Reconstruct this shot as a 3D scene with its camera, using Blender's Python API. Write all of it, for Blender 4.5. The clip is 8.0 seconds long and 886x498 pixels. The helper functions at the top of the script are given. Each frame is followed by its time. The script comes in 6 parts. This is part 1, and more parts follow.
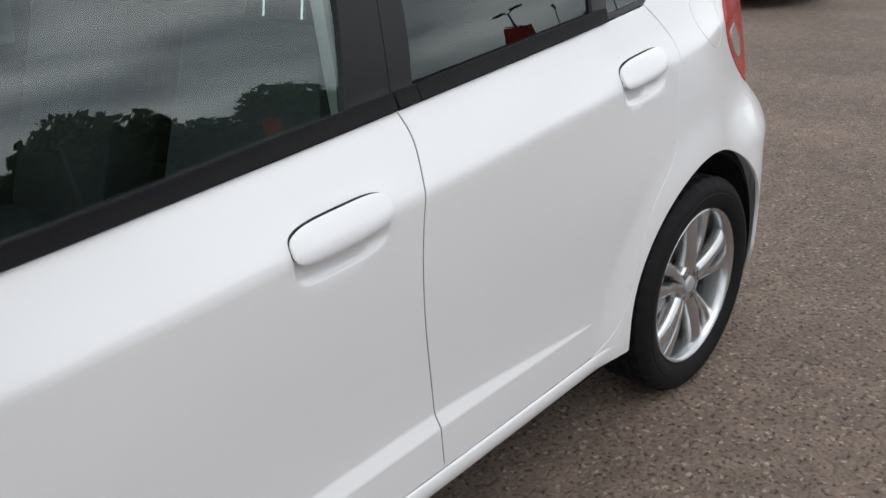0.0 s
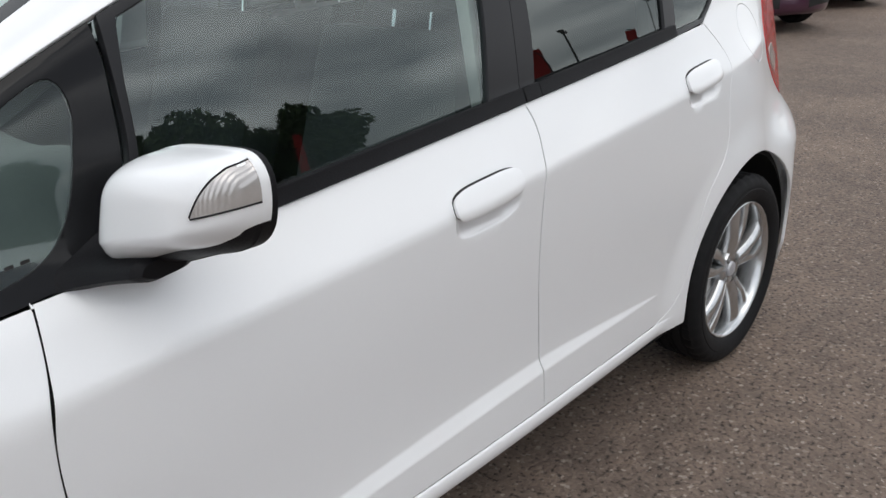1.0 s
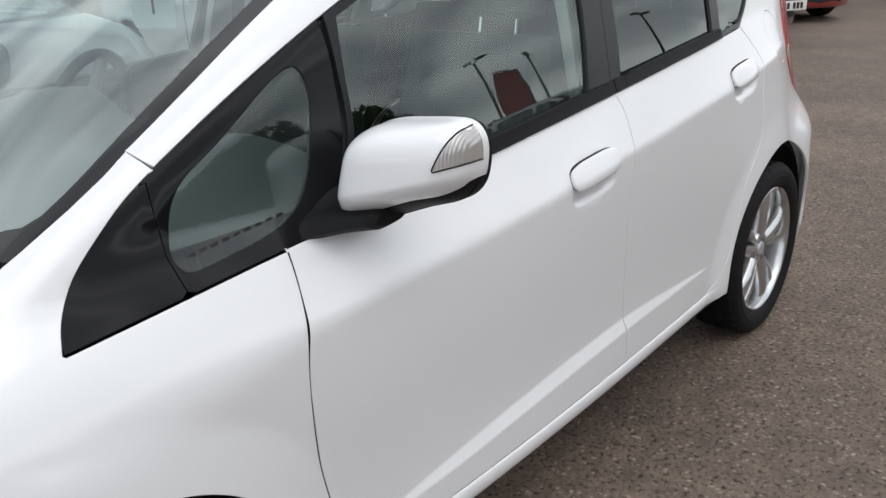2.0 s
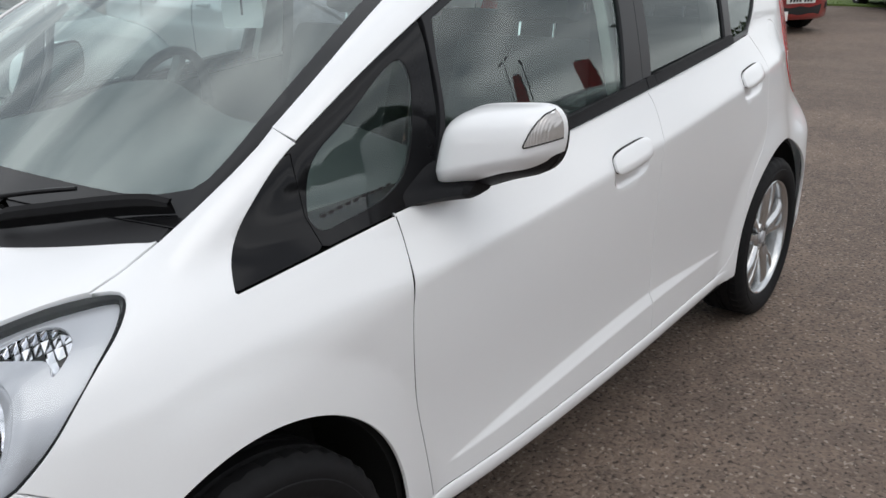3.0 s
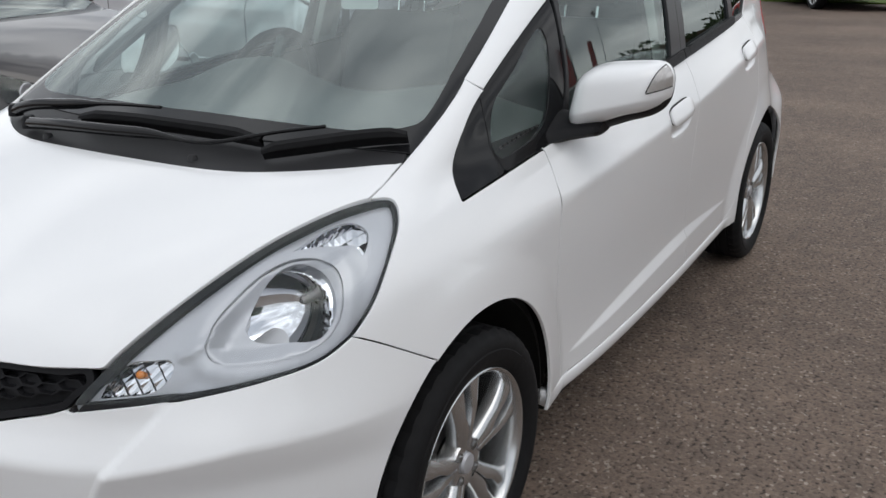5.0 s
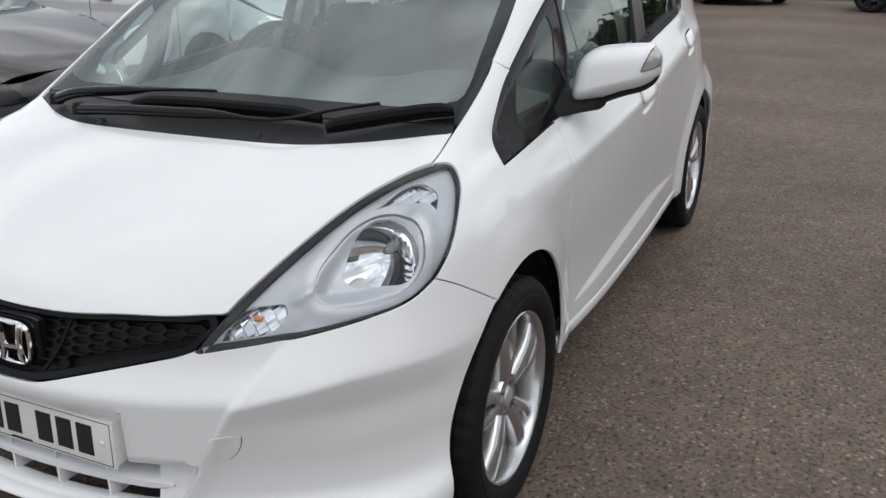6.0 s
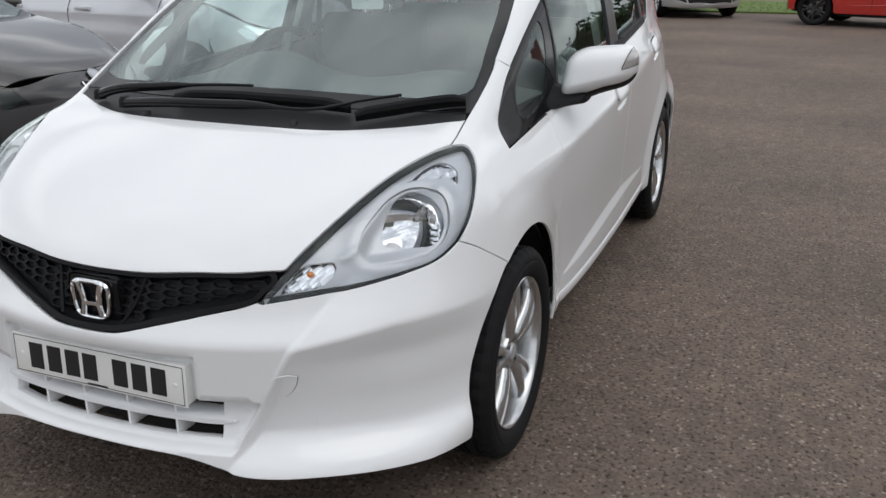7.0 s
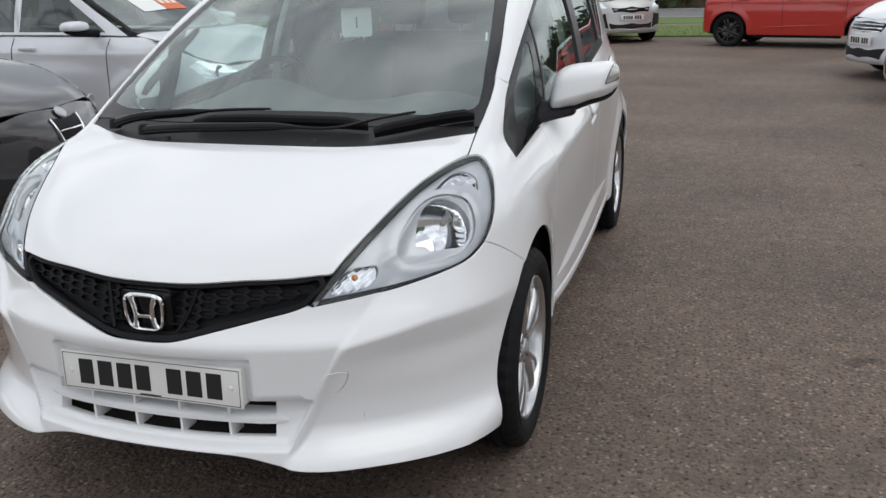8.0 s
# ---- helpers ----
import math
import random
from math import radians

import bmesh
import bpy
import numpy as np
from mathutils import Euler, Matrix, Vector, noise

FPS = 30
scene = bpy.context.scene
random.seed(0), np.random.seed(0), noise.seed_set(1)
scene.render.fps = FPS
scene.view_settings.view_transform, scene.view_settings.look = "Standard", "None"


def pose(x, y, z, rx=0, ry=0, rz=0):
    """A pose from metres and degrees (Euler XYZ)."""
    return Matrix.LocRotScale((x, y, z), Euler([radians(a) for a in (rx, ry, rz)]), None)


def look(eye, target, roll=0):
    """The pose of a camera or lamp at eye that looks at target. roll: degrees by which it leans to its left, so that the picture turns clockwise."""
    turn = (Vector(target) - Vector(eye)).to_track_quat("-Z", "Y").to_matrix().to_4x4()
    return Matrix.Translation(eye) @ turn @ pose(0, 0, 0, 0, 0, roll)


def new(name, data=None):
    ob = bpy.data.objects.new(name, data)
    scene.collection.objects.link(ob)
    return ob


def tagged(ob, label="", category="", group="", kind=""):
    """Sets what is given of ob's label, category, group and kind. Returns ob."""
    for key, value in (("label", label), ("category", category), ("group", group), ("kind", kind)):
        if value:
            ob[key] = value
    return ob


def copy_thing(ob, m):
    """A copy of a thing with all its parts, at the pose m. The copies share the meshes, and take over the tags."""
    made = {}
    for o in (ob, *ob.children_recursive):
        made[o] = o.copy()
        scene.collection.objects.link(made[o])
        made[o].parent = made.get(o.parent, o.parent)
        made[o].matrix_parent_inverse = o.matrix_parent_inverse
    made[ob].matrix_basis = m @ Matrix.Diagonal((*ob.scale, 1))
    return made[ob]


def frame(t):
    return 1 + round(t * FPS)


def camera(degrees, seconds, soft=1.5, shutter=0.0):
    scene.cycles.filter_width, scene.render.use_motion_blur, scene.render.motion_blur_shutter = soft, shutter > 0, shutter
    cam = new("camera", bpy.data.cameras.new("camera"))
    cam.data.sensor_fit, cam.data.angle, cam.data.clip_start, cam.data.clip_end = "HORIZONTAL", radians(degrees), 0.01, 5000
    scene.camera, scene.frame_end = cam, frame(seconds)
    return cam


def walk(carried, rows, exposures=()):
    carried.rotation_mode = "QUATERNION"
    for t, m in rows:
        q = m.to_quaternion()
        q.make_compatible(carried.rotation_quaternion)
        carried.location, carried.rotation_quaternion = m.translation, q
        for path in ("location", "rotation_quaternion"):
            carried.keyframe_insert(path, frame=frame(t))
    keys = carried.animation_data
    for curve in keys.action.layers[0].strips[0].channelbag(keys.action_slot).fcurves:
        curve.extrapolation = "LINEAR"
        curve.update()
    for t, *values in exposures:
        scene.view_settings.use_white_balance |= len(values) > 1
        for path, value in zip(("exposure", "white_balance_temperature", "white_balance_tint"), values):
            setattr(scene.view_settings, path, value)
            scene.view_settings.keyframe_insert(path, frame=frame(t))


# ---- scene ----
cam = camera(53.88, 8.0)
PATH = [
    (0, (-0.449, 1.781, 1.343), (-1.797, 0.521, 0.573), -2.07),
    (0.5, (-0.236, 1.828, 1.351), (-1.597, 0.567, 0.605), -1.52),
    (1, (-0.025, 1.822, 1.373), (-1.402, 0.567, 0.646), -1.06),
    (1.5, (0.215, 1.756, 1.370), (-1.199, 0.528, 0.670), -1.57),
    (3, (0.733, 1.770, 1.388), (-0.751, 0.609, 0.719), -0.74),
    (3.5, (0.921, 1.709, 1.394), (-0.583, 0.582, 0.712), -0.68),
    (4, (1.083, 1.662, 1.383), (-0.453, 0.580, 0.697), -0.72),
    (5.5, (1.598, 1.563, 1.388), (-0.043, 0.641, 0.713), -0.61),
    (6, (1.808, 1.476, 1.391), (0.107, 0.673, 0.711), -0.54),
    (6.5, (1.997, 1.474, 1.376), (0.263, 0.730, 0.713), -0.08),
    (7, (2.167, 1.468, 1.395), (0.417, 0.755, 0.741), -0.11),
    (7.5, (2.289, 1.397, 1.392), (0.499, 0.751, 0.778), -0.67),
    (8, (2.430, 1.298, 1.383), (0.605, 0.731, 0.794), -1.45),
]
walk(cam, [(t, look(eye, target, roll)) for t, eye, target, roll in PATH], exposures=[(0, 0.19), (1.5, 0.16), (3.0, 0.05), (4.0, -0.11), (6.5, -0.14), (8.0, -0.12)])


# ---- sky and light: an overcast afternoon ----
SUN_UP, SUN_ROUND = radians(60), radians(23)
world = bpy.data.worlds.new("sky")
scene.world = world
world.use_nodes = True
wn, wl = world.node_tree.nodes, world.node_tree.links
wn.clear()
sky = wn.new("ShaderNodeTexSky")
sky.sky_type, sky.sun_disc, sky.sun_elevation, sky.sun_rotation = "NISHITA", False, SUN_UP, SUN_ROUND
sky.air_density, sky.dust_density = 1.0, 2.0
coord = wn.new("ShaderNodeTexCoord")
flat = wn.new("ShaderNodeMapping")
flat.inputs["Scale"].default_value = (1.0, 1.7, 4.5)
flat.inputs["Rotation"].default_value = (0, 0, radians(30))
puff = wn.new("ShaderNodeTexNoise")
puff.inputs["Scale"].default_value, puff.inputs["Detail"].default_value, puff.inputs["Distortion"].default_value = 1.7, 7, 0.5
ramp = wn.new("ShaderNodeValToRGB")
ramp.color_ramp.elements[0].position, ramp.color_ramp.elements[0].color = 0.38, (4.0, 4.25, 4.6, 1)
ramp.color_ramp.elements[1].position, ramp.color_ramp.elements[1].color = 0.64, (10.9, 11.1, 11.3, 1)
mix = wn.new("ShaderNodeMix")
mix.data_type = "RGBA"
mix.inputs["Factor"].default_value = 0.9
back = wn.new("ShaderNodeBackground")
back.inputs["Strength"].default_value = 0.147
out = wn.new("ShaderNodeOutputWorld")
wl.new(coord.outputs["Generated"], flat.inputs["Vector"])
wl.new(flat.outputs["Vector"], puff.inputs["Vector"])
wl.new(puff.outputs["Fac"], ramp.inputs["Fac"])
wl.new(sky.outputs["Color"], mix.inputs["A"])
wl.new(ramp.outputs["Color"], mix.inputs["B"])
wl.new(mix.outputs["Result"], back.inputs["Color"])
wl.new(back.outputs["Background"], out.inputs["Surface"])
sun = new("sun", bpy.data.lights.new("sun", "SUN"))
sun.data.energy, sun.data.angle, sun.data.color = 0.65, radians(45), (1.0, 0.97, 0.92)
sun.matrix_world = look((3.2, 7.4, 14.0), (0, 0, 0))
scene.view_settings.exposure = 0.0


# ---- materials ----
def material(name, colour, rough=0.5, metal=0.0, coat=0.0, grain=0.0, scale=40.0, bump=0.0, stains=0.0, coat_rough=0.03, spec=0.5, coords="Object"):
    """A painted, plastic or metal surface with fine grain, broad stains and a little relief."""
    m = bpy.data.materials.new(name)
    m.use_nodes = True
    n, l = m.node_tree.nodes, m.node_tree.links
    b = n["Principled BSDF"]
    b.inputs["Base Color"].default_value = (*colour, 1)
    b.inputs["Roughness"].default_value, b.inputs["Metallic"].default_value = rough, metal
    b.inputs["Coat Weight"].default_value, b.inputs["Coat Roughness"].default_value = coat, coat_rough
    b.inputs["Specular IOR Level"].default_value = spec
    if grain or bump or stains:
        tc = n.new("ShaderNodeTexCoord")
        fine = n.new("ShaderNodeTexNoise")
        fine.inputs["Scale"].default_value, fine.inputs["Detail"].default_value = scale, 6
        wide = n.new("ShaderNodeTexNoise")
        wide.inputs["Scale"].default_value, wide.inputs["Detail"].default_value = 2.5, 5
        l.new(tc.outputs[coords], fine.inputs["Vector"])
        l.new(tc.outputs[coords], wide.inputs["Vector"])
        hue = n.new("ShaderNodeHueSaturation")
        hue.inputs["Color"].default_value = (*colour, 1)
        a = n.new("ShaderNodeMath")
        a.operation = "MULTIPLY_ADD"
        a.inputs[1].default_value, a.inputs[2].default_value = 2 * grain, 1 - grain
        c = n.new("ShaderNodeMath")
        c.operation = "MULTIPLY_ADD"
        c.inputs[1].default_value = 2 * stains
        d = n.new("ShaderNodeMath")
        d.operation = "SUBTRACT"
        d.inputs[1].default_value = stains
        l.new(fine.outputs["Fac"], a.inputs[0])
        l.new(wide.outputs["Fac"], c.inputs[0])
        l.new(a.outputs[0], c.inputs[2])
        l.new(c.outputs[0], d.inputs[0])
        l.new(d.outputs[0], hue.inputs["Value"])
        l.new(hue.outputs["Color"], b.inputs["Base Color"])
        if bump:
            bp = n.new("ShaderNodeBump")
            bp.inputs["Strength"].default_value, bp.inputs["Distance"].default_value = 1.0, bump
            l.new(fine.outputs["Fac"], bp.inputs["Height"])
            l.new(bp.outputs["Normal"], b.inputs["Normal"])
    return m


def glazing(name, tint, mirror=0.05, gloss_rough=0.0):
    """A pane: it lets light through with a tint and mirrors more towards grazing angles, alike from both sides."""
    m = bpy.data.materials.new(name)
    m.use_nodes = True
    n, l = m.node_tree.nodes, m.node_tree.links
    n.clear()
    clear, gloss, mixed, edge, o = (n.new(k) for k in ("ShaderNodeBsdfTransparent", "ShaderNodeBsdfGlossy", "ShaderNodeMixShader", "ShaderNodeLayerWeight", "ShaderNodeOutputMaterial"))
    clear.inputs["Color"].default_value = (*tint, 1)
    gloss.inputs["Color"].default_value = (0.93, 1.0, 0.98, 1)
    gloss.inputs["Roughness"].default_value = gloss_rough
    edge.inputs["Blend"].default_value = 0.5
    fifth, share = n.new("ShaderNodeMath"), n.new("ShaderNodeMath")
    fifth.operation, fifth.inputs[1].default_value = "POWER", 5.0
    share.operation, share.inputs[1].default_value, share.inputs[2].default_value = "MULTIPLY_ADD", 1 - mirror, mirror
    l.new(edge.outputs["Facing"], fifth.inputs[0])
    l.new(fifth.outputs[0], share.inputs[0])
    l.new(share.outputs[0], mixed.inputs[0])
    l.new(clear.outputs[0], mixed.inputs[1])
    l.new(gloss.outputs[0], mixed.inputs[2])
    l.new(mixed.outputs[0], o.inputs[0])
    return m


PAINT = material("white_paint", (0.815, 0.825, 0.84), 0.32, coat=1.0, grain=0.012, scale=400, stains=0.012)
BLACK_PLASTIC = material("black_plastic", (0.007, 0.007, 0.0085), 0.55, spec=0.18, grain=0.15, scale=300, bump=0.0006)
GLOSS_BLACK = material("gloss_black", (0.008, 0.008, 0.009), 0.06, spec=0.22, grain=0.05, scale=90)
SCUTTLE = material("scuttle_plastic", (0.022, 0.022, 0.024), 0.5, spec=0.35, grain=0.10, scale=200)
SCREEN_EDGE = material("screen_border", (0.010, 0.010, 0.011), 0.14, spec=0.38, grain=0.05, scale=90)
FRAME_BLACK = material("satin_black", (0.012, 0.012, 0.014), 0.30, spec=0.3, grain=0.08, scale=120)
RUBBER = material("rubber", (0.008, 0.008, 0.009), 0.72, spec=0.22, grain=0.25, scale=60, bump=0.0008, stains=0.15)
UNDER = material("underseal", (0.012, 0.012, 0.012), 0.9, grain=0.2, scale=50)
ALLOY = material("alloy", (0.56, 0.57, 0.58), 0.26, metal=0.9, coat=0.4, grain=0.05, scale=200)
CHROME = material("chrome", (0.85, 0.86, 0.87), 0.06, metal=1.0)
STEEL = material("steel", (0.25, 0.25, 0.25), 0.4, metal=0.9, grain=0.15, scale=80)
REFLECTOR = material("reflector", (0.86, 0.87, 0.9), 0.05, metal=1.0)
SILVER_TRIM = material("silver_bezel", (0.52, 0.53, 0.56), 0.40, metal=0.5, grain=0.03, scale=150)
LAMP_EDGE = material("lamp_border", (0.010, 0.010, 0.012), 0.4, spec=0.15, grain=0.05, scale=90)
SMOKED = material("smoked_bulb", (0.16, 0.15, 0.15), 0.15, metal=0.6, coat=0.8)
LENS = glazing("clear_lens", (0.94, 0.95, 0.96), 0.04)
GLASS = glazing("window_glass", (0.70, 0.80, 0.775), 0.105)
QUARTER_GLASS = glazing("quarter_glass", (0.84, 0.93, 0.90), 0.06)
WINDSCREEN = glazing("windscreen_glass", (0.80, 0.91, 0.89), 0.20)
PRIVACY = glazing("privacy_glass", (0.16, 0.17, 0.18), 0.09)
RED_LENS = material("red_lens", (0.40, 0.008, 0.008), 0.25, coat=0.3, grain=0.1, scale=120)
AMBER = material("amber_bulb", (0.75, 0.24, 0.03), 0.25, coat=0.6)
CLEAR_PLASTIC = material("ribbed_clear_plastic", (0.50, 0.48, 0.47), 0.2, metal=0.4, coat=1.0, grain=0.1, scale=120)
PLATE_WHITE = material("plate_white", (0.78, 0.78, 0.76), 0.35, coat=0.4, grain=0.02, scale=200)
INK = material("ink", (0.012, 0.012, 0.013), 0.5)
CARD = material("white_card", (0.82, 0.84, 0.84), 0.5, grain=0.02, scale=80)
FABRIC = material("seat_fabric", (0.06, 0.064, 0.067), 0.95, grain=0.12, scale=60)
DASH = material("dash_plastic", (0.085, 0.092, 0.092), 0.6, grain=0.06, scale=60)
PALE_TRIM = material("grey_trim", (0.58, 0.59, 0.57), 0.7, grain=0.08, scale=150)
DISC = material("brake_disc", (0.20, 0.19, 0.18), 0.45, metal=0.8, grain=0.2, scale=60)


def ribbed(m, pitch):
    """Adds fine upright ribs to a clear lens material."""
    n, l = m.node_tree.nodes, m.node_tree.links
    tc, wave, bp = n.new("ShaderNodeTexCoord"), n.new("ShaderNodeTexWave"), n.new("ShaderNodeBump")
    wave.bands_direction = "Y"
    wave.inputs["Scale"].default_value = 0.31 / pitch
    bp.inputs["Strength"].default_value, bp.inputs["Distance"].default_value = 1.0, 0.0004
    l.new(tc.outputs["Object"], wave.inputs["Vector"])
    l.new(wave.outputs["Fac"], bp.inputs["Height"])
    l.new(bp.outputs["Normal"], n["Principled BSDF"].inputs["Normal"])


ribbed(CLEAR_PLASTIC, 0.0036)


def tarmac():
    m = bpy.data.materials.new("tarmac")
    m.use_nodes = True
    n, l = m.node_tree.nodes, m.node_tree.links
    b = n["Principled BSDF"]
    tc = n.new("ShaderNodeTexCoord")

    def noise_node(scale, detail=4):
        t = n.new("ShaderNodeTexNoise")
        t.inputs["Scale"].default_value, t.inputs["Detail"].default_value = scale, detail
        l.new(tc.outputs["Object"], t.inputs["Vector"])
        return t.outputs["Fac"]

    def ramp_node(fac, stops):
        r = n.new("ShaderNodeValToRGB")
        while len(r.color_ramp.elements) < len(stops):
            r.color_ramp.elements.new(0.5)
        for e, (p, c) in zip(r.color_ramp.elements, stops):
            e.position, e.color = p, (*c, 1)
        l.new(fac, r.inputs["Fac"])
        return r.outputs["Color"]

    def blend(kind, fac, a, c):
        x = n.new("ShaderNodeMix")
        x.data_type, x.blend_type = "RGBA", kind
        x.inputs["Factor"].default_value = fac
        l.new(a, x.inputs["A"])
        l.new(c, x.inputs["B"])
        return x.outputs["Result"]

    stone = n.new("ShaderNodeTexVoronoi")
    stone.inputs["Scale"].default_value = 105
    l.new(tc.outputs["Object"], stone.inputs["Vector"])
    grey = n.new("ShaderNodeSeparateColor")
    l.new(stone.outputs["Color"], grey.inputs["Color"])
    chips = ramp_node(grey.outputs["Red"], [(0.0, (0.118, 0.089, 0.072)), (0.5, (0.150, 0.114, 0.092)), (0.93, (0.172, 0.134, 0.110)), (1.0, (0.30, 0.26, 0.225))])
    # small dark pits between the stones, in loose clusters
    pits = noise_node(62, 3)
    pit_tone = ramp_node(pits, [(0.335, (0.26, 0.25, 0.25)), (0.44, (1.0, 1.0, 1.0)), (0.68, (1.10, 1.09, 1.08))])
    mid = ramp_node(noise_node(11, 5), [(0.3, (0.80, 0.80, 0.80)), (0.7, (1.16, 1.14, 1.12))])
    big = ramp_node(noise_node(0.7, 6), [(0.3, (0.80, 0.79, 0.79)), (0.72, (1.17, 1.16, 1.14))])
    col = blend("MULTIPLY", 1.0, blend("MULTIPLY", 1.0, blend("MULTIPLY", 1.0, chips, pit_tone), mid), big)
    # long worn bands across the yard
    band_map = n.new("ShaderNodeMapping")
    band_map.inputs["Scale"].default_value = (0.9, 0.16, 1.0)
    band_map.inputs["Rotation"].default_value = (0, 0, radians(12))
    l.new(tc.outputs["Object"], band_map.inputs["Vector"])
    bands = n.new("ShaderNodeTexNoise")
    bands.inputs["Scale"].default_value, bands.inputs["Detail"].default_value = 1.0, 5
    l.new(band_map.outputs["Vector"], bands.inputs["Vector"])
    col = blend("MULTIPLY", 1.0, col, ramp_node(bands.outputs["Fac"], [(0.35, (0.86, 0.86, 0.87)), (0.65, (1.12, 1.11, 1.10))]))
    # oil drips beside the car
    for place, size in (((0.82 * 3.2, -1.85 * 4.2, 0), (3.2, 4.2, 1)), ((3.66 * 1.2, -2.42 * 3.2, 0), (1.2, 3.2, 1)), ((4.6 * 1.4, -2.40 * 3.6, 0), (1.4, 3.6, 1)), ((0.25 * 1.6, -1.92 * 4.5, 0), (1.6, 4.5, 1))):
        drip = n.new("ShaderNodeMapping")
        l.new(tc.outputs["Object"], drip.inputs["Vector"])
        drip.inputs["Location"].default_value = place
        drip.inputs["Scale"].default_value = size
        dist = n.new("ShaderNodeVectorMath")
        dist.operation = "LENGTH"
        l.new(drip.outputs["Vector"], dist.inputs[0])
        spot = n.new("ShaderNodeMath")
        spot.operation = "MULTIPLY_ADD"
        spot.inputs[1].default_value = 1.6
        l.new(noise_node(9, 5), spot.inputs[0])
        l.new(dist.outputs["Value"], spot.inputs[2])
        col = blend("MULTIPLY", 1.0, col, ramp_node(spot.outputs[0], [(0.80, (0.58, 0.58, 0.59)), (1.15, (1, 1, 1))]))
    l.new(col, b.inputs["Base Color"])
    b.inputs["Roughness"].default_value = 0.80
    b.inputs["Specular IOR Level"].default_value = 0.38
    bp = n.new("ShaderNodeBump")
    bp.inputs["Strength"].default_value, bp.inputs["Distance"].default_value = 1.0, 0.009
    l.new(pits, bp.inputs["Height"])
    l.new(bp.outputs["Normal"], b.inputs["Normal"])
    return m


TARMAC = tarmac()
GRASS = material("grass", (0.10, 0.155, 0.03), 0.9, grain=0.4, scale=30, bump=0.01, stains=0.3)


# ---- mesh tools ----
from mathutils import geometry


def link(name, me, mats, parent=None, label=""):
    for k in (mats if isinstance(mats, (list, tuple)) else [mats]):
        me.materials.append(k)
    ob = new(name, me)
    if parent is not None:
        ob.parent = parent
    return tagged(ob, label=label)


def part(name, bm, mat, parent=None, label="", smooth=True):
    me = bpy.data.meshes.new(name)
    bm.normal_update()
    for f in bm.faces:
        f.smooth = smooth
    bm.to_mesh(me)
    bm.free()
    if smooth:
        me.set_sharp_from_angle(angle=radians(38))
    return link(name, me, mat, parent, label)


def empty(name, label, category, group="", at=(0, 0, 0)):
    e = new(name)
    e.location = at
    return tagged(e, label=label, category=category, group=group)


def box(bm, lo, hi, bevel=0.0, m=None):
    g = bmesh.ops.create_cube(bm, size=1)["verts"]
    mid, size = [(a + b) / 2 for a, b in zip(lo, hi)], [abs(b - a) for a, b in zip(lo, hi)]
    for v in g:
        v.co = Vector([v.co[i] * size[i] + mid[i] for i in range(3)])
    if bevel:
        es = list({e for v in g for e in v.link_edges})
        made = bmesh.ops.bevel(bm, geom=es, offset=bevel, segments=2, profile=0.6, affect="EDGES")
        g = list({v for f in made["faces"] for v in f.verts} | {v for v in g if v.is_valid})
    if m is not None:
        bmesh.ops.transform(bm, matrix=m, verts=g)
    return g


def lathe(bm, profile, n=64, axis="y"):
    """Turns (radius, along) pairs round an axis."""
    rings = []
    for r, a in profile:
        ring = []
        for k in range(n):
            c, s = math.cos(2 * math.pi * k / n), math.sin(2 * math.pi * k / n)
            ring.append(bm.verts.new({"y": (r * c, a, r * s), "z": (r * c, r * s, a), "x": (a, r * c, r * s)}[axis]))
        rings.append(ring)
    for p, q in zip(rings, rings[1:]):
        for k in range(n):
            bm.faces.new((p[k], q[k], q[(k + 1) % n], p[(k + 1) % n]))
    return rings


def tube(bm, path, radius, n=8, caps=True):
    """A round bar along a path; radius may be a list."""
    pts = [Vector(p) for p in path]
    rs = radius if isinstance(radius, (list, tuple)) else [radius] * len(pts)
    rings = []
    for i, p in enumerate(pts):
        d = (pts[min(i + 1, len(pts) - 1)] - pts[max(i - 1, 0)]).normalized()
        u = d.cross(Vector((0, 0, 1)) if abs(d.z) < 0.9 else Vector((1, 0, 0))).normalized()
        v = d.cross(u)
        rings.append([bm.verts.new(p + rs[i] * (u * math.cos(2 * math.pi * k / n) + v * math.sin(2 * math.pi * k / n))) for k in range(n)])
    for p, q in zip(rings, rings[1:]):
        for k in range(n):
            bm.faces.new((p[k], p[(k + 1) % n], q[(k + 1) % n], q[k]))
    if caps:
        bm.faces.new(rings[0][::-1])
        bm.faces.new(rings[-1])
    return rings


def strip(bm, rows):
    """Quads between rows of places."""
    vs = [[bm.verts.new(p) for p in r] for r in rows]
    for a, b in zip(vs, vs[1:]):
        for k in range(len(a) - 1):
            bm.faces.new((a[k], a[k + 1], b[k + 1], b[k]))
    return vs


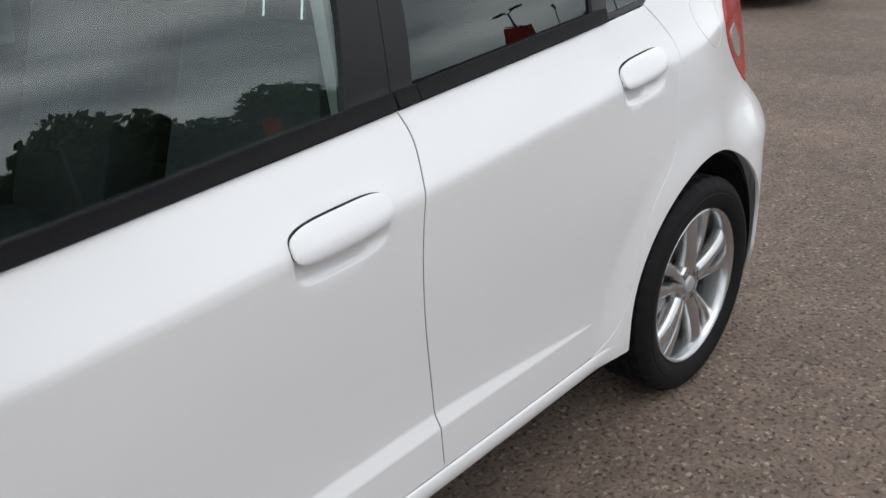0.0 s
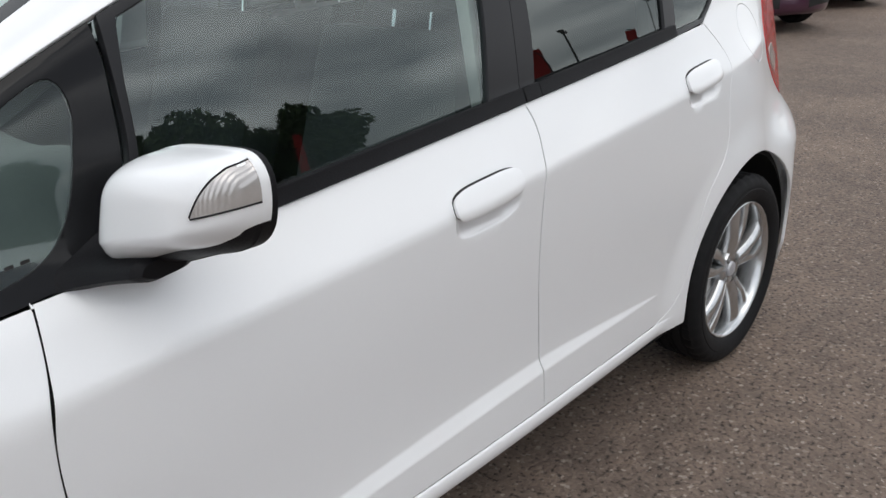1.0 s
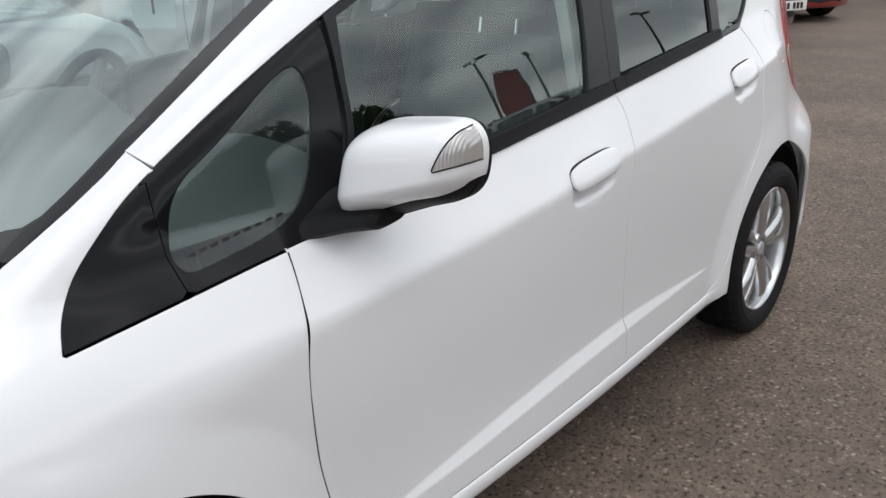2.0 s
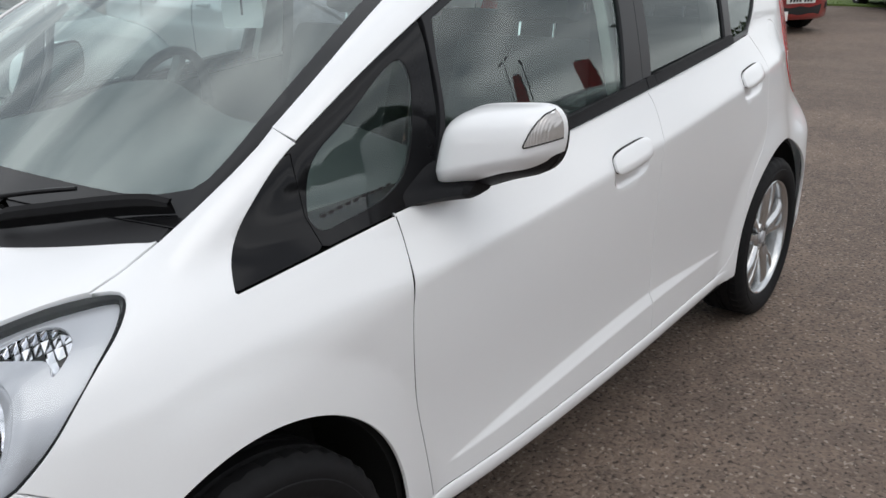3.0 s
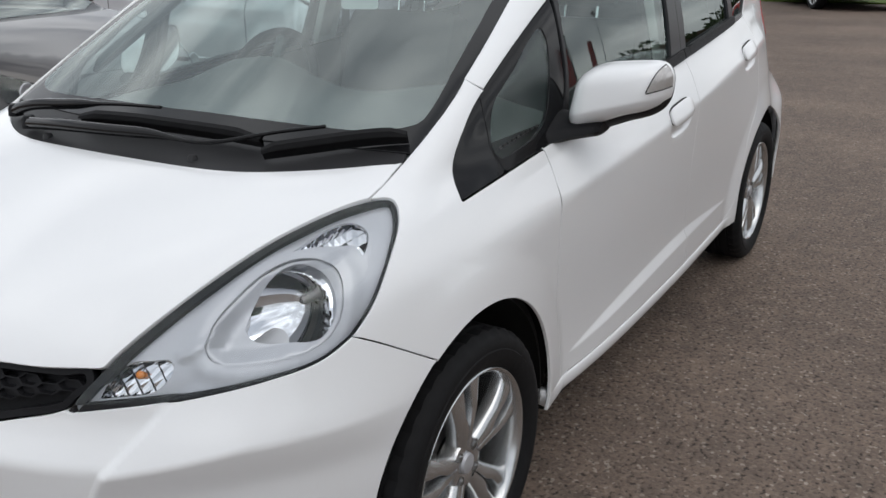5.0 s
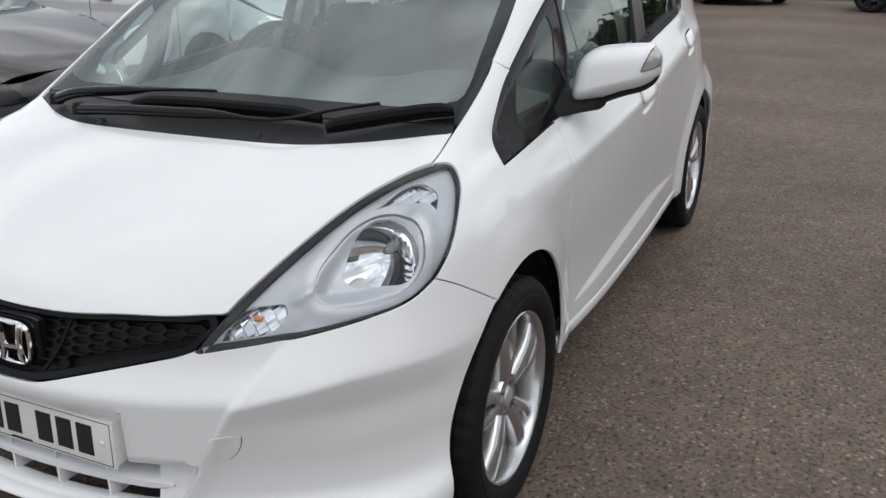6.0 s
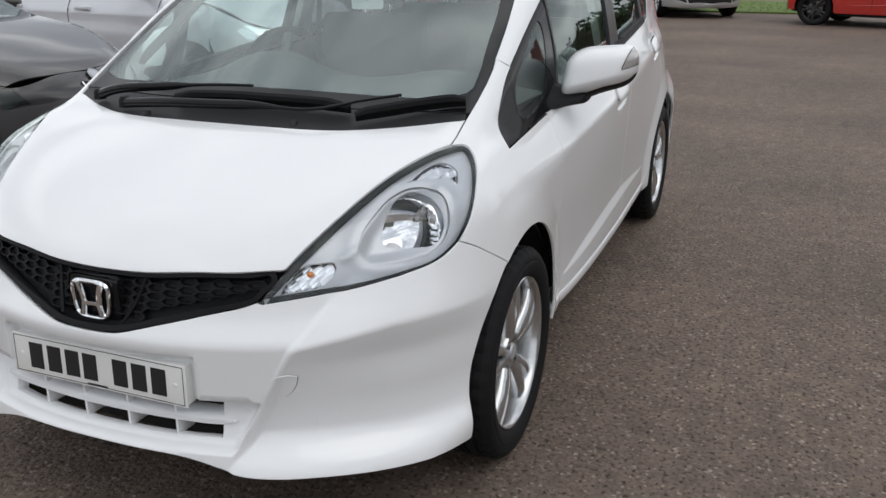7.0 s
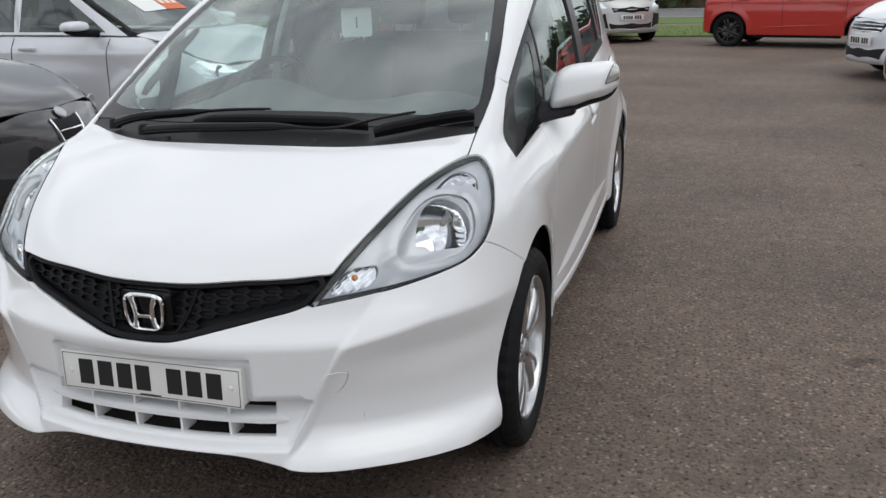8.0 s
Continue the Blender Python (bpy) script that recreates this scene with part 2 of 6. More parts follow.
# ---- the shape of the white car: x ahead from the front axle, y to its left ----
def spline(*knots):
    """A smooth curve through (x, y) knots, straight beyond its ends."""
    xs, ys = np.array(sorted(knots), float).T
    n = len(xs)
    h = np.diff(xs)
    a = np.eye(n)
    b = np.zeros(n)
    for i in range(1, n - 1):
        a[i, i - 1:i + 2] = h[i - 1], 2 * (h[i - 1] + h[i]), h[i]
        b[i] = 6 * ((ys[i + 1] - ys[i]) / h[i] - (ys[i] - ys[i - 1]) / h[i - 1])
    m = np.linalg.solve(a, b)

    def at(x):
        x = np.asarray(x, float)
        c = np.clip(x, xs[0], xs[-1])
        i = np.clip(np.searchsorted(xs, c) - 1, 0, n - 2)
        d, u, v = h[i], c - xs[i], xs[i + 1] - c
        y = m[i] * v**3 / (6 * d) + m[i + 1] * u**3 / (6 * d) + (ys[i] / d - m[i] * d / 6) * v + (ys[i + 1] / d - m[i + 1] * d / 6) * u
        s0 = (ys[1] - ys[0]) / h[0] - h[0] / 6 * (2 * m[0] + m[1])
        s1 = (ys[-1] - ys[-2]) / h[-1] + h[-1] / 6 * (m[-2] + 2 * m[-1])
        return y + s0 * np.minimum(x - xs[0], 0) + s1 * np.maximum(x - xs[-1], 0)
    return at


def step(a, b, x):
    t = np.clip((x - a) / (b - a), 0, 1)
    return t * t * (3 - 2 * t)


def smax(a, b, k):
    return np.maximum(a, b) + np.maximum(k - np.abs(a - b), 0)**2 / (4 * k)


def smin(a, b, k):
    return -smax(-a, -b, k)


def belt(x):
    return 0.885 - 0.0863 * (x + 0.044)


SIDE_LOW = spline((0.12, 0.745), (0.20, 0.785), (0.26, 0.803), (0.33, 0.809), (0.42, 0.811), (0.50, 0.815), (0.60, 0.822), (0.70, 0.8285), (0.80, 0.8325), (0.90, 0.8345), (1.10, 0.837))
SIDE_HIGH = spline((0.70, 0.895), (0.80, 0.8620), (0.89, 0.8245), (0.94, 0.801), (0.985, 0.777), (1.02, 0.75), (1.08, 0.69))
PLAN_LOW = spline((-3.1, -0.18), (-2.8, -0.062), (-2.5, -0.006), (-2.1, 0.0), (-1.2, 0.002), (-0.5, -0.002), (0.0, -0.010), (0.4, -0.012), (0.9, -0.08))
PLAN_HIGH = spline((-3.1, -0.32), (-2.9, -0.18), (-2.7, -0.100), (-2.4, -0.05), (-2.1, -0.025), (-1.6, -0.003), (-1.0, 0.003), (-0.4, -0.008), (0.0, -0.012), (0.4, -0.045), (0.9, -0.12))
RETREAT = spline((0.0, 0.0), (0.15, 0.008), (0.30, 0.034), (0.456, 0.089), (0.58, 0.165), (0.68, 0.253), (0.76, 0.365), (0.82, 0.50), (0.86, 0.64))
MID_LOW = spline((0.12, 0.724), (0.17, 0.764), (0.22, 0.79), (0.28, 0.79), (0.36, 0.774), (0.45, 0.771), (0.54, 0.774), (0.66, 0.778))
MID_HIGH = spline((0.45, 0.835), (0.53, 0.790), (0.57, 0.766), (0.61, 0.741), (0.67, 0.721), (0.73, 0.691), (0.8, 0.634), (0.9, 0.504))
OUT_LOW = spline((0.12, 0.70), (0.165, 0.755), (0.20, 0.800), (0.235, 0.806), (0.27, 0.792), (0.305, 0.762), (0.34, 0.756), (0.40, 0.764), (0.46, 0.777), (0.51, 0.792), (0.56, 0.803), (0.66, 0.82))
OUT_HIGH = spline((0.46, 0.855), (0.52, 0.815), (0.555, 0.789), (0.59, 0.762), (0.64, 0.728), (0.72, 0.678), (0.8, 0.6), (0.9, 0.45))
HOOD = spline((-0.6, 1.09), (-0.2, 1.018), (0.0, 0.985), (0.15, 0.957), (0.30, 0.915), (0.45, 0.858), (0.58, 0.797), (0.68, 0.74), (0.76, 0.68), (0.85, 0.59))
ROOF = spline((-2.95, 1.36), (-2.6, 1.45), (-2.1, 1.505), (-1.5, 1.525), (-1.1, 1.503), (-0.85, 1.45), (-0.60, 1.352), (-0.22, 1.155), (0.12, 0.962), (0.5, 0.74))


LEDGE_UP = spline((-0.50, 0.358), (-0.69, 0.383), (-0.84, 0.398), (-1.1, 0.417), (-1.34, 0.427), (-1.46, 0.428), (-1.63, 0.421), (-1.81, 0.410), (-1.99, 0.398))
LEDGE_LOW = spline((-0.50, 0.357), (-0.69, 0.363), (-0.84, 0.371), (-1.1, 0.386), (-1.34, 0.396), (-1.46, 0.399), (-1.63, 0.399), (-1.81, 0.397), (-1.99, 0.397))


def glass_skin(x, y, z):
    """The plain slope on which the side panes lie."""
    return (np.abs(y) - (0.765 - 0.20 * (z - 1.0) - 0.22 * np.maximum(z - 1.0, 0)**2 - 0.07 * step(-0.9, 0.1, x) - 0.05 * step(-1.9, -3.0, x) - 0.06 * step(-2.66, -3.04, x))) / 1.03


def body(x, y, z):
    """Below zero inside the painted body and its glass."""
    y = np.abs(y)
    h = z - (belt(x) - 1.0) * step(0.42, 0.95, z)
    high = step(0.60, 0.95 - 0.12 * step(-2.5, -2.9, x), h)
    w = smin(SIDE_LOW(h), SIDE_HIGH(h), 0.006 + 0.03 * step(-0.55, 0.05, x)) + PLAN_LOW(x) * (1 - high) + PLAN_HIGH(x) * high
    for cx in (0.0, -2.5):
        r = np.hypot(x - cx, z - 0.30)
        w = w + (0.022 * smax(0.0, smin(1.0, (0.475 - r) / 0.11, 0.1), 0.08) if cx == 0.0 else 0.016 * (1 - step(0.36, 0.50, r)))
    up, low = LEDGE_UP(x), LEDGE_LOW(x)
    wide = np.maximum(up - low, 1e-4)
    w = w + 0.46 * wide * (1 - np.clip((z - low) / wide, 0, 1)) * step(-0.49, -0.54, x) * step(-2.02, -1.95, x)
    w = w + 0.070 * (1 - step(0.64, 0.87, z)) * step(-2.58, -2.86, x)
    side = y - w
    fold = 0.368 + 0.45 * (z - 0.30) + 0.18 * np.maximum(z - 0.55, 0)
    out = step(0.0, 0.026, y - fold)
    zo = z - 0.22 * np.clip(y - 0.46, 0, 0.22) * step(0.42, 0.52, z)
    ret = RETREAT(y) * (1 - 0.16 * (1 - step(0.16, 0.42, z)))
    nose = (x - smin(MID_LOW(np.minimum(z, 0.66)), MID_HIGH(z), 0.006) * (1 - out) - (smin(OUT_LOW(np.minimum(zo, 0.66)), OUT_HIGH(zo), 0.006) - 0.016 * step(0.0, 0.022, y - fold) * step(0.27, 0.34, z) * (1 - step(0.50, 0.62, z))) * out + ret) / np.sqrt(1 + (RETREAT(y + 0.01) - RETREAT(y - 0.01))**2 * 2500)
    hood = (z - HOOD(x + 0.3 * RETREAT(np.minimum(y, 0.66))) + 0.04 * y**2) / 1.06
    rim = 0.365 + 0.45 * (z - 0.30)
    bay = (1 - step(rim - 0.016, rim + 0.010, y)) * step(0.292, 0.304, z) * (1 - step(0.404, 0.420, z))
    tub = (1 - step(0.268, 0.282, y)) * step(0.395, 0.41, z) * (1 - step(0.513, 0.528, z))
    nose = nose + np.maximum(0.034 * bay, 0.026 * tub)
    low = smax(smax(side, nose, 0.03), hood, 0.07)
    low = smax(low, 0.17 - z, 0.03)
    top = (z - ROOF(x) + 0.15 * y**2) / 1.1
    glass = glass_skin(x, y, z)
    cabin = smax(smax(top, glass, 0.05), 0.8 - z, 0.03)
    full = smin(low, cabin, 0.02)
    tail = (-x - 3.055 + 0.10 * np.maximum(z - 0.75, 0) + 0.5 * np.maximum(z - 1.1, 0)**2 + 0.35 * np.maximum(y - 0.35, 0)**2)
    return smax(full, tail, 0.10)


def march(f, origin, way, far=4.0, n=48):
    """Where rays first meet f = 0: arrays of places, NaN where they miss."""
    o, d = np.asarray(origin, float).reshape(-1, 3), np.asarray(way, float).reshape(-1, 3)
    o, d = np.broadcast_arrays(o, d)
    lo, hi = np.zeros(len(o)), np.full(len(o), np.nan)
    before = np.array(f(*o.T))
    left = np.arange(len(o))
    for k in range(1, n + 1):
        t = far * k / n
        now = f(*(o[left] + t * d[left]).T)
        met = before * now <= 0
        hi[left[met]] = t
        lo[left[met]] = t - far / n
        left, before = left[~met], now[~met]
        if not len(left):
            break
    sign = np.sign(f(*(o + lo[:, None] * d).T))
    for _ in range(16):
        mid = (lo + hi) / 2
        same = np.sign(f(*(o + mid[:, None] * d).T)) == sign
        lo, hi = np.where(same, mid, lo), np.where(same, hi, mid)
    return o + ((lo + hi) / 2)[:, None] * d


def normal(f, p, e=0.002):
    x, y, z = np.asarray(p).T
    g = np.stack([f(x + e, y, z) - f(x - e, y, z), f(x, y + e, z) - f(x, y - e, z), f(x, y, z + e) - f(x, y, z - e)], 1)
    return g / np.maximum(np.linalg.norm(g, axis=1, keepdims=True), 1e-9)


# ---- panels cut from a shape ----
def chart(kind, towards=None):
    """How a panel lies on a shape: to flat coordinates, and back as rays."""
    if kind == "side":
        return (lambda p: p[:, [0, 2]]), (lambda q: (np.stack([q[:, 0], np.full(len(q), 1.4), q[:, 1]], 1), np.array([[0, -1.0, 0]]))), 1.6
    if kind == "top":
        return (lambda p: p[:, [0, 1]]), (lambda q: (np.stack([q[:, 0], q[:, 1], np.full(len(q), 2.2)], 1), np.array([[0, 0, -1.0]]))), 2.0
    if kind == "front":
        return (lambda p: p[:, [1, 2]]), (lambda q: (np.stack([np.full(len(q), 1.6), q[:, 0], q[:, 1]], 1), np.array([[-1.0, 0, 0]]))), 1.8
    if kind == "round":
        return (lambda p: np.stack([np.arctan2(p[:, 1], p[:, 0] + 0.3) * 0.9, p[:, 2]], 1)), \
               (lambda q: (np.stack([np.full(len(q), -0.3), np.zeros(len(q)), q[:, 1]], 1), np.stack([np.cos(q[:, 0] / 0.9), np.sin(q[:, 0] / 0.9), np.zeros(len(q))], 1))), 1.4
    v = np.array(towards, float) / np.linalg.norm(towards)
    u = np.cross([0, 0, 1.0], v)
    u /= np.linalg.norm(u)
    w = np.cross(v, u)
    return (lambda p: np.stack([p @ u, p @ w], 1)), (lambda q: (q[:, :1] * u + q[:, 1:] * w + 2.0 * v, -v[None])), 3.0


def side_at(*xz, f=None):
    q = np.array(xz, float)
    return march(f or body, np.stack([q[:, 0], np.full(len(q), 1.4), q[:, 1]], 1), [[0, -1.0, 0]], 1.6, 44)


def top_at(*xy, f=None):
    q = np.array(xy, float)
    return march(f or body, np.stack([q[:, 0], q[:, 1], np.full(len(q), 2.2)], 1), [[0, 0, -1.0]], 2.0, 50)


def front_at(*yz, f=None):
    q = np.array(yz, float)
    return march(f or body, np.stack([np.full(len(q), 1.6), q[:, 0], q[:, 1]], 1), [[-1.0, 0, 0]], 1.8, 50)


def run(pts, gap=0.012, straight=False):
    """A smooth line through places, at even steps."""
    p = np.asarray(pts, float)
    s = np.concatenate([[0], np.cumsum(np.linalg.norm(np.diff(p, axis=0), axis=1))])
    n = max(2, int(round(s[-1] / gap)) + 1)
    at = np.linspace(0, s[-1], n)
    if straight or len(p) < 3:
        return np.stack([np.interp(at, s, p[:, k]) for k in range(p.shape[1])], 1)
    return np.stack([spline(*zip(s, p[:, k]))(at) for k in range(p.shape[1])], 1)


def ring(*runs):
    """Joins runs end to end into a closed line."""
    out = []
    for r in runs:
        for p in np.asarray(r, float):
            if not out or np.linalg.norm(p - out[-1]) > 1e-4:
                out.append(p)
    if np.linalg.norm(out[0] - out[-1]) < 1e-4:
        out.pop()
    return np.array(out)


def inside(q, poly):
    x, y = q[:, 0:1], q[:, 1:2]
    a, b = poly, np.roll(poly, -1, 0)
    cross = ((a[:, 1] > y) != (b[:, 1] > y)) & (x < (b[:, 0] - a[:, 0]) * (y - a[:, 1]) / (b[:, 1] - a[:, 1] + 1e-15) + a[:, 0])
    return cross.sum(1) % 2 == 1


def near(q, poly, d):
    hit = np.zeros(len(q), bool)
    for a, b in zip(poly, np.roll(poly, -1, 0)):
        lo, hi = np.minimum(a, b) - d, np.maximum(a, b) + d
        k = np.where(((q > lo) & (q < hi)).all(1))[0]
        if len(k):
            ab, aq = b - a, q[k] - a
            t = np.clip(aq @ ab / max(ab @ ab, 1e-12), 0, 1)
            hit[k] |= np.linalg.norm(aq - t[:, None] * ab, axis=1) < d
    return hit


def shrink(poly, d):
    area = (poly[:, 0] * np.roll(poly[:, 1], -1) - np.roll(poly[:, 0], -1) * poly[:, 1]).sum()
    if area < 0:
        poly = poly[::-1]
    t = np.roll(poly, -1, 0) - np.roll(poly, 1, 0)
    t /= np.maximum(np.linalg.norm(t, axis=1, keepdims=True), 1e-9)
    return poly + d * np.stack([-t[:, 1], t[:, 0]], 1)


def panel(name, outline, ch, mat, parent, holes=(), f=body, off=0.0, gap=0.002, rim=0.012, cell=0.025, label="", both=False, mirror=False, lines=(), soft=0.002):
    """Lays a sheet with folded edges on the shape f, inside the outline and outside the holes. both: on the car's two sides."""
    to2, ray, far = ch
    g = (lambda x, y, z: f(x, y, z) - off) if off else f
    loops = [shrink(to2(np.asarray(outline)), gap)] + [shrink(to2(np.asarray(h)), -gap) for h in holes]
    lo, hi = loops[0].min(0), loops[0].max(0)
    gx, gy = np.meshgrid(np.arange(lo[0], hi[0], cell), np.arange(lo[1], hi[1], cell))
    q = np.stack([gx.ravel(), gy.ravel()], 1)
    keep = inside(q, loops[0]) & ~near(q, loops[0], cell * 0.45)
    for h in loops[1:]:
        keep &= ~inside(q, h) & ~near(q, h, cell * 0.45)
    creases = []
    for ln in lines:
        c = to2(np.asarray(ln))
        ok = inside(c, loops[0]) & ~near(c, loops[0], cell * 0.4)
        for h in loops[1:]:
            ok &= ~inside(c, h) & ~near(c, h, cell * 0.4)
        keep &= ~near(q, np.concatenate([c, c[::-1]]), cell * 0.35)
        creases.append(c[ok])
    pts = np.concatenate(loops + [q[keep]] + creases)
    edges, start = [], 0
    for lp in loops:
        edges += [(start + k, start + (k + 1) % len(lp)) for k in range(len(lp))]
        start += len(lp)
    vs, es, fs, ov, oe, of = geometry.delaunay_2d_cdt([Vector(p) for p in pts], edges, [], 0, 1e-6)
    pts = np.array([v[:] for v in vs])
    tri = np.array([t for t in fs if len(t) == 3])
    mid = pts[tri].mean(1)
    ok = inside(mid, loops[0])
    for h in loops[1:]:
        ok &= ~inside(mid, h)
    tri = tri[ok]
    o, d = ray(pts)
    p = march(g, o, d, far, int(far * 28))
    bad = np.isnan(p[:, 0])
    if bad.any():
        good = np.where(~bad)[0]
        for k in np.where(bad)[0]:
            p[k] = p[good[np.argmin(((pts[good] - pts[k])**2).sum(1))]]
        print("panel", name, "missed", int(bad.sum()))
    nor = normal(g, p, soft)
    a, b, c = p[tri[:, 0]], p[tri[:, 1]], p[tri[:, 2]]
    if (np.cross(b - a, c - a) * nor[tri].mean(1)).sum() < 0:
        tri = tri[:, ::-1]
    verts, norms, faces = list(p), list(nor), [tuple(t) for t in tri]
    if rim:
        seen = {}
        for t in faces:
            for i in range(3):
                seen[(t[i], t[(i + 1) % 3])] = True
        out_edges = [(i, j) for i, j in seen if (j, i) not in seen]
        up, dn, side_n = {}, {}, {}
        for i, j in out_edges:
            s = np.cross(p[j] - p[i], nor[i])
            s /= max(np.linalg.norm(s), 1e-9)
            for k in (i, j):
                side_n[k] = side_n.get(k, 0) + s
        for k, s in side_n.items():
            s = s / max(np.linalg.norm(s), 1e-9)
            up[k] = len(verts)
            verts.append(p[k] + 0.0012 * s - 0.0012 * nor[k])
            norms.append((s + 0.4 * nor[k]) / np.linalg.norm(s + 0.4 * nor[k]))
            dn[k] = len(verts)
            verts.append(p[k] + 0.0012 * s - rim * nor[k])
            norms.append(s)
        for i, j in out_edges:
            faces.append((i, up[i], up[j], j))
            faces.append((up[i], dn[i], dn[j], up[j]))
    verts, norms = np.array(verts), np.array(norms)

    def make(flip):
        v, nn, ff = verts.copy(), norms.copy(), faces
        if flip:
            v[:, 1] *= -1
            nn[:, 1] *= -1
            ff = [t[::-1] for t in faces]
        me = bpy.data.meshes.new(name)
        me.from_pydata(v.tolist(), [], [tuple(int(i) for i in t) for t in ff])
        me.polygons.foreach_set("use_smooth", [True] * len(me.polygons))
        me.normals_split_custom_set_from_vertices(nn.tolist())
        return link(name, me, mat, parent, label)

    left = make(mirror)
    if not both:
        return left
    if isinstance(both, bpy.types.Object):
        parent = both
    return left, make(True)


def mirrored(outline):
    """A half outline from y = 0 round to y = 0, closed on the other side."""
    o = np.asarray(outline, float)
    return ring(o, o[::-1] * [1, -1, 1])


# ---- ground, verge and road ----
bm = bmesh.new()
strip(bm, [[(x, y, 0) for y in (-400, -60, -20, -6, 0, 6, 20, 60, 400)] for x in (-400, -60, -19.3, -12, -6, 0, 6, 20, 60, 400)])
ground = tagged(part("ground", bm, TARMAC, smooth=False), "worn brown-grey tarmac of a car park", "ground", kind="structure")
ROAD = material("road_surface", (0.16, 0.16, 0.165), 0.85, grain=0.15, scale=20, bump=0.004, stains=0.1)
KERB = material("kerb_stone", (0.30, 0.29, 0.27), 0.85, grain=0.2, scale=30, bump=0.003, stains=0.2)
EARTH = material("trodden_earth", (0.17, 0.14, 0.09), 0.95, grain=0.3, scale=20, bump=0.01, stains=0.25)


def slab_between(name, x0, x1, z, mat, label, category, y0=-120, y1=120):
    bm = bmesh.new()
    box(bm, (x0, y0, -0.05), (x1, y1, z), 0.0)
    return tagged(part(name, bm, mat, smooth=False), label, category, kind="structure")


slab_between("verge", -23.2, -18.9, 0.035, GRASS, "mown green grass verge", "grass")
slab_between("footpath", -24.4, -23.2, 0.025, EARTH, "worn earth path across the verge", "path")
slab_between("verge", -27.6, -24.4, 0.035, GRASS, "mown green grass verge", "grass")
slab_between("kerb", -27.8, -27.6, 0.07, KERB, "pale stone kerb of the road", "kerb")
slab_between("road", -34.2, -27.8, 0.012, ROAD, "grey asphalt road beyond the verge", "road")
slab_between("kerb", -34.4, -34.2, 0.10, KERB, "pale stone kerb of the road", "kerb")
# blades of grass along the near verge
bm = bmesh.new()
rng = random.Random(5)
blade_v, blade_f = [], []
for k in range(9000):
    x, y = -18.9 - 4.2 * rng.random()**1.3, -14 + 34 * rng.random()
    a, h = rng.uniform(0, 6.28), rng.uniform(0.012, 0.04)
    c, s = 0.012 * math.cos(a), 0.012 * math.sin(a)
    i = len(blade_v)
    blade_v += [(x - c, y - s, 0.03), (x + c, y + s, 0.03), (x + rng.uniform(-0.03, 0.03), y + rng.uniform(-0.03, 0.03), 0.03 + h)]
    blade_f.append((i, i + 1, i + 2))
me = bpy.data.meshes.new("grass_blades")
me.from_pydata(blade_v, [], blade_f)
tagged(link("grass_blades", me, GRASS), "short green grass blades on the verge", "grass", kind="stuff")

# ---- trees, hedge, flags and lamp posts round the car park ----
LEAF = material("leaves", (0.045, 0.075, 0.022), 0.75, grain=0.4, scale=3, stains=0.3)
BARK = material("bark", (0.10, 0.075, 0.05), 0.9, grain=0.35, scale=12, bump=0.02)
FLAG_RED = material("flag_cloth", (0.34, 0.02, 0.018), 0.8, grain=0.1, scale=60, bump=0.002)
POST = material("post_paint", (0.10, 0.10, 0.10), 0.5, metal=0.3, grain=0.1, scale=50)


def foliage(name, blobs, count, size, parent, seed):
    """Leaf clumps scattered through a set of (x, y, z, r) balls, thinner at the edge."""
    r = random.Random(seed)
    v, f = [], []
    for k in range(count):
        bx, by, bz, br = r.choice(blobs)
        d = Vector((r.gauss(0, 1), r.gauss(0, 1), r.gauss(0, 0.8))).normalized() * br * r.random()**0.4
        p = Vector((bx, by, bz)) + d
        u = Vector((r.gauss(0, 1), r.gauss(0, 1), r.gauss(0, 1))).normalized()
        w = u.orthogonal().normalized()
        t = u.cross(w)
        s = size * r.uniform(0.5, 1.3)
        i = len(v)
        v += [p - w * s, p + t * s * 0.55, p + w * s * r.uniform(0.8, 1.2), p - t * s * 0.55]
        f.append((i, i + 1, i + 2, i + 3))
    me = bpy.data.meshes.new(name)
    me.from_pydata([tuple(p) for p in v], [], f)
    return link(name, me, LEAF, parent)


def tree(seed, height, spread):
    r = random.Random(seed)
    t = empty("tree", "broad dark green tree in full leaf", "tree", "trees round the car park")
    bm = bmesh.new()
    fork = height * 0.32
    tube(bm, [(0, 0, -0.1), (0.05, 0.03, fork * 0.5), (r.uniform(-0.2, 0.2), r.uniform(-0.2, 0.2), fork)], [0.34, 0.26, 0.21], 10)
    blobs = []
    for k in range(9):
        a = k * 2.4 + r.uniform(-0.4, 0.4)
        d, z = spread * r.uniform(0.25, 0.85), height * r.uniform(0.48, 0.86)
        tip = (d * math.cos(a), d * math.sin(a), z)
        tube(bm, [(0, 0, fork), (tip[0] * 0.5, tip[1] * 0.5, fork + (z - fork) * 0.55), tip], [0.15, 0.09, 0.03], 6)
        blobs.append((*tip, spread * r.uniform(0.32, 0.5)))
    blobs.append((0, 0, height * 0.8, spread * 0.5))
    part("trunk", bm, BARK, t)
    foliage("crown", blobs, 5200, 0.36 * spread / 4, t, seed + 1)
    return t


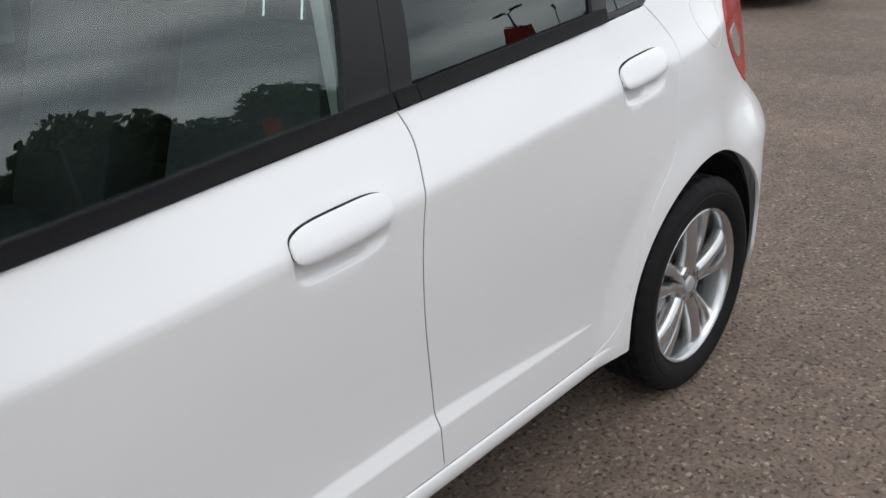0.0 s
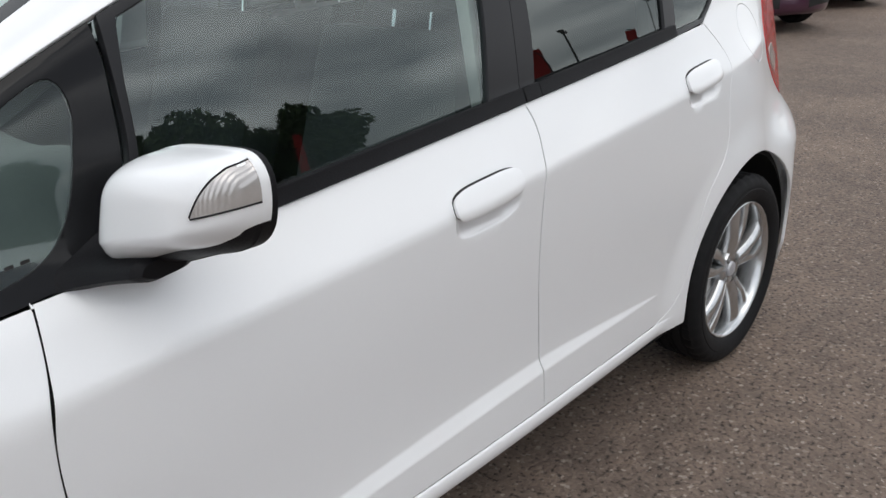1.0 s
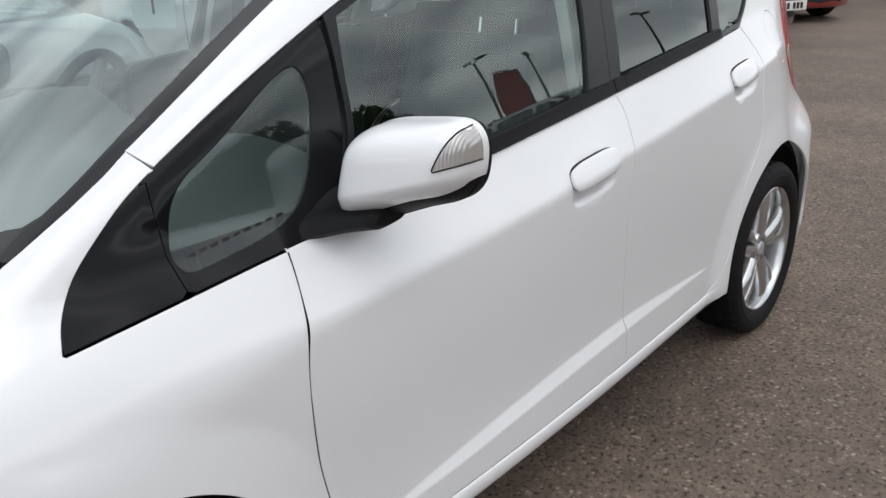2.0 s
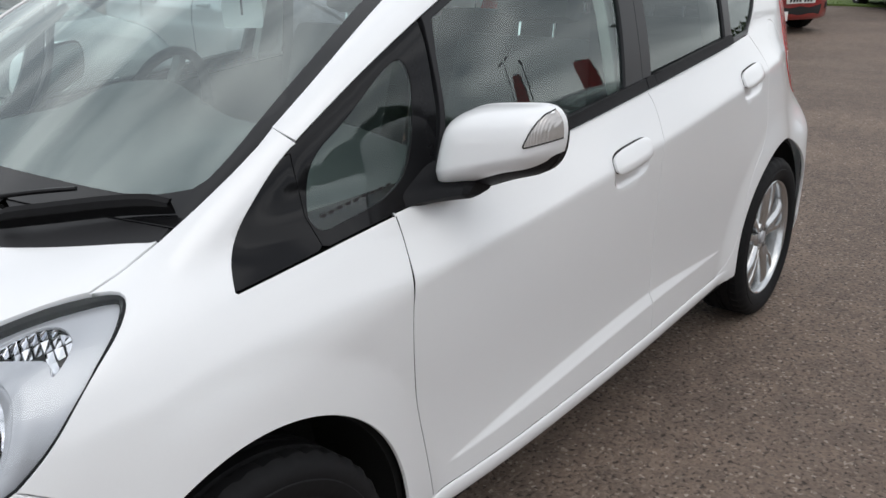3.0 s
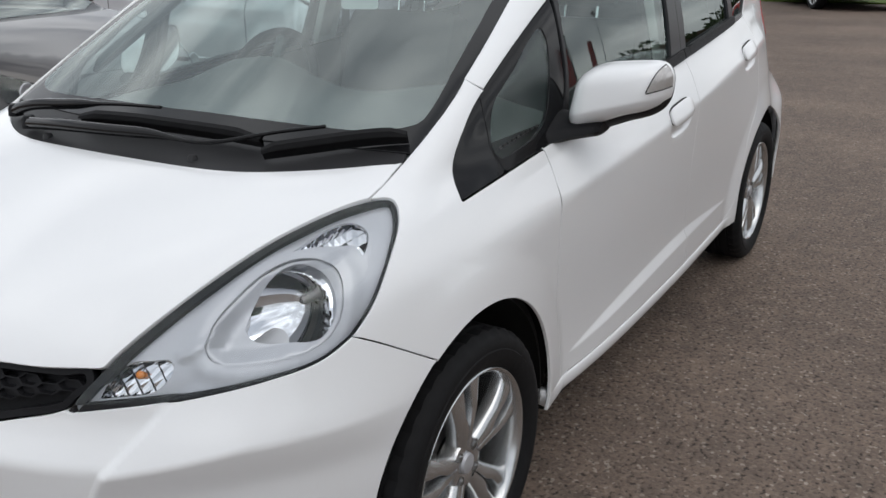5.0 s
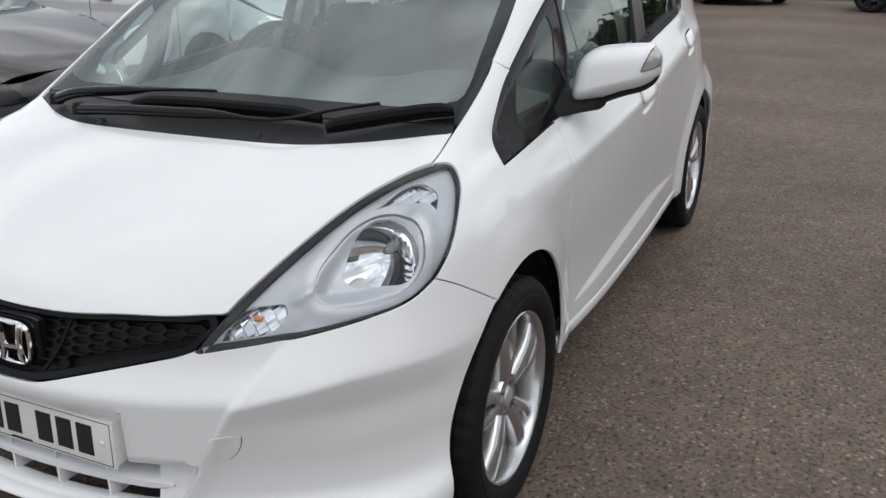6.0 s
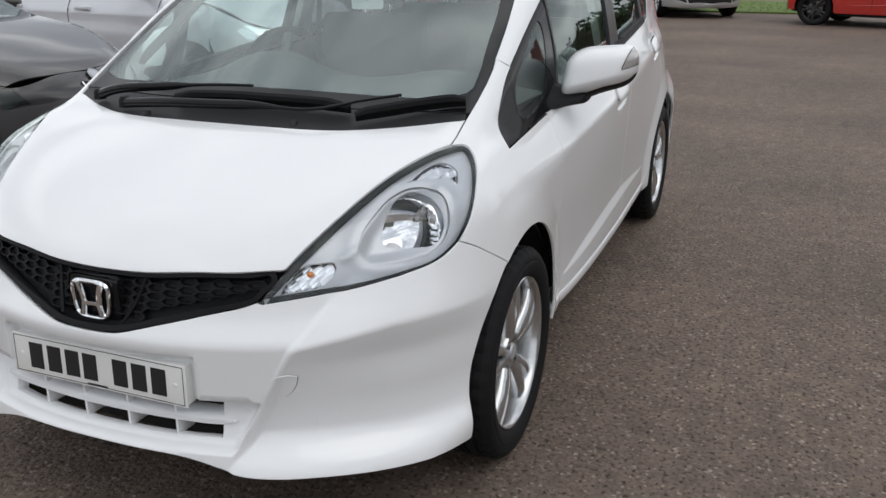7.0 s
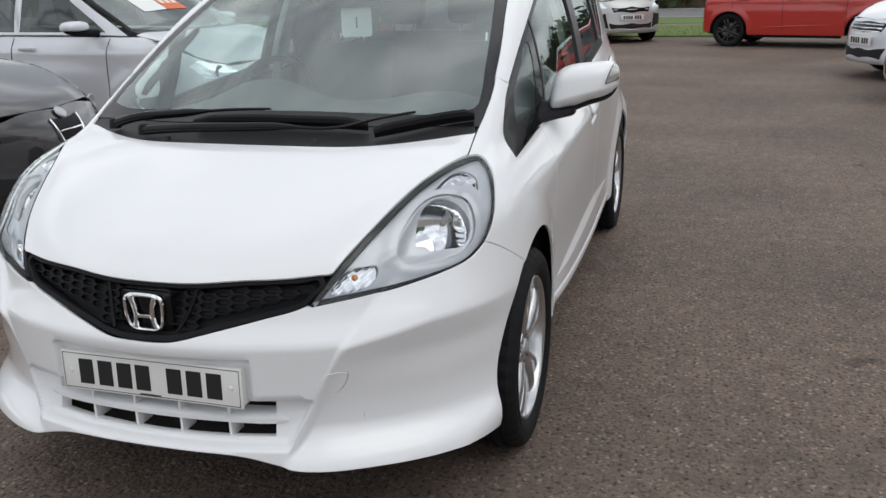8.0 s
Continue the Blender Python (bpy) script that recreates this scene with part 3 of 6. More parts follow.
base_trees = [tree(11, 9.5, 4.4), tree(23, 8.0, 3.9), tree(37, 11.0, 4.8)]
spots = [(-30 + 4.3 * k, 48 + 5 * math.sin(1.7 * k)) for k in range(15)] + [(-24 + 9 * k, 60 + 3 * math.cos(2 * k)) for k in range(6)] + [(-33.5, 44), (-36.5, 47)]
for k, (x, y) in enumerate(spots):
    src = base_trees[k % 3]
    m = pose(x, y, 0, 0, 0, 67 * k) @ Matrix.Scale((0.95, 1.1, 1.0, 1.2)[k % 4], 4)
    if k < 3:
        src.matrix_basis = m
    else:
        copy_thing(src, m)
WOOD_LEAF = material("far_leaves", (0.035, 0.058, 0.020), 0.85, grain=0.4, scale=2, stains=0.3)


def woodland():
    """The closed tree line behind the single trees, as one mass of leaf clumps with a ragged top."""
    r = random.Random(77)
    blobs = []
    for k in range(330):
        x = -44 + 86 * r.random()
        top = 8.0 + 0.9 * math.sin(0.23 * x + 1.0) + 0.7 * math.sin(0.61 * x)
        blobs.append((x, 53 + r.uniform(-2.5, 2.5), r.uniform(0.8, top), r.uniform(1.3, 2.2)))
    for k in range(90):
        x = -125 + 85 * r.random()
        blobs.append((x, 62 - 0.05 * (x + 40) + r.uniform(-3, 3), r.uniform(0.6, 2.6 + 0.7 * math.sin(0.2 * x)), r.uniform(1.0, 1.7)))
    v, f = [], []
    for k in range(46000):
        bx, by, bz, br = r.choice(blobs)
        p = Vector((bx, by, bz)) + Vector((r.gauss(0, 1), r.gauss(0, 1), r.gauss(0, 0.8))).normalized() * br * r.random()**0.4
        u = Vector((r.gauss(0, 1), r.gauss(0, 1), r.gauss(0, 1))).normalized()
        w = u.orthogonal().normalized()
        t, z = u.cross(w), r.uniform(0.25, 0.6)
        i = len(v)
        v += [p - w * z, p + t * z * 0.6, p + w * z, p - t * z * 0.6]
        f.append((i, i + 1, i + 2, i + 3))
    me = bpy.data.meshes.new("woodland")
    me.from_pydata([tuple(p) for p in v], [], f)
    tagged(link("woodland", me, WOOD_LEAF), "dense dark green woodland edge behind the trees", "trees", kind="stuff")


woodland()
hedge = empty("hedge", "dense dark green hedge beyond the road", "hedge", at=(0, 0, 0))
r_h = random.Random(3)
foliage("leaf_mass", [(-36.2 - 1.2 * r_h.random(), y, r_h.uniform(0.5, 2.6), 1.0) for y in np.arange(-60, 40, 0.6)], 16000, 0.22, hedge, 4)
bm = bmesh.new()
box(bm, (-37.6, -61, -0.05), (-36.6, 41, 2.3), 0.0)
part("stems", bm, BARK, hedge)


def flag(x, y, turn, seed, tall=0.72):
    t = empty("feather_flag", "tall red banner flag on a thin pole", "flag", "flags at the roadside")
    bm = bmesh.new()
    tube(bm, [(0, 0, -0.1), (0, 0, 4.2), (0.10, 0, 4.9), (0.35, 0, 5.3), (0.8, 0, 5.4)], 0.03, 8)
    part("pole", bm, POST, t)
    bm = bmesh.new()
    r = random.Random(seed)
    rows = []
    for z in np.linspace(5.25, 2.2, 22):
        reach = 1.0 if z < 4.8 else 1.0 - 0.25 * (z - 4.8)
        rows.append([(0.04 + u * reach, 0.10 * math.sin(2.2 * z + 4 * u + seed) * u, z + (0.12 * u if z > 5 else 0) - 0.05 * u) for u in np.linspace(0, 1, 9)])
    strip(bm, rows)
    part("cloth", bm, FLAG_RED, t, "plain red cloth")
    bm = bmesh.new()
    strip(bm, [[(0.3 + 0.4 * u, 0.10 * math.sin(2.2 * z + 4 * (0.3 + 0.4 * u) + seed) * (0.3 + 0.4 * u) + s * 0.012, z) for u in (0, 0.5, 1)] for z, s in ((4.5, 1), (4.3, 1), (4.1, 1))])
    part("mark", bm, PLATE_WHITE, t)
    t.matrix_basis = pose(x, y, 0, 0, 0, turn) @ Matrix.Diagonal((0.55, 0.55, tall, 1))


flag(-15.2, 20.3, 35, 1)
flag(-10.6, 7.3, 20, 2, 0.50)
flag(-22.2, 12.2, 50, 4)


def lamp_post():
    t = empty("lamp_post", "slim grey lamp post with twin heads", "street lamp", "lamp posts")
    bm = bmesh.new()
    tube(bm, [(0, 0, -0.1), (0, 0, 1.2), (0, 0, 6.6)], [0.09, 0.075, 0.045], 10)
    part("post", bm, POST, t)
    for s in (1, -1):
        bm = bmesh.new()
        tube(bm, [(0, 0, 6.55), (0, s * 0.45, 6.72)], 0.03, 8)
        box(bm, (-0.13, s * 0.35, 6.68), (0.13, s * 1.0, 6.80), 0.03)
        part("lamp_head", bm, POST, t)
    return t


lp = lamp_post()
lp.matrix_basis = pose(-26.5, 20.0, 0, 0, 0, 20)
for x, y, a in ((-31.5, 21.0, 60), (-12.5, 30.0, 10), (-34.0, 16.5, 80)):
    copy_thing(lp, pose(x, y, 0, 0, 0, a))


# ---- the white hatchback ----
car = empty("hatchback_car", "white five-door hatchback parked on the tarmac", "car")
SIDE_CH, TOP_CH, ROUND_CH, FRONT_CH = chart("side"), chart("top"), chart("round"), chart("front")
LAMP_CH, WING_CH, PILLAR_CH = chart("", (0.60, 0.55, 0.58)), chart("", (0.30, 0.75, 0.60)), chart("", (0.35, 0.70, 0.62))


def bulge(x, z, cx, cz, rx, rz, tilt=0.0, power=3.0):
    u, v = x - cx, z - cz + tilt * (x - cx)
    return np.sqrt(np.maximum(1 - (np.abs(u) / rx)**power - (np.abs(v) / rz)**power, 0))


HANDLES = ((-1.243, 0.873), (-2.168, 0.957))


def door_skin(x, y, z):
    """The side with the finger pockets under the handles."""
    d = body(x, y, z)
    for cx, cz in HANDLES:
        r = ((x - cx) / 0.100)**4 + ((z - cz + 0.022 + 0.08 * (x - cx)) / 0.046)**4
        d = d + 0.010 * (1 - step(0.45, 1.05, r))
    return d


def arc(cx, cz, r, a0, a1, n=30):
    return [(cx + r * math.cos(radians(a)), cz + r * math.sin(radians(a))) for a in np.linspace(a0, a1, n)]


def belt_line(x0, x1, up=0.0):
    return side_at(*[(x, belt(x) + up) for x in np.linspace(x0, x1, 12)])


def level(x0, x1, z, n=20):
    return side_at(*[(x, z) for x in np.linspace(x0, x1, n)])


# seam lines
DOOR_LOW = 0.303
fgap = run(side_at((-0.417, belt(-0.417)), (-0.403, 0.84), (-0.388, 0.76), (-0.389, 0.65), (-0.405, 0.53), (-0.428, 0.43), (-0.455, DOOR_LOW)))
bgap = run(side_at((-1.430, belt(-1.430)), (-1.440, 0.972), (-1.430, 0.89), (-1.418, 0.80), (-1.417, 0.70), (-1.427, 0.59), (-1.443, 0.47), (-1.459, DOOR_LOW)))
rgap = run(side_at((-2.263, belt(-2.263)), (-2.311, 1.033), (-2.346, 0.978), (-2.338, 0.925), (-2.320, 0.855), (-2.318, 0.79), (-2.303, 0.737), (-2.267, 0.695),
                   (-2.202, 0.63), (-2.162, 0.545), (-2.137, 0.455), (-2.102, 0.378), (-2.053, 0.328), (-1.990, DOOR_LOW)))

# the shoulder crease and the low ledge, as lines of the mesh
def level_h(x0, x1, h, n=70):
    return side_at(*[(x, h + belt(x) - 1.0) for x in np.linspace(x0, x1, n)])


CREASES = [level_h(-0.38, -2.75, h, 190) for h in (0.858, 0.864, 0.870, 0.876, 0.882)]
LEDGES = [side_at(*[(x, float(edge(x)) + o) for x in np.linspace(-0.50, -2.0, 150)]) for edge in (LEDGE_UP, LEDGE_LOW) for o in (-0.004, 0.0, 0.004)]
POCKETS = []
for cx, cz in HANDLES:
    for r in (0.80, 1.10):
        k = r**0.25
        POCKETS.append(side_at(*run([(cx + 0.100 * k * math.copysign(abs(math.cos(a))**0.5, math.cos(a)), cz - 0.022 - 0.08 * 0.100 * k * math.copysign(abs(math.cos(a))**0.5, math.cos(a)) + 0.046 * k * math.copysign(abs(math.sin(a))**0.5, math.sin(a)))
                                 for a in np.linspace(0, 2 * math.pi, 181)], 0.006, True)))
# doors
front_doors = panel("front_door", ring(run(belt_line(-0.417, -1.430)), bgap, level(-1.459, -0.455, DOOR_LOW, 60), fgap[::-1]), SIDE_CH, PAINT, car, f=door_skin, both=True, cell=0.016, gap=0.0024, rim=0.002, lines=CREASES + LEDGES + POCKETS)
rear_doors = panel("rear_door", ring(run(belt_line(-1.430, -2.263)), rgap, level(-1.990, -1.459, DOOR_LOW, 40), bgap[::-1]), SIDE_CH, PAINT, car, f=door_skin, both=True, cell=0.016, gap=0.0024, rim=0.002, lines=CREASES + LEDGES + POCKETS)
panel("sill", ring(level(-2.095, -0.372, 0.262, 90), level(-0.372, -2.095, 0.3035, 90)), SIDE_CH, PAINT, car, f=lambda x, y, z: body(x, y, z) - 0.008 * np.sqrt(np.maximum(1 - ((z - 0.281) / 0.0235)**2, 0)) * step(-2.095, -1.98, x) * step(-0.372, -0.47, x), both=True, gap=0.0, rim=0.06, cell=0.006)
for doors, (cx, cz) in zip((front_doors, rear_doors), HANDLES):
    grip = side_at(*[(cx + 0.1 * math.copysign(abs(math.cos(a))**0.55, math.cos(a)), cz - 0.08 * 0.1 * math.copysign(abs(math.cos(a))**0.55, math.cos(a)) + 0.029 * math.copysign(abs(math.sin(a))**0.6, math.sin(a)))
                     for a in np.linspace(0, 2 * math.pi, 60, endpoint=False)])
    for door in doors[:1]:
        panel("handle_gap", side_at(*[(p[0] + 0.008 * (p[0] - cx), p[2] + 0.022 * (p[2] - cz + 0.08 * (p[0] - cx))) for p in grip]), SIDE_CH, UNDER, door, off=0.0008, gap=0.0018, rim=0.002, cell=0.02, both=doors[1])
        panel("door_handle", grip, SIDE_CH, PAINT, door, f=lambda x, y, z: body(x, y, z) - 0.003 - 0.013 * bulge(x, z, cx, cz, 0.112, 0.036, 0.08), gap=0, rim=0.02, cell=0.006, both=doors[1])

# front wing


def snap(points, ch):
    """Moves places along a chart's rays onto the body."""
    o, d = ch[1](ch[0](np.asarray(points, float)))
    return march(body, o, d, ch[2], 80)


LAMP_TOP = np.array([(0.663, 0.406, 0.641), (0.608, 0.456, 0.7135), (0.520, 0.503, 0.781), (0.415, 0.544, 0.835), (0.306, 0.585, 0.879), (0.212, 0.628, 0.9075), (0.140, 0.668, 0.919)])
LAMP_REAR = np.array([(0.140, 0.668, 0.919), (0.106, 0.695, 0.915), (0.125, 0.722, 0.897), (0.185, 0.752, 0.856), (0.235, 0.767, 0.818), (0.285, 0.772, 0.773), (0.331, 0.763, 0.734)])
LAMP_LOW = np.array([(0.331, 0.763, 0.734), (0.380, 0.742, 0.7085), (0.456, 0.695, 0.692), (0.527, 0.627, 0.6775), (0.587, 0.540, 0.661), (0.637, 0.458, 0.649), (0.663, 0.406, 0.641)])
LAMP_TOP, LAMP_REAR, LAMP_LOW = (snap(q, LAMP_CH) for q in (LAMP_TOP, LAMP_REAR, LAMP_LOW))
HOOD_SEAM = top_at((0.137, 0.663), (0.085, 0.659), (0.013, 0.655))
Q_FRONT = run(side_at((-0.044, 0.883), (-0.060, 0.91), (-0.098, 0.956), (-0.139, 0.995), (-0.194, 1.038), (-0.248, 1.071)))
Q_LOW = run(side_at(*[(x, belt(x) - 0.003) for x in np.linspace(-0.417, -0.046, 10)]))
BUMPER_SEAM = snap(run([(0.331, 0.763, 0.734), (0.279, 0.795, 0.705), (0.236, 0.813, 0.678), (0.172, 0.834, 0.638)]), LAMP_CH)
ARCH_Z = 0.322
wing = ring(BUMPER_SEAM[::-1], run(LAMP_REAR)[::-1][1:], HOOD_SEAM, top_at((-0.06, 0.660), (-0.13, 0.662), (-0.19, 0.660), (-0.231, 0.655)),
            Q_FRONT[::-1], Q_LOW[::-1], fgap, side_at((-0.42, 0.30), (-0.372, 0.262), (-0.352, 0.262)), run(side_at(*arc(-0.003, ARCH_Z, 0.355, 189, 61))))
panel("front_wing", wing, WING_CH, PAINT, car, both=True, cell=0.02, rim=0.008, gap=0.0028)

# bonnet
hood_front = run(top_at((0.705, 0.0), (0.703, 0.06), (0.695, 0.15), (0.676, 0.25), (0.650, 0.354), (0.614, 0.446)))
hood_rear = run(top_at((0.013, 0.655), (0.045, 0.605), (0.105, 0.51), (0.172, 0.37), (0.200, 0.20), (0.207, 0.0)))
lamp_edge = run(top_at(*[(p[0], p[1] - 0.002) for p in LAMP_TOP[1:-1]], (0.140, 0.661)))
panel("bonnet", mirrored(np.concatenate([hood_front, lamp_edge, HOOD_SEAM, hood_rear])), TOP_CH, PAINT, car, cell=0.03, rim=0.015)

# front bumper, with the intake cut through it
GRILLE_LOW = run(front_at((0.0, 0.560), (0.082, 0.564), (0.155, 0.581), (0.25, 0.605), (0.34, 0.627), (0.380, 0.637), (0.404, 0.646)))
bump_arch = snap(run([(0.172, 0.834, 0.638), (0.235, 0.825, 0.590), (0.290, 0.812, 0.505), (0.322, 0.80, 0.42), (0.338, 0.80, 0.32), (0.345, 0.80, 0.218)]), chart("", (0.6, 0.8, 0.0)))
bump_low = run([(0.345, 0.80, 0.218), (0.43, 0.78, 0.226), (0.555, 0.69, 0.236), (0.671, 0.545, 0.240), (0.730, 0.43, 0.242), (0.745, 0.376, 0.248), (0.765, 0.28, 0.272), (0.782, 0.14, 0.282), (0.785, 0.0, 0.284)])
bumper_half = np.concatenate([GRILLE_LOW, run(LAMP_LOW)[::-1][1:], BUMPER_SEAM[1:], bump_arch[1:], bump_low[1:]])
MOUTH = ring(run(front_at((-0.318, 0.400), (0.0, 0.402), (0.318, 0.400))), run(front_at((0.318, 0.400), (0.318, 0.313))), run(front_at((0.318, 0.313), (0.0, 0.309), (-0.318, 0.313))), run(front_at((-0.318, 0.313), (-0.318, 0.400))))
FOLDS = []
for o in (-0.002, 0.005, 0.012, 0.019, 0.027):
    line = front_at(*[(0.368 + 0.45 * (z - 0.30) + 0.18 * max(z - 0.55, 0) + o, z) for z in np.linspace(0.26, 0.665, 48)])
    FOLDS += [line, line * [1, -1, 1]]
for o in (-0.008, 0.0, 0.008):
    line = front_at(*[(y, 0.543 + 0.22 * min(y - 0.46, 0.22) + o) for y in np.linspace(0.50, 0.74, 22)])
    FOLDS += [line, line * [1, -1, 1]]
for o in (-0.014, -0.004, 0.008):
    line = front_at(*[(0.365 + 0.45 * (z - 0.30) + o, z) for z in np.linspace(0.300, 0.412, 14)])
    FOLDS += [line, line * [1, -1, 1]]
for z0 in (0.406, 0.412, 0.418, 0.293, 0.299, 0.304):
    FOLDS.append(front_at(*[(y, z0) for y in np.linspace(-0.40, 0.40, 90)]))
for z0 in (0.514, 0.521, 0.528):
    FOLDS.append(front_at(*[(y, z0) for y in np.linspace(-0.27, 0.27, 60)]))
for y0 in (0.268, 0.275, 0.282):
    line = front_at(*[(y0, z) for z in np.linspace(0.424, 0.51, 14)])
    FOLDS += [line, line * [1, -1, 1]]
bumper = panel("front_bumper", mirrored(bumper_half), ROUND_CH, PAINT, car, holes=[MOUTH], cell=0.0135, rim=0.03, lines=FOLDS)

# rear quarter, fuel flap, tail lamp and rear bumper
FLAP = [(-2.565 + 0.078 * math.cos(a) + 0.02 * math.sin(a), 1.020 + 0.082 * math.sin(a)) for a in np.linspace(0, 2 * math.pi, 40, endpoint=False)]
TAIL = run(side_at((-2.735, 1.20), (-2.715, 1.06), (-2.690, 0.975), (-2.705, 0.93), (-2.77, 0.86), (-2.845, 0.80)))
quarter = ring(rgap, side_at((-2.05, 0.30), (-2.095, 0.262), (-2.13, 0.262)), run(side_at(*arc(-2.495, ARCH_Z, 0.362, -9, 184, 46))),
               side_at((-2.86, 0.29), (-2.865, 0.22)), run(side_at((-2.96, 0.22), (-2.965, 0.5), (-2.93, 0.70), (-2.865, 0.795))), TAIL[::-1],
               run(side_at((-2.735, 1.20), (-2.70, 1.33), (-2.62, 1.385))), run(side_at((-2.56, 1.34), (-2.45, 1.23), (-2.36, 1.135), (-2.263, belt(-2.263)))))
panel("rear_quarter", quarter, SIDE_CH, PAINT, car, holes=[side_at(*FLAP)], both=True, cell=0.02, rim=0.010, lines=CREASES)
panel("fuel_flap", side_at(*FLAP), SIDE_CH, PAINT, car)
panel("tail_lamp", ring(TAIL, side_at((-2.90, 0.82), (-2.925, 0.90), (-2.93, 1.0)), side_at((-2.915, 1.10), (-2.85, 1.20))), SIDE_CH, RED_LENS, car, f=lambda x, y, z: body(x, y, z) - 0.002, both=True, label="red tail lamp lens")
panel("reversing_lens", side_at((-2.735, 0.955), (-2.75, 0.91), (-2.80, 0.875), (-2.85, 0.875), (-2.86, 0.92), (-2.80, 0.965)), SIDE_CH, CLEAR_PLASTIC, car, f=lambda x, y, z: body(x, y, z) - 0.004, gap=0, rim=0.004, both=True, label="clear reversing lamp lens")
BACK_CH = ((lambda p: p[:, [1, 2]]), (lambda q: (np.stack([np.full(len(q), -4.0), q[:, 0], q[:, 1]], 1), np.array([[1.0, 0, 0]]))), 2.0)
gate = np.array([(-3.0, w, z) for z, w in ((0.26, 0.0), (0.26, 0.70), (0.45, 0.76), (0.62, 0.75), (0.76, 0.70), (0.90, 0.62), (1.10, 0.60), (1.25, 0.57), (1.38, 0.50), (1.40, 0.0))])
REAR_LIGHT = mirrored(run(np.array([(-3.0, w, z) for z, w in ((0.98, 0.0), (0.985, 0.45), (1.02, 0.52), (1.20, 0.50), (1.30, 0.45), (1.32, 0.0))]), 0.03))
panel("tailgate", mirrored(run(gate, 0.03, True)), BACK_CH, PAINT, car, holes=[REAR_LIGHT], off=-0.004, gap=0, rim=0, cell=0.04)
panel("rear_window", REAR_LIGHT, BACK_CH, PRIVACY, car, off=-0.007, gap=-0.004, rim=0, cell=0.06, label="dark rear window")

# dark inner shell behind the seams, wheel housings and underside
shell = ring(side_at(*[(x, belt(x) - 0.025) for x in np.linspace(0.03, -2.7, 30)]), side_at((-2.85, 0.9), (-2.85, 0.6), (-2.85, 0.35)), run(side_at(*arc(-2.495, ARCH_Z, 0.372, 175, 5, 40))),
             side_at((-2.08, 0.29), (-0.42, 0.29)), run(side_at(*arc(-0.003, ARCH_Z, 0.367, 178, 25, 40))), side_at((0.29, 0.68), (0.17, 0.82)))
panel("inner_shell", shell, SIDE_CH, UNDER, car, off=-0.016, rim=0, both=True, cell=0.05)
for cx in (-0.003, -2.495):
    for s in (1, -1):
        bm = bmesh.new()
        prof = [(r, y) for r, y in ((0.350, 0.80), (0.375, 0.79), (0.375, 0.55), (0.32, 0.53), (0.02, 0.53))]
        rows = []
        for a in np.linspace(radians(-12), radians(192), 40):
            rows.append([(cx + r * math.cos(a), s * min(y, 0.70 + 0.10 * float(step(0.9, 0.6, math.cos(a)))), ARCH_Z + r * math.sin(a)) for r, y in prof])
        strip(bm, rows)
        part("wheel_housing", bm, UNDER, car)
bm = bmesh.new()
strip(bm, [[(x, y, 0.235) for y in (-0.74, 0, 0.74)] for x in (-2.95, -2.1)])
strip(bm, [[(x, y, 0.235) for y in (-0.79, 0, 0.79)] for x in (-2.1, -0.40)])
strip(bm, [[(x, y, 0.235) for y in (-0.52, 0, 0.52)] for x in (-0.40, 0.62)])
strip(bm, [[(0.62, y, z) for y in (-0.52, 0, 0.52)] for z in (0.235, 0.60)])
strip(bm, [[(-0.40, y, z) for y in (-0.79, -0.3, 0.3, 0.79)] for z in (0.235, 0.83)])
part("underside", bm, UNDER, car)


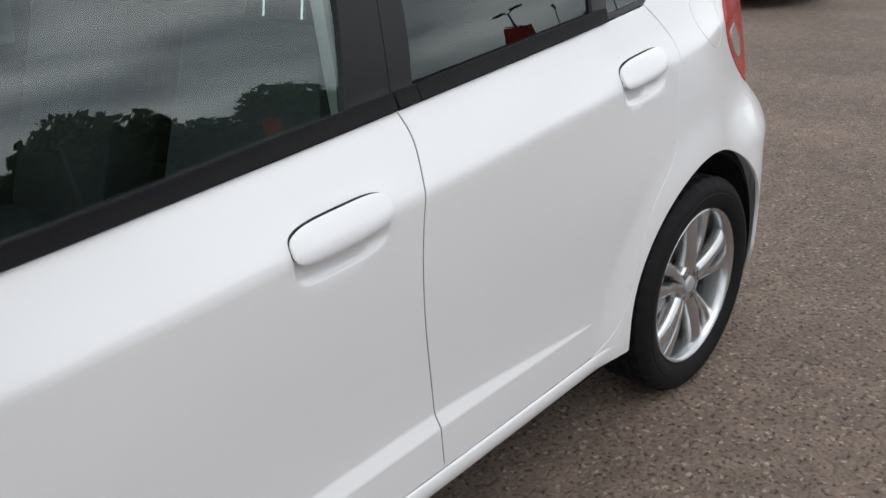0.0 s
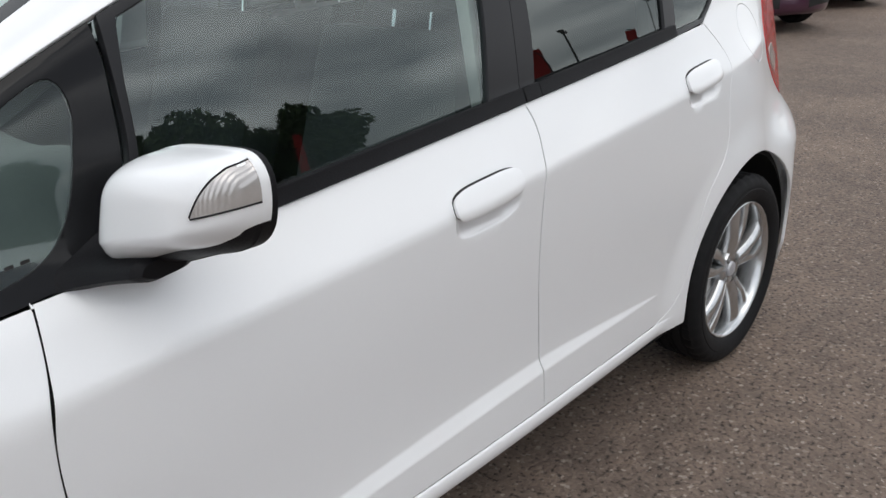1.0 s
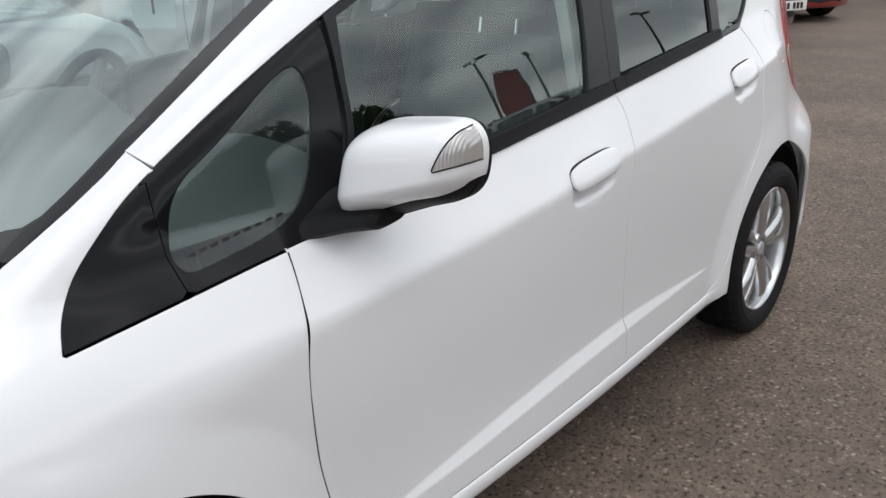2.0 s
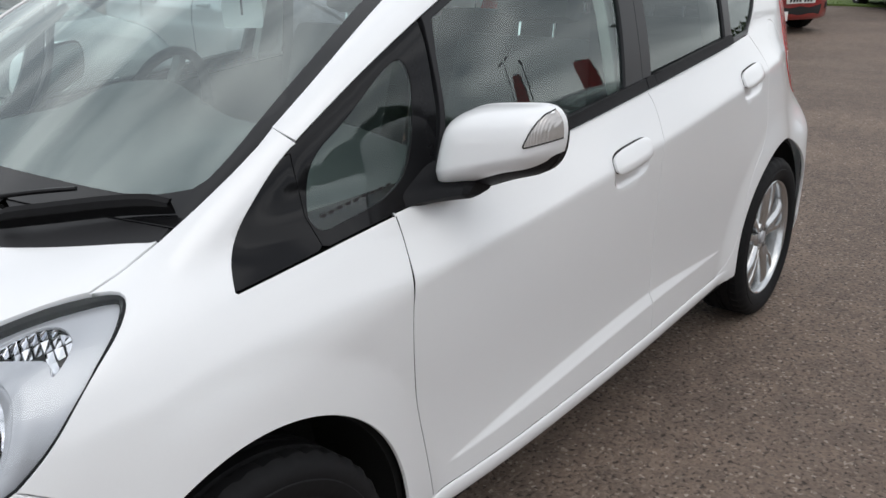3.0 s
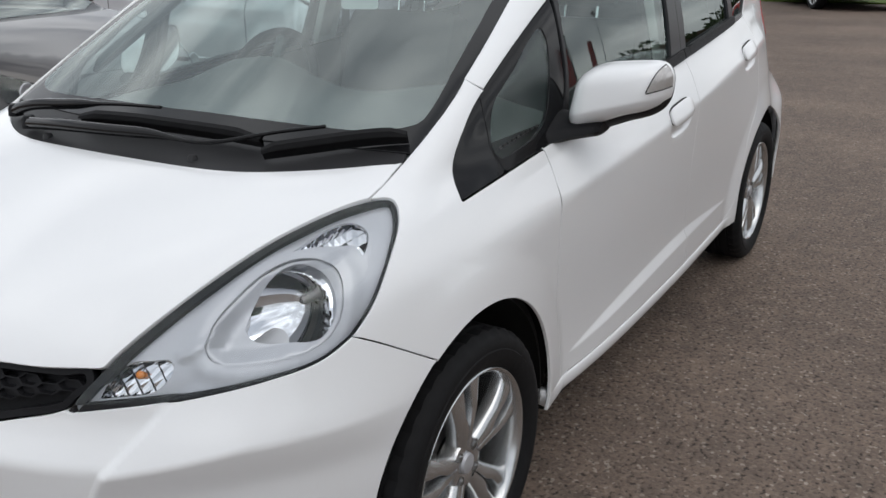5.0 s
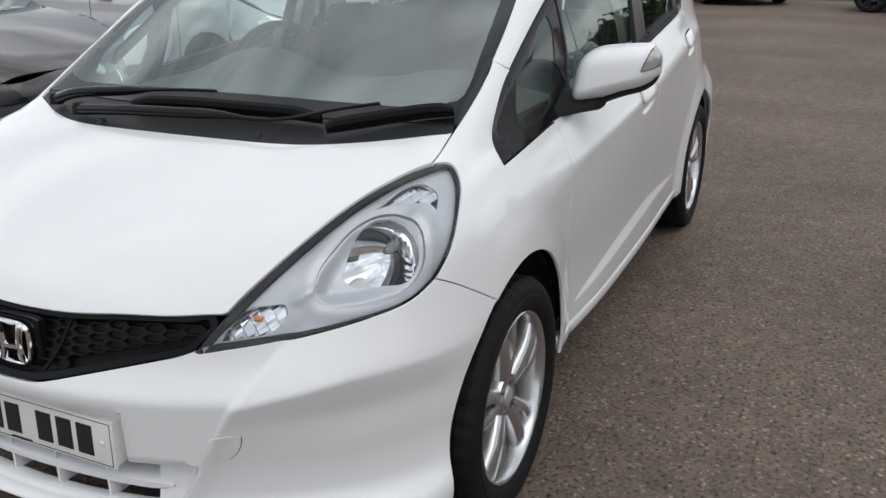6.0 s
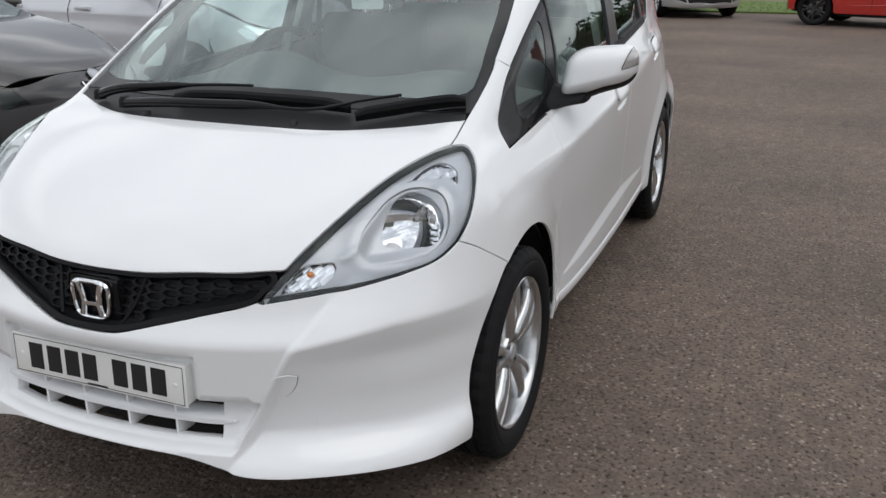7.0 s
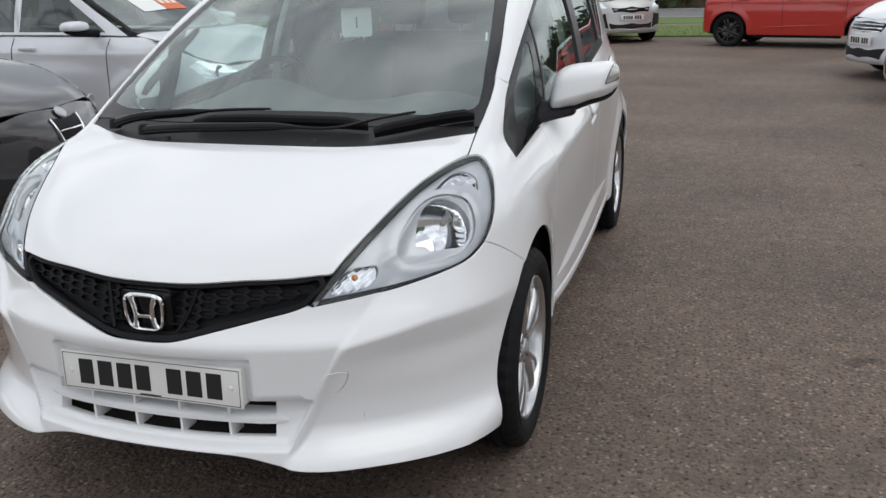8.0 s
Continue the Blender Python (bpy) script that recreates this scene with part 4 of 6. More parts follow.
# grille between bonnet and bumper
def grille():
    edge_up = run(np.concatenate([hood_front[:-1:3], [(0.632, 0.438, 0.690)], [(0.652, 0.416, 0.664)]]))
    half = np.concatenate([GRILLE_LOW[:-1], [(0.662, 0.404, 0.649)], edge_up[::-1]])
    outline = ring(half, (half * [1, -1, 1])[::-1])
    g = panel("grille", outline, FRONT_CH, BLACK_PLASTIC, car, off=-0.040, gap=-0.004, rim=0, cell=0.02, label="black plastic honeycomb grille")
    lip = shrink(outline[:, 1:], 0.011)
    frame_out = np.stack([np.zeros(len(lip)), shrink(outline[:, 1:], 0.001)[:, 0], shrink(outline[:, 1:], 0.001)[:, 1]], 1)
    frame_in = np.stack([np.zeros(len(lip)), lip[:, 0], lip[:, 1]], 1)
    panel("grille_frame", frame_out, FRONT_CH, BLACK_PLASTIC, g, holes=[frame_in], off=-0.010, gap=0, rim=0.03, cell=0.012)
    bm = bmesh.new()
    w, h = 0.050, 0.0185
    field = shrink(outline[:, 1:], 0.022)
    cells = []
    for i in range(-10, 11):
        for j in range(-9, 9):
            c = np.array([[(i * w * 0.78), 0.640 + (j + 0.5 * (i % 2)) * h]])
            if abs(c[0, 0]) < 0.075:
                continue
            if inside(c, field)[0]:
                cells.append(c[0])
    skin = lambda x, y, z: body(x, y, z) + 0.020
    for cy, cz in cells:
        corner = np.array([(cy + w * u, cz + h * v) for u, v in ((-0.52, 0), (-0.26, 0.5), (0.26, 0.5), (0.52, 0), (0.26, -0.5), (-0.26, -0.5))])
        inner = np.array([cy, cz]) + (corner - [cy, cz]) * 0.80
        o, i_ = front_at(*corner, f=skin), front_at(*inner, f=skin)
        ov, iv = [bm.verts.new(p) for p in o], [bm.verts.new(p) for p in i_]
        dv = [bm.verts.new(p - [0.010, 0, 0]) for p in i_]
        for k in range(6):
            bm.faces.new((ov[k], ov[(k + 1) % 6], iv[(k + 1) % 6], iv[k]))
            bm.faces.new((iv[k], iv[(k + 1) % 6], dv[(k + 1) % 6], dv[k]))
        bm.faces.new(dv)
    tagged(part("honeycomb", bm, BLACK_PLASTIC, g, smooth=False), kind="stuff")
    # two slanted ribs that divide the honeycomb
    for k in (1, -1):
        bm = bmesh.new()
        q = front_at((k * 0.088, 0.578), (k * 0.105, 0.610), (k * 0.128, 0.680), f=skin) + [0.002, 0, 0]
        tube(bm, run(q, 0.01), 0.0045, 6)
        part("grille_rib", bm, BLACK_PLASTIC, g)
    # emblem: a chrome rounded frame with two flared uprights
    bx = float(front_at((0.0, 0.622))[0, 0]) - 0.004
    bm = bmesh.new()
    box(bm, (bx - 0.03, -0.075, 0.562), (bx - 0.006, 0.075, 0.678), 0.02)
    part("emblem_base", bm, GLOSS_BLACK, g)
    bm = bmesh.new()
    rim_pts = []
    for a in np.linspace(0, 2 * math.pi, 48, endpoint=False):
        c, s = math.cos(a), math.sin(a)
        wide = 0.052 + 0.006 * s
        rim_pts.append((bx + 0.002 - 0.010 * (0.5 - 0.5 * s) * 0, wide * math.copysign(abs(c)**0.5, c), 0.622 + 0.045 * math.copysign(abs(s)**0.5, s)))
    tube(bm, rim_pts + rim_pts[:1], 0.0052, 8, caps=False)
    for s in (1, -1):
        tube(bm, [(bx + 0.002, s * 0.034, 0.662), (bx + 0.003, s * 0.026, 0.640), (bx + 0.003, s * 0.0225, 0.618), (bx + 0.003, s * 0.024, 0.600), (bx + 0.002, s * 0.029, 0.583)], [0.0085, 0.0072, 0.0070, 0.0075, 0.0085], 8)
    box(bm, (bx, -0.020, 0.609), (bx + 0.008, 0.020, 0.618), 0.002)
    part("emblem", bm, CHROME, g, "chrome emblem in a rounded frame")


grille()


# number plate and intake
def front_details():
    px = float(front_at((0.0, 0.46))[0, 0]) - 0.004
    plate = new("number_plate")
    plate.parent = car
    z0, z1, lean = 0.3985, 0.5035, 0.004

    def slab(x0, x1, y0, y1, a, b, bevel):
        bm = bmesh.new()
        box(bm, (x0, y0, a), (x1, y1, b), bevel)
        for v in bm.verts:
            v.co.x += -lean * (v.co.z - z0) / (z1 - z0)
        return bm
    part("plate_holder", slab(px - 0.03, px + 0.0045, -0.257, 0.257, z0 + 0.003, z1 - 0.003, 0.004), PLATE_WHITE, plate)
    part("plate_panel", slab(px + 0.004, px + 0.0115, -0.260, 0.260, z0, z1, 0.003), PLATE_WHITE, plate, "white number plate with dark bars")
    bm = slab(px + 0.0116, px + 0.0122, -0.254, 0.254, z0 + 0.005, z0 + 0.0065, 0)
    for a, b, c, d in ((-0.254, 0.254, z1 - 0.0065, z1 - 0.005), (-0.254, -0.2525, z0 + 0.005, z1 - 0.005), (0.2525, 0.254, z0 + 0.005, z1 - 0.005)):
        for v in box(bm, (px + 0.0116, a, c), (px + 0.0122, b, d)):
            v.co.x += -lean * (v.co.z - z0) / (z1 - z0)
    part("border_line", bm, INK, plate)
    # seven plain bars where the characters stand
    for k, y in enumerate((-0.185, -0.128, -0.072, -0.018, 0.072, 0.128, 0.184)):
        part("bar", slab(px + 0.0116, px + 0.0124, y - 0.021, y + 0.021, z0 + 0.019, z1 - 0.019, 0), INK, plate)
    part("maker_strip", slab(px + 0.0116, px + 0.0122, -0.03, 0.03, z0 + 0.007, z0 + 0.0105, 0), INK, plate)
    for y in (-0.23, 0.23):
        bm = bmesh.new()
        lathe(bm, [(0.0, 0.004), (0.005, 0.003), (0.0075, 0.0)], 12, "x")
        bmesh.ops.translate(bm, verts=bm.verts, vec=(px + 0.0112 - lean * 0.5, y, 0.451))
        part("screw_cap", bm, PLATE_WHITE, plate)
    # intake: dark mesh behind a white cross vane and four uprights
    bm = bmesh.new()
    strip(bm, [[(0.64 - 0.35 * y * y, y, z) for y in np.linspace(-0.40, 0.40, 17)] for z in (0.27, 0.44)])
    part("intake_backing", bm, UNDER, bumper)
    ix = lambda y, z: float(front_at((y, z))[0, 0])
    bm = bmesh.new()
    rows = []
    for y in np.linspace(-0.352, 0.352, 41):
        x = ix(y, 0.425) - 0.020 if abs(y) > 0.285 else ix(0.285, 0.425) - 0.020 + 0.26 * (0.285**2 - y * y)
        taper = min(1.0, (0.356 - abs(y)) / 0.03)
        zc = 0.355 - 0.002 * (1 - (y / 0.34)**2)
        rows.append([(x - 0.06, y, zc + 0.013), (x - 0.008, y, zc + 0.012 * taper), (x - 0.001, y, zc + 0.007 * taper), (x, y, zc), (x - 0.004, y, zc - 0.009 * taper), (x - 0.012, y, zc - 0.012 * taper), (x - 0.06, y, zc - 0.012)])
    strip(bm, rows)
    part("vane", bm, PAINT, bumper)
    for y in (-0.2, -0.066, 0.066, 0.2):
        bm = bmesh.new()
        x = ix(0.285, 0.425) - 0.026 + 0.26 * (0.285**2 - y * y)
        box(bm, (x - 0.06, y - 0.0035, 0.300), (x, y + 0.0035, 0.412), 0.0015)
        part("upright", bm, PAINT, bumper)
    # towing-eye cover: a rounded flap, a hair proud
    cover = ring(run(front_at((0.4285, 0.438), (0.434, 0.455), (0.443, 0.474), (0.449, 0.481)))[:-1], run(front_at((0.453, 0.4825), (0.492, 0.4835)))[:-1], run(front_at((0.497, 0.480), (0.493, 0.462), (0.479, 0.437), (0.472, 0.428)))[:-1], run(front_at((0.466, 0.425), (0.434, 0.432))))
    panel("cover_seam", cover, FRONT_CH, UNDER, bumper, off=0.0004, gap=-0.0009, rim=0.002, cell=0.005)
    panel("towing_eye_cover", cover, FRONT_CH, PAINT, bumper, off=0.0030, gap=0.0, rim=0.002, cell=0.005)


front_details()


# headlamps
def loop_at(points, n):
    """A closed smooth loop through flat places, at n even steps."""
    p = np.concatenate([points, points[:1]])
    q = run(p, 1.0 / 4000)
    return q[np.linspace(0, len(q) - 2, n).astype(int)]


def edge_distance(q, loop):
    """How far flat places lie from a closed loop."""
    best = np.full(len(q), 9.0)
    loop = loop[::4]
    for a, b in zip(loop, np.roll(loop, -1, 0)):
        ab = b - a
        t = np.clip((q - a) @ ab / max(ab @ ab, 1e-12), 0, 1)
        best = np.minimum(best, np.linalg.norm(q - a - t[:, None] * ab, axis=1))
    return best


def headlamps():
    outline = ring(run(LAMP_TOP), run(LAMP_REAR), run(LAMP_LOW))
    to2, ray, far = LAMP_CH
    depth = 0.020

    def shape(loop2, off):
        o, d = ray(np.asarray(loop2))
        return march(lambda x, y, z: body(x, y, z) - off, o, d, far, 80)
    lamp = new("headlamp")
    lamp.parent = car
    tagged(lamp, label="clear headlamp with a silver reflector bowl")
    flat_out = to2(outline)
    # the dark border is wide below and near the grille, thin along the bonnet's rear
    n_top, n_rear = len(run(LAMP_TOP)), len(run(LAMP_REAR))
    k = np.arange(len(outline))
    wide = np.interp(k, [0, n_top * 0.25, n_top * 0.6, n_top - 1, n_top + n_rear * 0.5, n_top + n_rear * 0.9, len(k)], [0.015, 0.012, 0.006, 0.003, 0.011, 0.014, 0.015])
    inset = shrink(flat_out, wide[:, None])
    panel("lens", outline, LAMP_CH, LENS, lamp, off=0.001, gap=0.002, rim=0, cell=0.02)
    panel("surround", outline, LAMP_CH, LAMP_EDGE, lamp, holes=[shape(inset, 0)], off=-0.008, gap=0.001, rim=0.02, cell=0.012)
    cup2 = loop_at(to2(np.array([(0.507, 0.584, 0.748), (0.479, 0.581, 0.778), (0.435, 0.588, 0.808), (0.374, 0.603, 0.840), (0.319, 0.637, 0.857), (0.299, 0.667, 0.856), (0.294, 0.706, 0.841), (0.313, 0.735, 0.811),
                                 (0.337, 0.745, 0.770), (0.366, 0.739, 0.742), (0.405, 0.719, 0.726), (0.448, 0.684, 0.720), (0.496, 0.630, 0.718), (0.512, 0.597, 0.730)])), 110)
    bowl2 = loop_at(to2(np.array([(0.455, 0.624, 0.772), (0.435, 0.620, 0.792), (0.393, 0.616, 0.823), (0.351, 0.623, 0.846), (0.317, 0.650, 0.853), (0.307, 0.686, 0.842), (0.321, 0.723, 0.818), (0.335, 0.737, 0.787),
                                  (0.353, 0.738, 0.762), (0.378, 0.729, 0.745), (0.416, 0.699, 0.749), (0.454, 0.656, 0.754), (0.458, 0.635, 0.761)])), 110)
    bowl2 = bowl2.mean(0) + (bowl2 - bowl2.mean(0)) * 0.97
    marker2 = loop_at(to2(np.array([(0.318, 0.622, 0.865), (0.278, 0.632, 0.880), (0.233, 0.647, 0.895), (0.200, 0.678, 0.898), (0.199, 0.703, 0.887), (0.226, 0.724, 0.865), (0.248, 0.728, 0.855), (0.240, 0.710, 0.864), (0.253, 0.688, 0.869), (0.280, 0.655, 0.869)])), 90)
    turn2 = loop_at(to2(np.array([(0.634, 0.454, 0.668), (0.612, 0.464, 0.702), (0.582, 0.488, 0.726), (0.560, 0.525, 0.730), (0.546, 0.549, 0.727), (0.551, 0.555, 0.715), (0.567, 0.549, 0.695), (0.581, 0.537, 0.683), (0.612, 0.492, 0.674)])), 96)
    turn_c, bowl_c = turn2.mean(0), bowl2.mean(0)
    foot = turn_c + 0.30 * (bowl_c - turn_c)
    head = turn_c + 0.62 * (bowl_c - turn_c)

    def shell_f(x, y, z):
        """The housing: sunk, with a rib from the indicator towards the bowl and a raised ring round the bowl."""
        q = to2(np.stack([x, y, z], -1).reshape(-1, 3))
        t = np.clip((q - foot) @ (head - foot) / ((head - foot) @ (head - foot)), 0, 1)
        d = np.linalg.norm(q - foot - t[:, None] * (head - foot), axis=1).reshape(np.shape(x))
        r = edge_distance(q, cup2).reshape(np.shape(x))
        return body(x, y, z) + depth - 0.006 * np.exp(-(d / 0.011)**2) - 0.004 * np.exp(-((r - 0.016) / 0.016)**2)

    def cup_f(x, y, z):
        """The smooth dish that leads down to the reflector."""
        q = to2(np.stack([x, y, z], -1).reshape(-1, 3))
        r = edge_distance(q, cup2).reshape(np.shape(x))
        return body(x, y, z) + depth + 0.002 + 0.030 * step(-0.01, 0.040, r)

    def bowl_f(x, y, z):
        """A forward-facing parabola with upright flutes on its outer half."""
        u, v = y - 0.640, z - 0.770
        flute = 0.0035 * 2 * np.abs((u / 0.0115) % 1 - 0.5) * step(0.012, 0.03, u + 0.35 * v)
        return np.maximum(x - 0.285 - (u * u + v * v) / 0.150 - flute, body(x, y, z) + depth + 0.034)
    on = lambda loop: shape(loop, -depth)
    panel("housing", on(shrink(flat_out, 0.004)), LAMP_CH, SILVER_TRIM, lamp, holes=[on(cup2), on(marker2), on(turn2)], f=shell_f, gap=0, rim=0.006, cell=0.0075)
    panel("reflector_cup", on(cup2), LAMP_CH, SILVER_TRIM, lamp, holes=[on(bowl2)], f=cup_f, gap=0, rim=0.02, cell=0.010)
    panel("reflector", on(bowl2), LAMP_CH, REFLECTOR, lamp, f=bowl_f, gap=-0.045, rim=0, cell=0.0038, soft=0.0008)
    # a thin black tube stands in for the shaded groove over the bowl's outer edge
    bm = bmesh.new()
    tube(bm, on(cup2)[34:74] - 0.003 * np.array([0.6, 0.55, 0.58]), [0.0016 * math.sin(math.pi * (k + 1) / 41)**0.5 for k in range(40)], 6)
    part("bezel_gap", bm, BLACK_PLASTIC, lamp)

    def tray(nm, loop, floor, sunk, cells, relief, lean):
        """A shallow faceted reflector: walls down to a floor of small slanted facets."""
        c = loop.mean(0)
        bm = bmesh.new()
        d = ray(loop[:1])[1][0]
        rows = [shape(c + (loop - c) * u, -depth) + sunk * math.sin(u2 * math.pi / 2) * d for u, u2 in ((1.0, 0.0), (0.985, 0.5), (floor, 1.0))]
        vs = [[bm.verts.new(p) for p in r] for r in rows]
        for a, b in zip(vs, vs[1:]):
            for i in range(len(a)):
                bm.faces.new((a[i], a[(i + 1) % len(a)], b[(i + 1) % len(a)], b[i]))
        made = part(nm, bm, REFLECTOR, lamp)
        inner = c + (loop - c) * floor
        way = np.array([math.cos(lean), math.sin(lean)])
        side = np.array([-way[1], way[0]])
        a, b = inner @ way, inner @ side
        na, nb = cells
        sa, sb = (a.max() - a.min()) / na, (b.max() - b.min()) / nb
        bm = bmesh.new()
        for i in range(na):
            for j in range(nb):
                quad = np.array([(a.min() + (i + u) * sa) * way + (b.min() + (j + v) * sb) * side for u, v in ((0, 0), (1, 0), (1, 1), (0, 1))])
                if not inside(quad.mean(0)[None], inner)[0]:
                    continue
                p = shape(quad, -depth) + (sunk + np.array([relief, -relief, -0.4 * relief, relief * (0.6 if (i + j) % 2 else 1.2)])[:, None]) * d
                bm.faces.new([bm.verts.new(x) for x in p])
        part("facets", bm, REFLECTOR, made, smooth=False)
    tray("marker_reflector", marker2, 0.93, 0.014, (10, 4), 0.003, math.atan2(*(marker2[30] - marker2[0])[::-1]))
    tray("indicator_reflector", turn2, 0.95, 0.016, (6, 8), 0.0022, 0.35)
    # bulbs
    d = ray(bowl_c[None])[1][0]
    bm = bmesh.new()
    tube(bm, [(0.281, 0.640, 0.770), (0.300, 0.640, 0.770), (0.314, 0.640, 0.770), (0.320, 0.640, 0.770)], [0.012, 0.0105, 0.0095, 0.005], 14)
    part("bulb", bm, SMOKED, lamp)
    bm = bmesh.new()
    bmesh.ops.create_uvsphere(bm, u_segments=14, v_segments=8, radius=0.0075)
    bmesh.ops.translate(bm, verts=bm.verts, vec=shape(turn_c[None] + [0.006, 0.010], -depth)[0] + 0.010 * d)
    part("amber_bulb", bm, AMBER, lamp, "amber indicator bulb")
    panel("lamp_pan", outline, LAMP_CH, SILVER_TRIM, lamp, off=-0.14, gap=0, rim=0, cell=0.05)
    copy_thing(lamp, Matrix.Diagonal((1, -1, 1, 1)))


headlamps()


# ---- glass, pillars, roof and trim of the white car ----
# quarter window: black surround with a clear pane, and the small sail before it
Q_TOP = run(side_at((-0.248, 1.071), (-0.358, 1.131), (-0.453, 1.180), (-0.588, 1.243)))
Q_REAR = run(side_at((-0.588, 1.243), (-0.592, 1.194), (-0.588, 1.130), (-0.582, 1.064), (-0.561, 1.002), (-0.520, 0.930)))
q_low2 = side_at((-0.520, 0.930), (-0.47, 0.922), (-0.417, 0.915))
PANE_Q = run(side_at((-0.240, 0.956), (-0.253, 1.005), (-0.274, 1.037), (-0.334, 1.076), (-0.423, 1.133), (-0.492, 1.173), (-0.517, 1.178), (-0.530, 1.160), (-0.526, 1.104), (-0.510, 1.050), (-0.490, 1.005), (-0.458, 0.966), (-0.398, 0.941), (-0.285, 0.925), (-0.247, 0.927), (-0.240, 0.956)))[:-1]
split = side_at((-0.236, 0.904), (-0.232, 0.95), (-0.231, 1.0), (-0.232, 1.055))
q_front_a, q_front_b = Q_FRONT[:-4], Q_FRONT[-4:]
quarter_window = panel("quarter_window_surround", ring(Q_TOP, Q_REAR, q_low2, Q_LOW[Q_LOW[:, 0] < -0.24], split, q_front_b), SIDE_CH, GLOSS_BLACK, car, holes=[PANE_Q], off=-0.004, gap=0.0015, rim=0.01, cell=0.02, both=True, soft=0.06)
panel("quarter_window_sail", ring(q_front_a, split[::-1], Q_LOW[Q_LOW[:, 0] > -0.232]), SIDE_CH, GLOSS_BLACK, car, off=-0.004, gap=0.0015, rim=0.01, cell=0.02, both=True, soft=0.06)
panel("quarter_pane", PANE_Q, SIDE_CH, QUARTER_GLASS, car, off=-0.006, gap=-0.002, rim=0.004, cell=0.03, both=True, soft=0.06)
# faint etched marks along the pane's foot
bm = bmesh.new()
for k in range(9):
    a = side_at((-0.262 - 0.02 * k, 0.940 + 0.0026 * k), (-0.274 - 0.02 * k, 0.9416 + 0.0026 * k), (-0.274 - 0.02 * k, 0.9466 + 0.0026 * k), (-0.262 - 0.02 * k, 0.945 + 0.0026 * k))
    bm.faces.new([bm.verts.new(p - [0, 0.0045, 0]) for p in a])
part("etched_marks", bm, INK, quarter_window[0], "row of small dark etched marks")

# side windows: (front edge, rear edge) lines, roof rail above
RAIL = [(-0.600, 1.250), (-0.72, 1.300), (-0.90, 1.362), (-1.15, 1.408), (-1.45, 1.428), (-1.80, 1.425), (-2.15, 1.400), (-2.40, 1.360), (-2.62, 1.300)]
rail = spline(*[(x, z) for x, z in RAIL[::-1]])


def rail_at(x0, x1, down=0.0, n=14):
    return side_at(*[(x, float(rail(x)) - down) for x in np.linspace(x0, x1, n)])


f_front = run(side_at((-0.526, belt(-0.526) + 0.012), (-0.566, 1.002), (-0.590, 1.064), (-0.597, 1.130), (-0.600, 1.250)))
b_seam = run(side_at((-1.430, belt(-1.430)), (-1.440, 1.10), (-1.452, 1.21), (-1.480, 1.427)))
front_pane = ring(run(side_at((-0.580, 0.985), (-0.604, 1.063), (-0.612, 1.152), (-0.625, 1.245))), run(rail_at(-0.64, -1.36, 0.016)), run(side_at((-1.372, 1.40), (-1.368, 1.214), (-1.349, 1.103), (-1.330, belt(-1.33) + 0.020))), run(belt_line(-1.33, -0.575, 0.020)))
panel("front_window_frame", ring(f_front, run(rail_at(-0.602, -1.478)), b_seam[::-1], run(belt_line(-1.43, -0.526, 0.0))), SIDE_CH, FRAME_BLACK, front_doors[0], holes=[front_pane], off=-0.002, gap=0.0015, rim=0.02, cell=0.02, both=front_doors[1])
rear_pane = ring(run(side_at((-1.484, belt(-1.484) + 0.020), (-1.499, 1.109), (-1.506, 1.204), (-1.535, 1.41))), run(rail_at(-1.54, -2.07, 0.016)), run(side_at((-2.072, 1.38), (-2.054, 1.153), (-2.045, belt(-2.045) + 0.020))), run(belt_line(-2.045, -1.484, 0.020)))
aft_pane = ring(run(side_at((-2.105, belt(-2.105) + 0.012), (-2.115, 1.153), (-2.14, 1.37))), run(rail_at(-2.145, -2.50, 0.016)), run(side_at((-2.50, 1.30), (-2.39, 1.175), (-2.30, 1.105), (-2.26, belt(-2.26) + 0.010))), run(belt_line(-2.26, -2.105, 0.012)))
rear_all = ring(b_seam, run(rail_at(-1.48, -2.55)), run(side_at((-2.555, 1.325), (-2.45, 1.23), (-2.36, 1.135), (-2.266, belt(-2.266)))), run(belt_line(-2.266, -1.43)))
for k in (0,):
    panel("rear_window_frame", rear_all, SIDE_CH, FRAME_BLACK, rear_doors[k], holes=[rear_pane, aft_pane], off=-0.002, gap=0.0015, rim=0.02, cell=0.02, both=rear_doors[1])
    panel("window_pane", front_pane, SIDE_CH, GLASS, front_doors[k], f=glass_skin, off=-0.010, gap=-0.004, rim=0.004, cell=0.05, soft=0.03, both=front_doors[1])
    panel("window_pane", rear_pane, SIDE_CH, PRIVACY, rear_doors[k], f=glass_skin, off=-0.010, gap=-0.004, rim=0.004, cell=0.05, soft=0.03, both=rear_doors[1], label="dark privacy glass")
    panel("window_pane", aft_pane, SIDE_CH, PRIVACY, rear_doors[k], f=glass_skin, off=-0.008, gap=-0.004, rim=0.004, cell=0.05, both=rear_doors[1], label="dark privacy glass")
    # belt mouldings, proud of the glass
    for door, x0, x1 in ((front_doors[k], -0.530, -1.427), (rear_doors[k], -1.433, -1.483), (rear_doors[k], -1.486, -2.085)):
        strip_line = ring(run(belt_line(x0, x1, 0.004), 0.03), run(belt_line(x1, x0, 0.029), 0.03))
        panel("belt_moulding", strip_line, SIDE_CH, BLACK_PLASTIC, door, f=lambda x, y, z: body(x, y, z) - 0.009, gap=0, rim=0.02, cell=0.02, both=front_doors[1] if door is front_doors[0] else rear_doors[1])

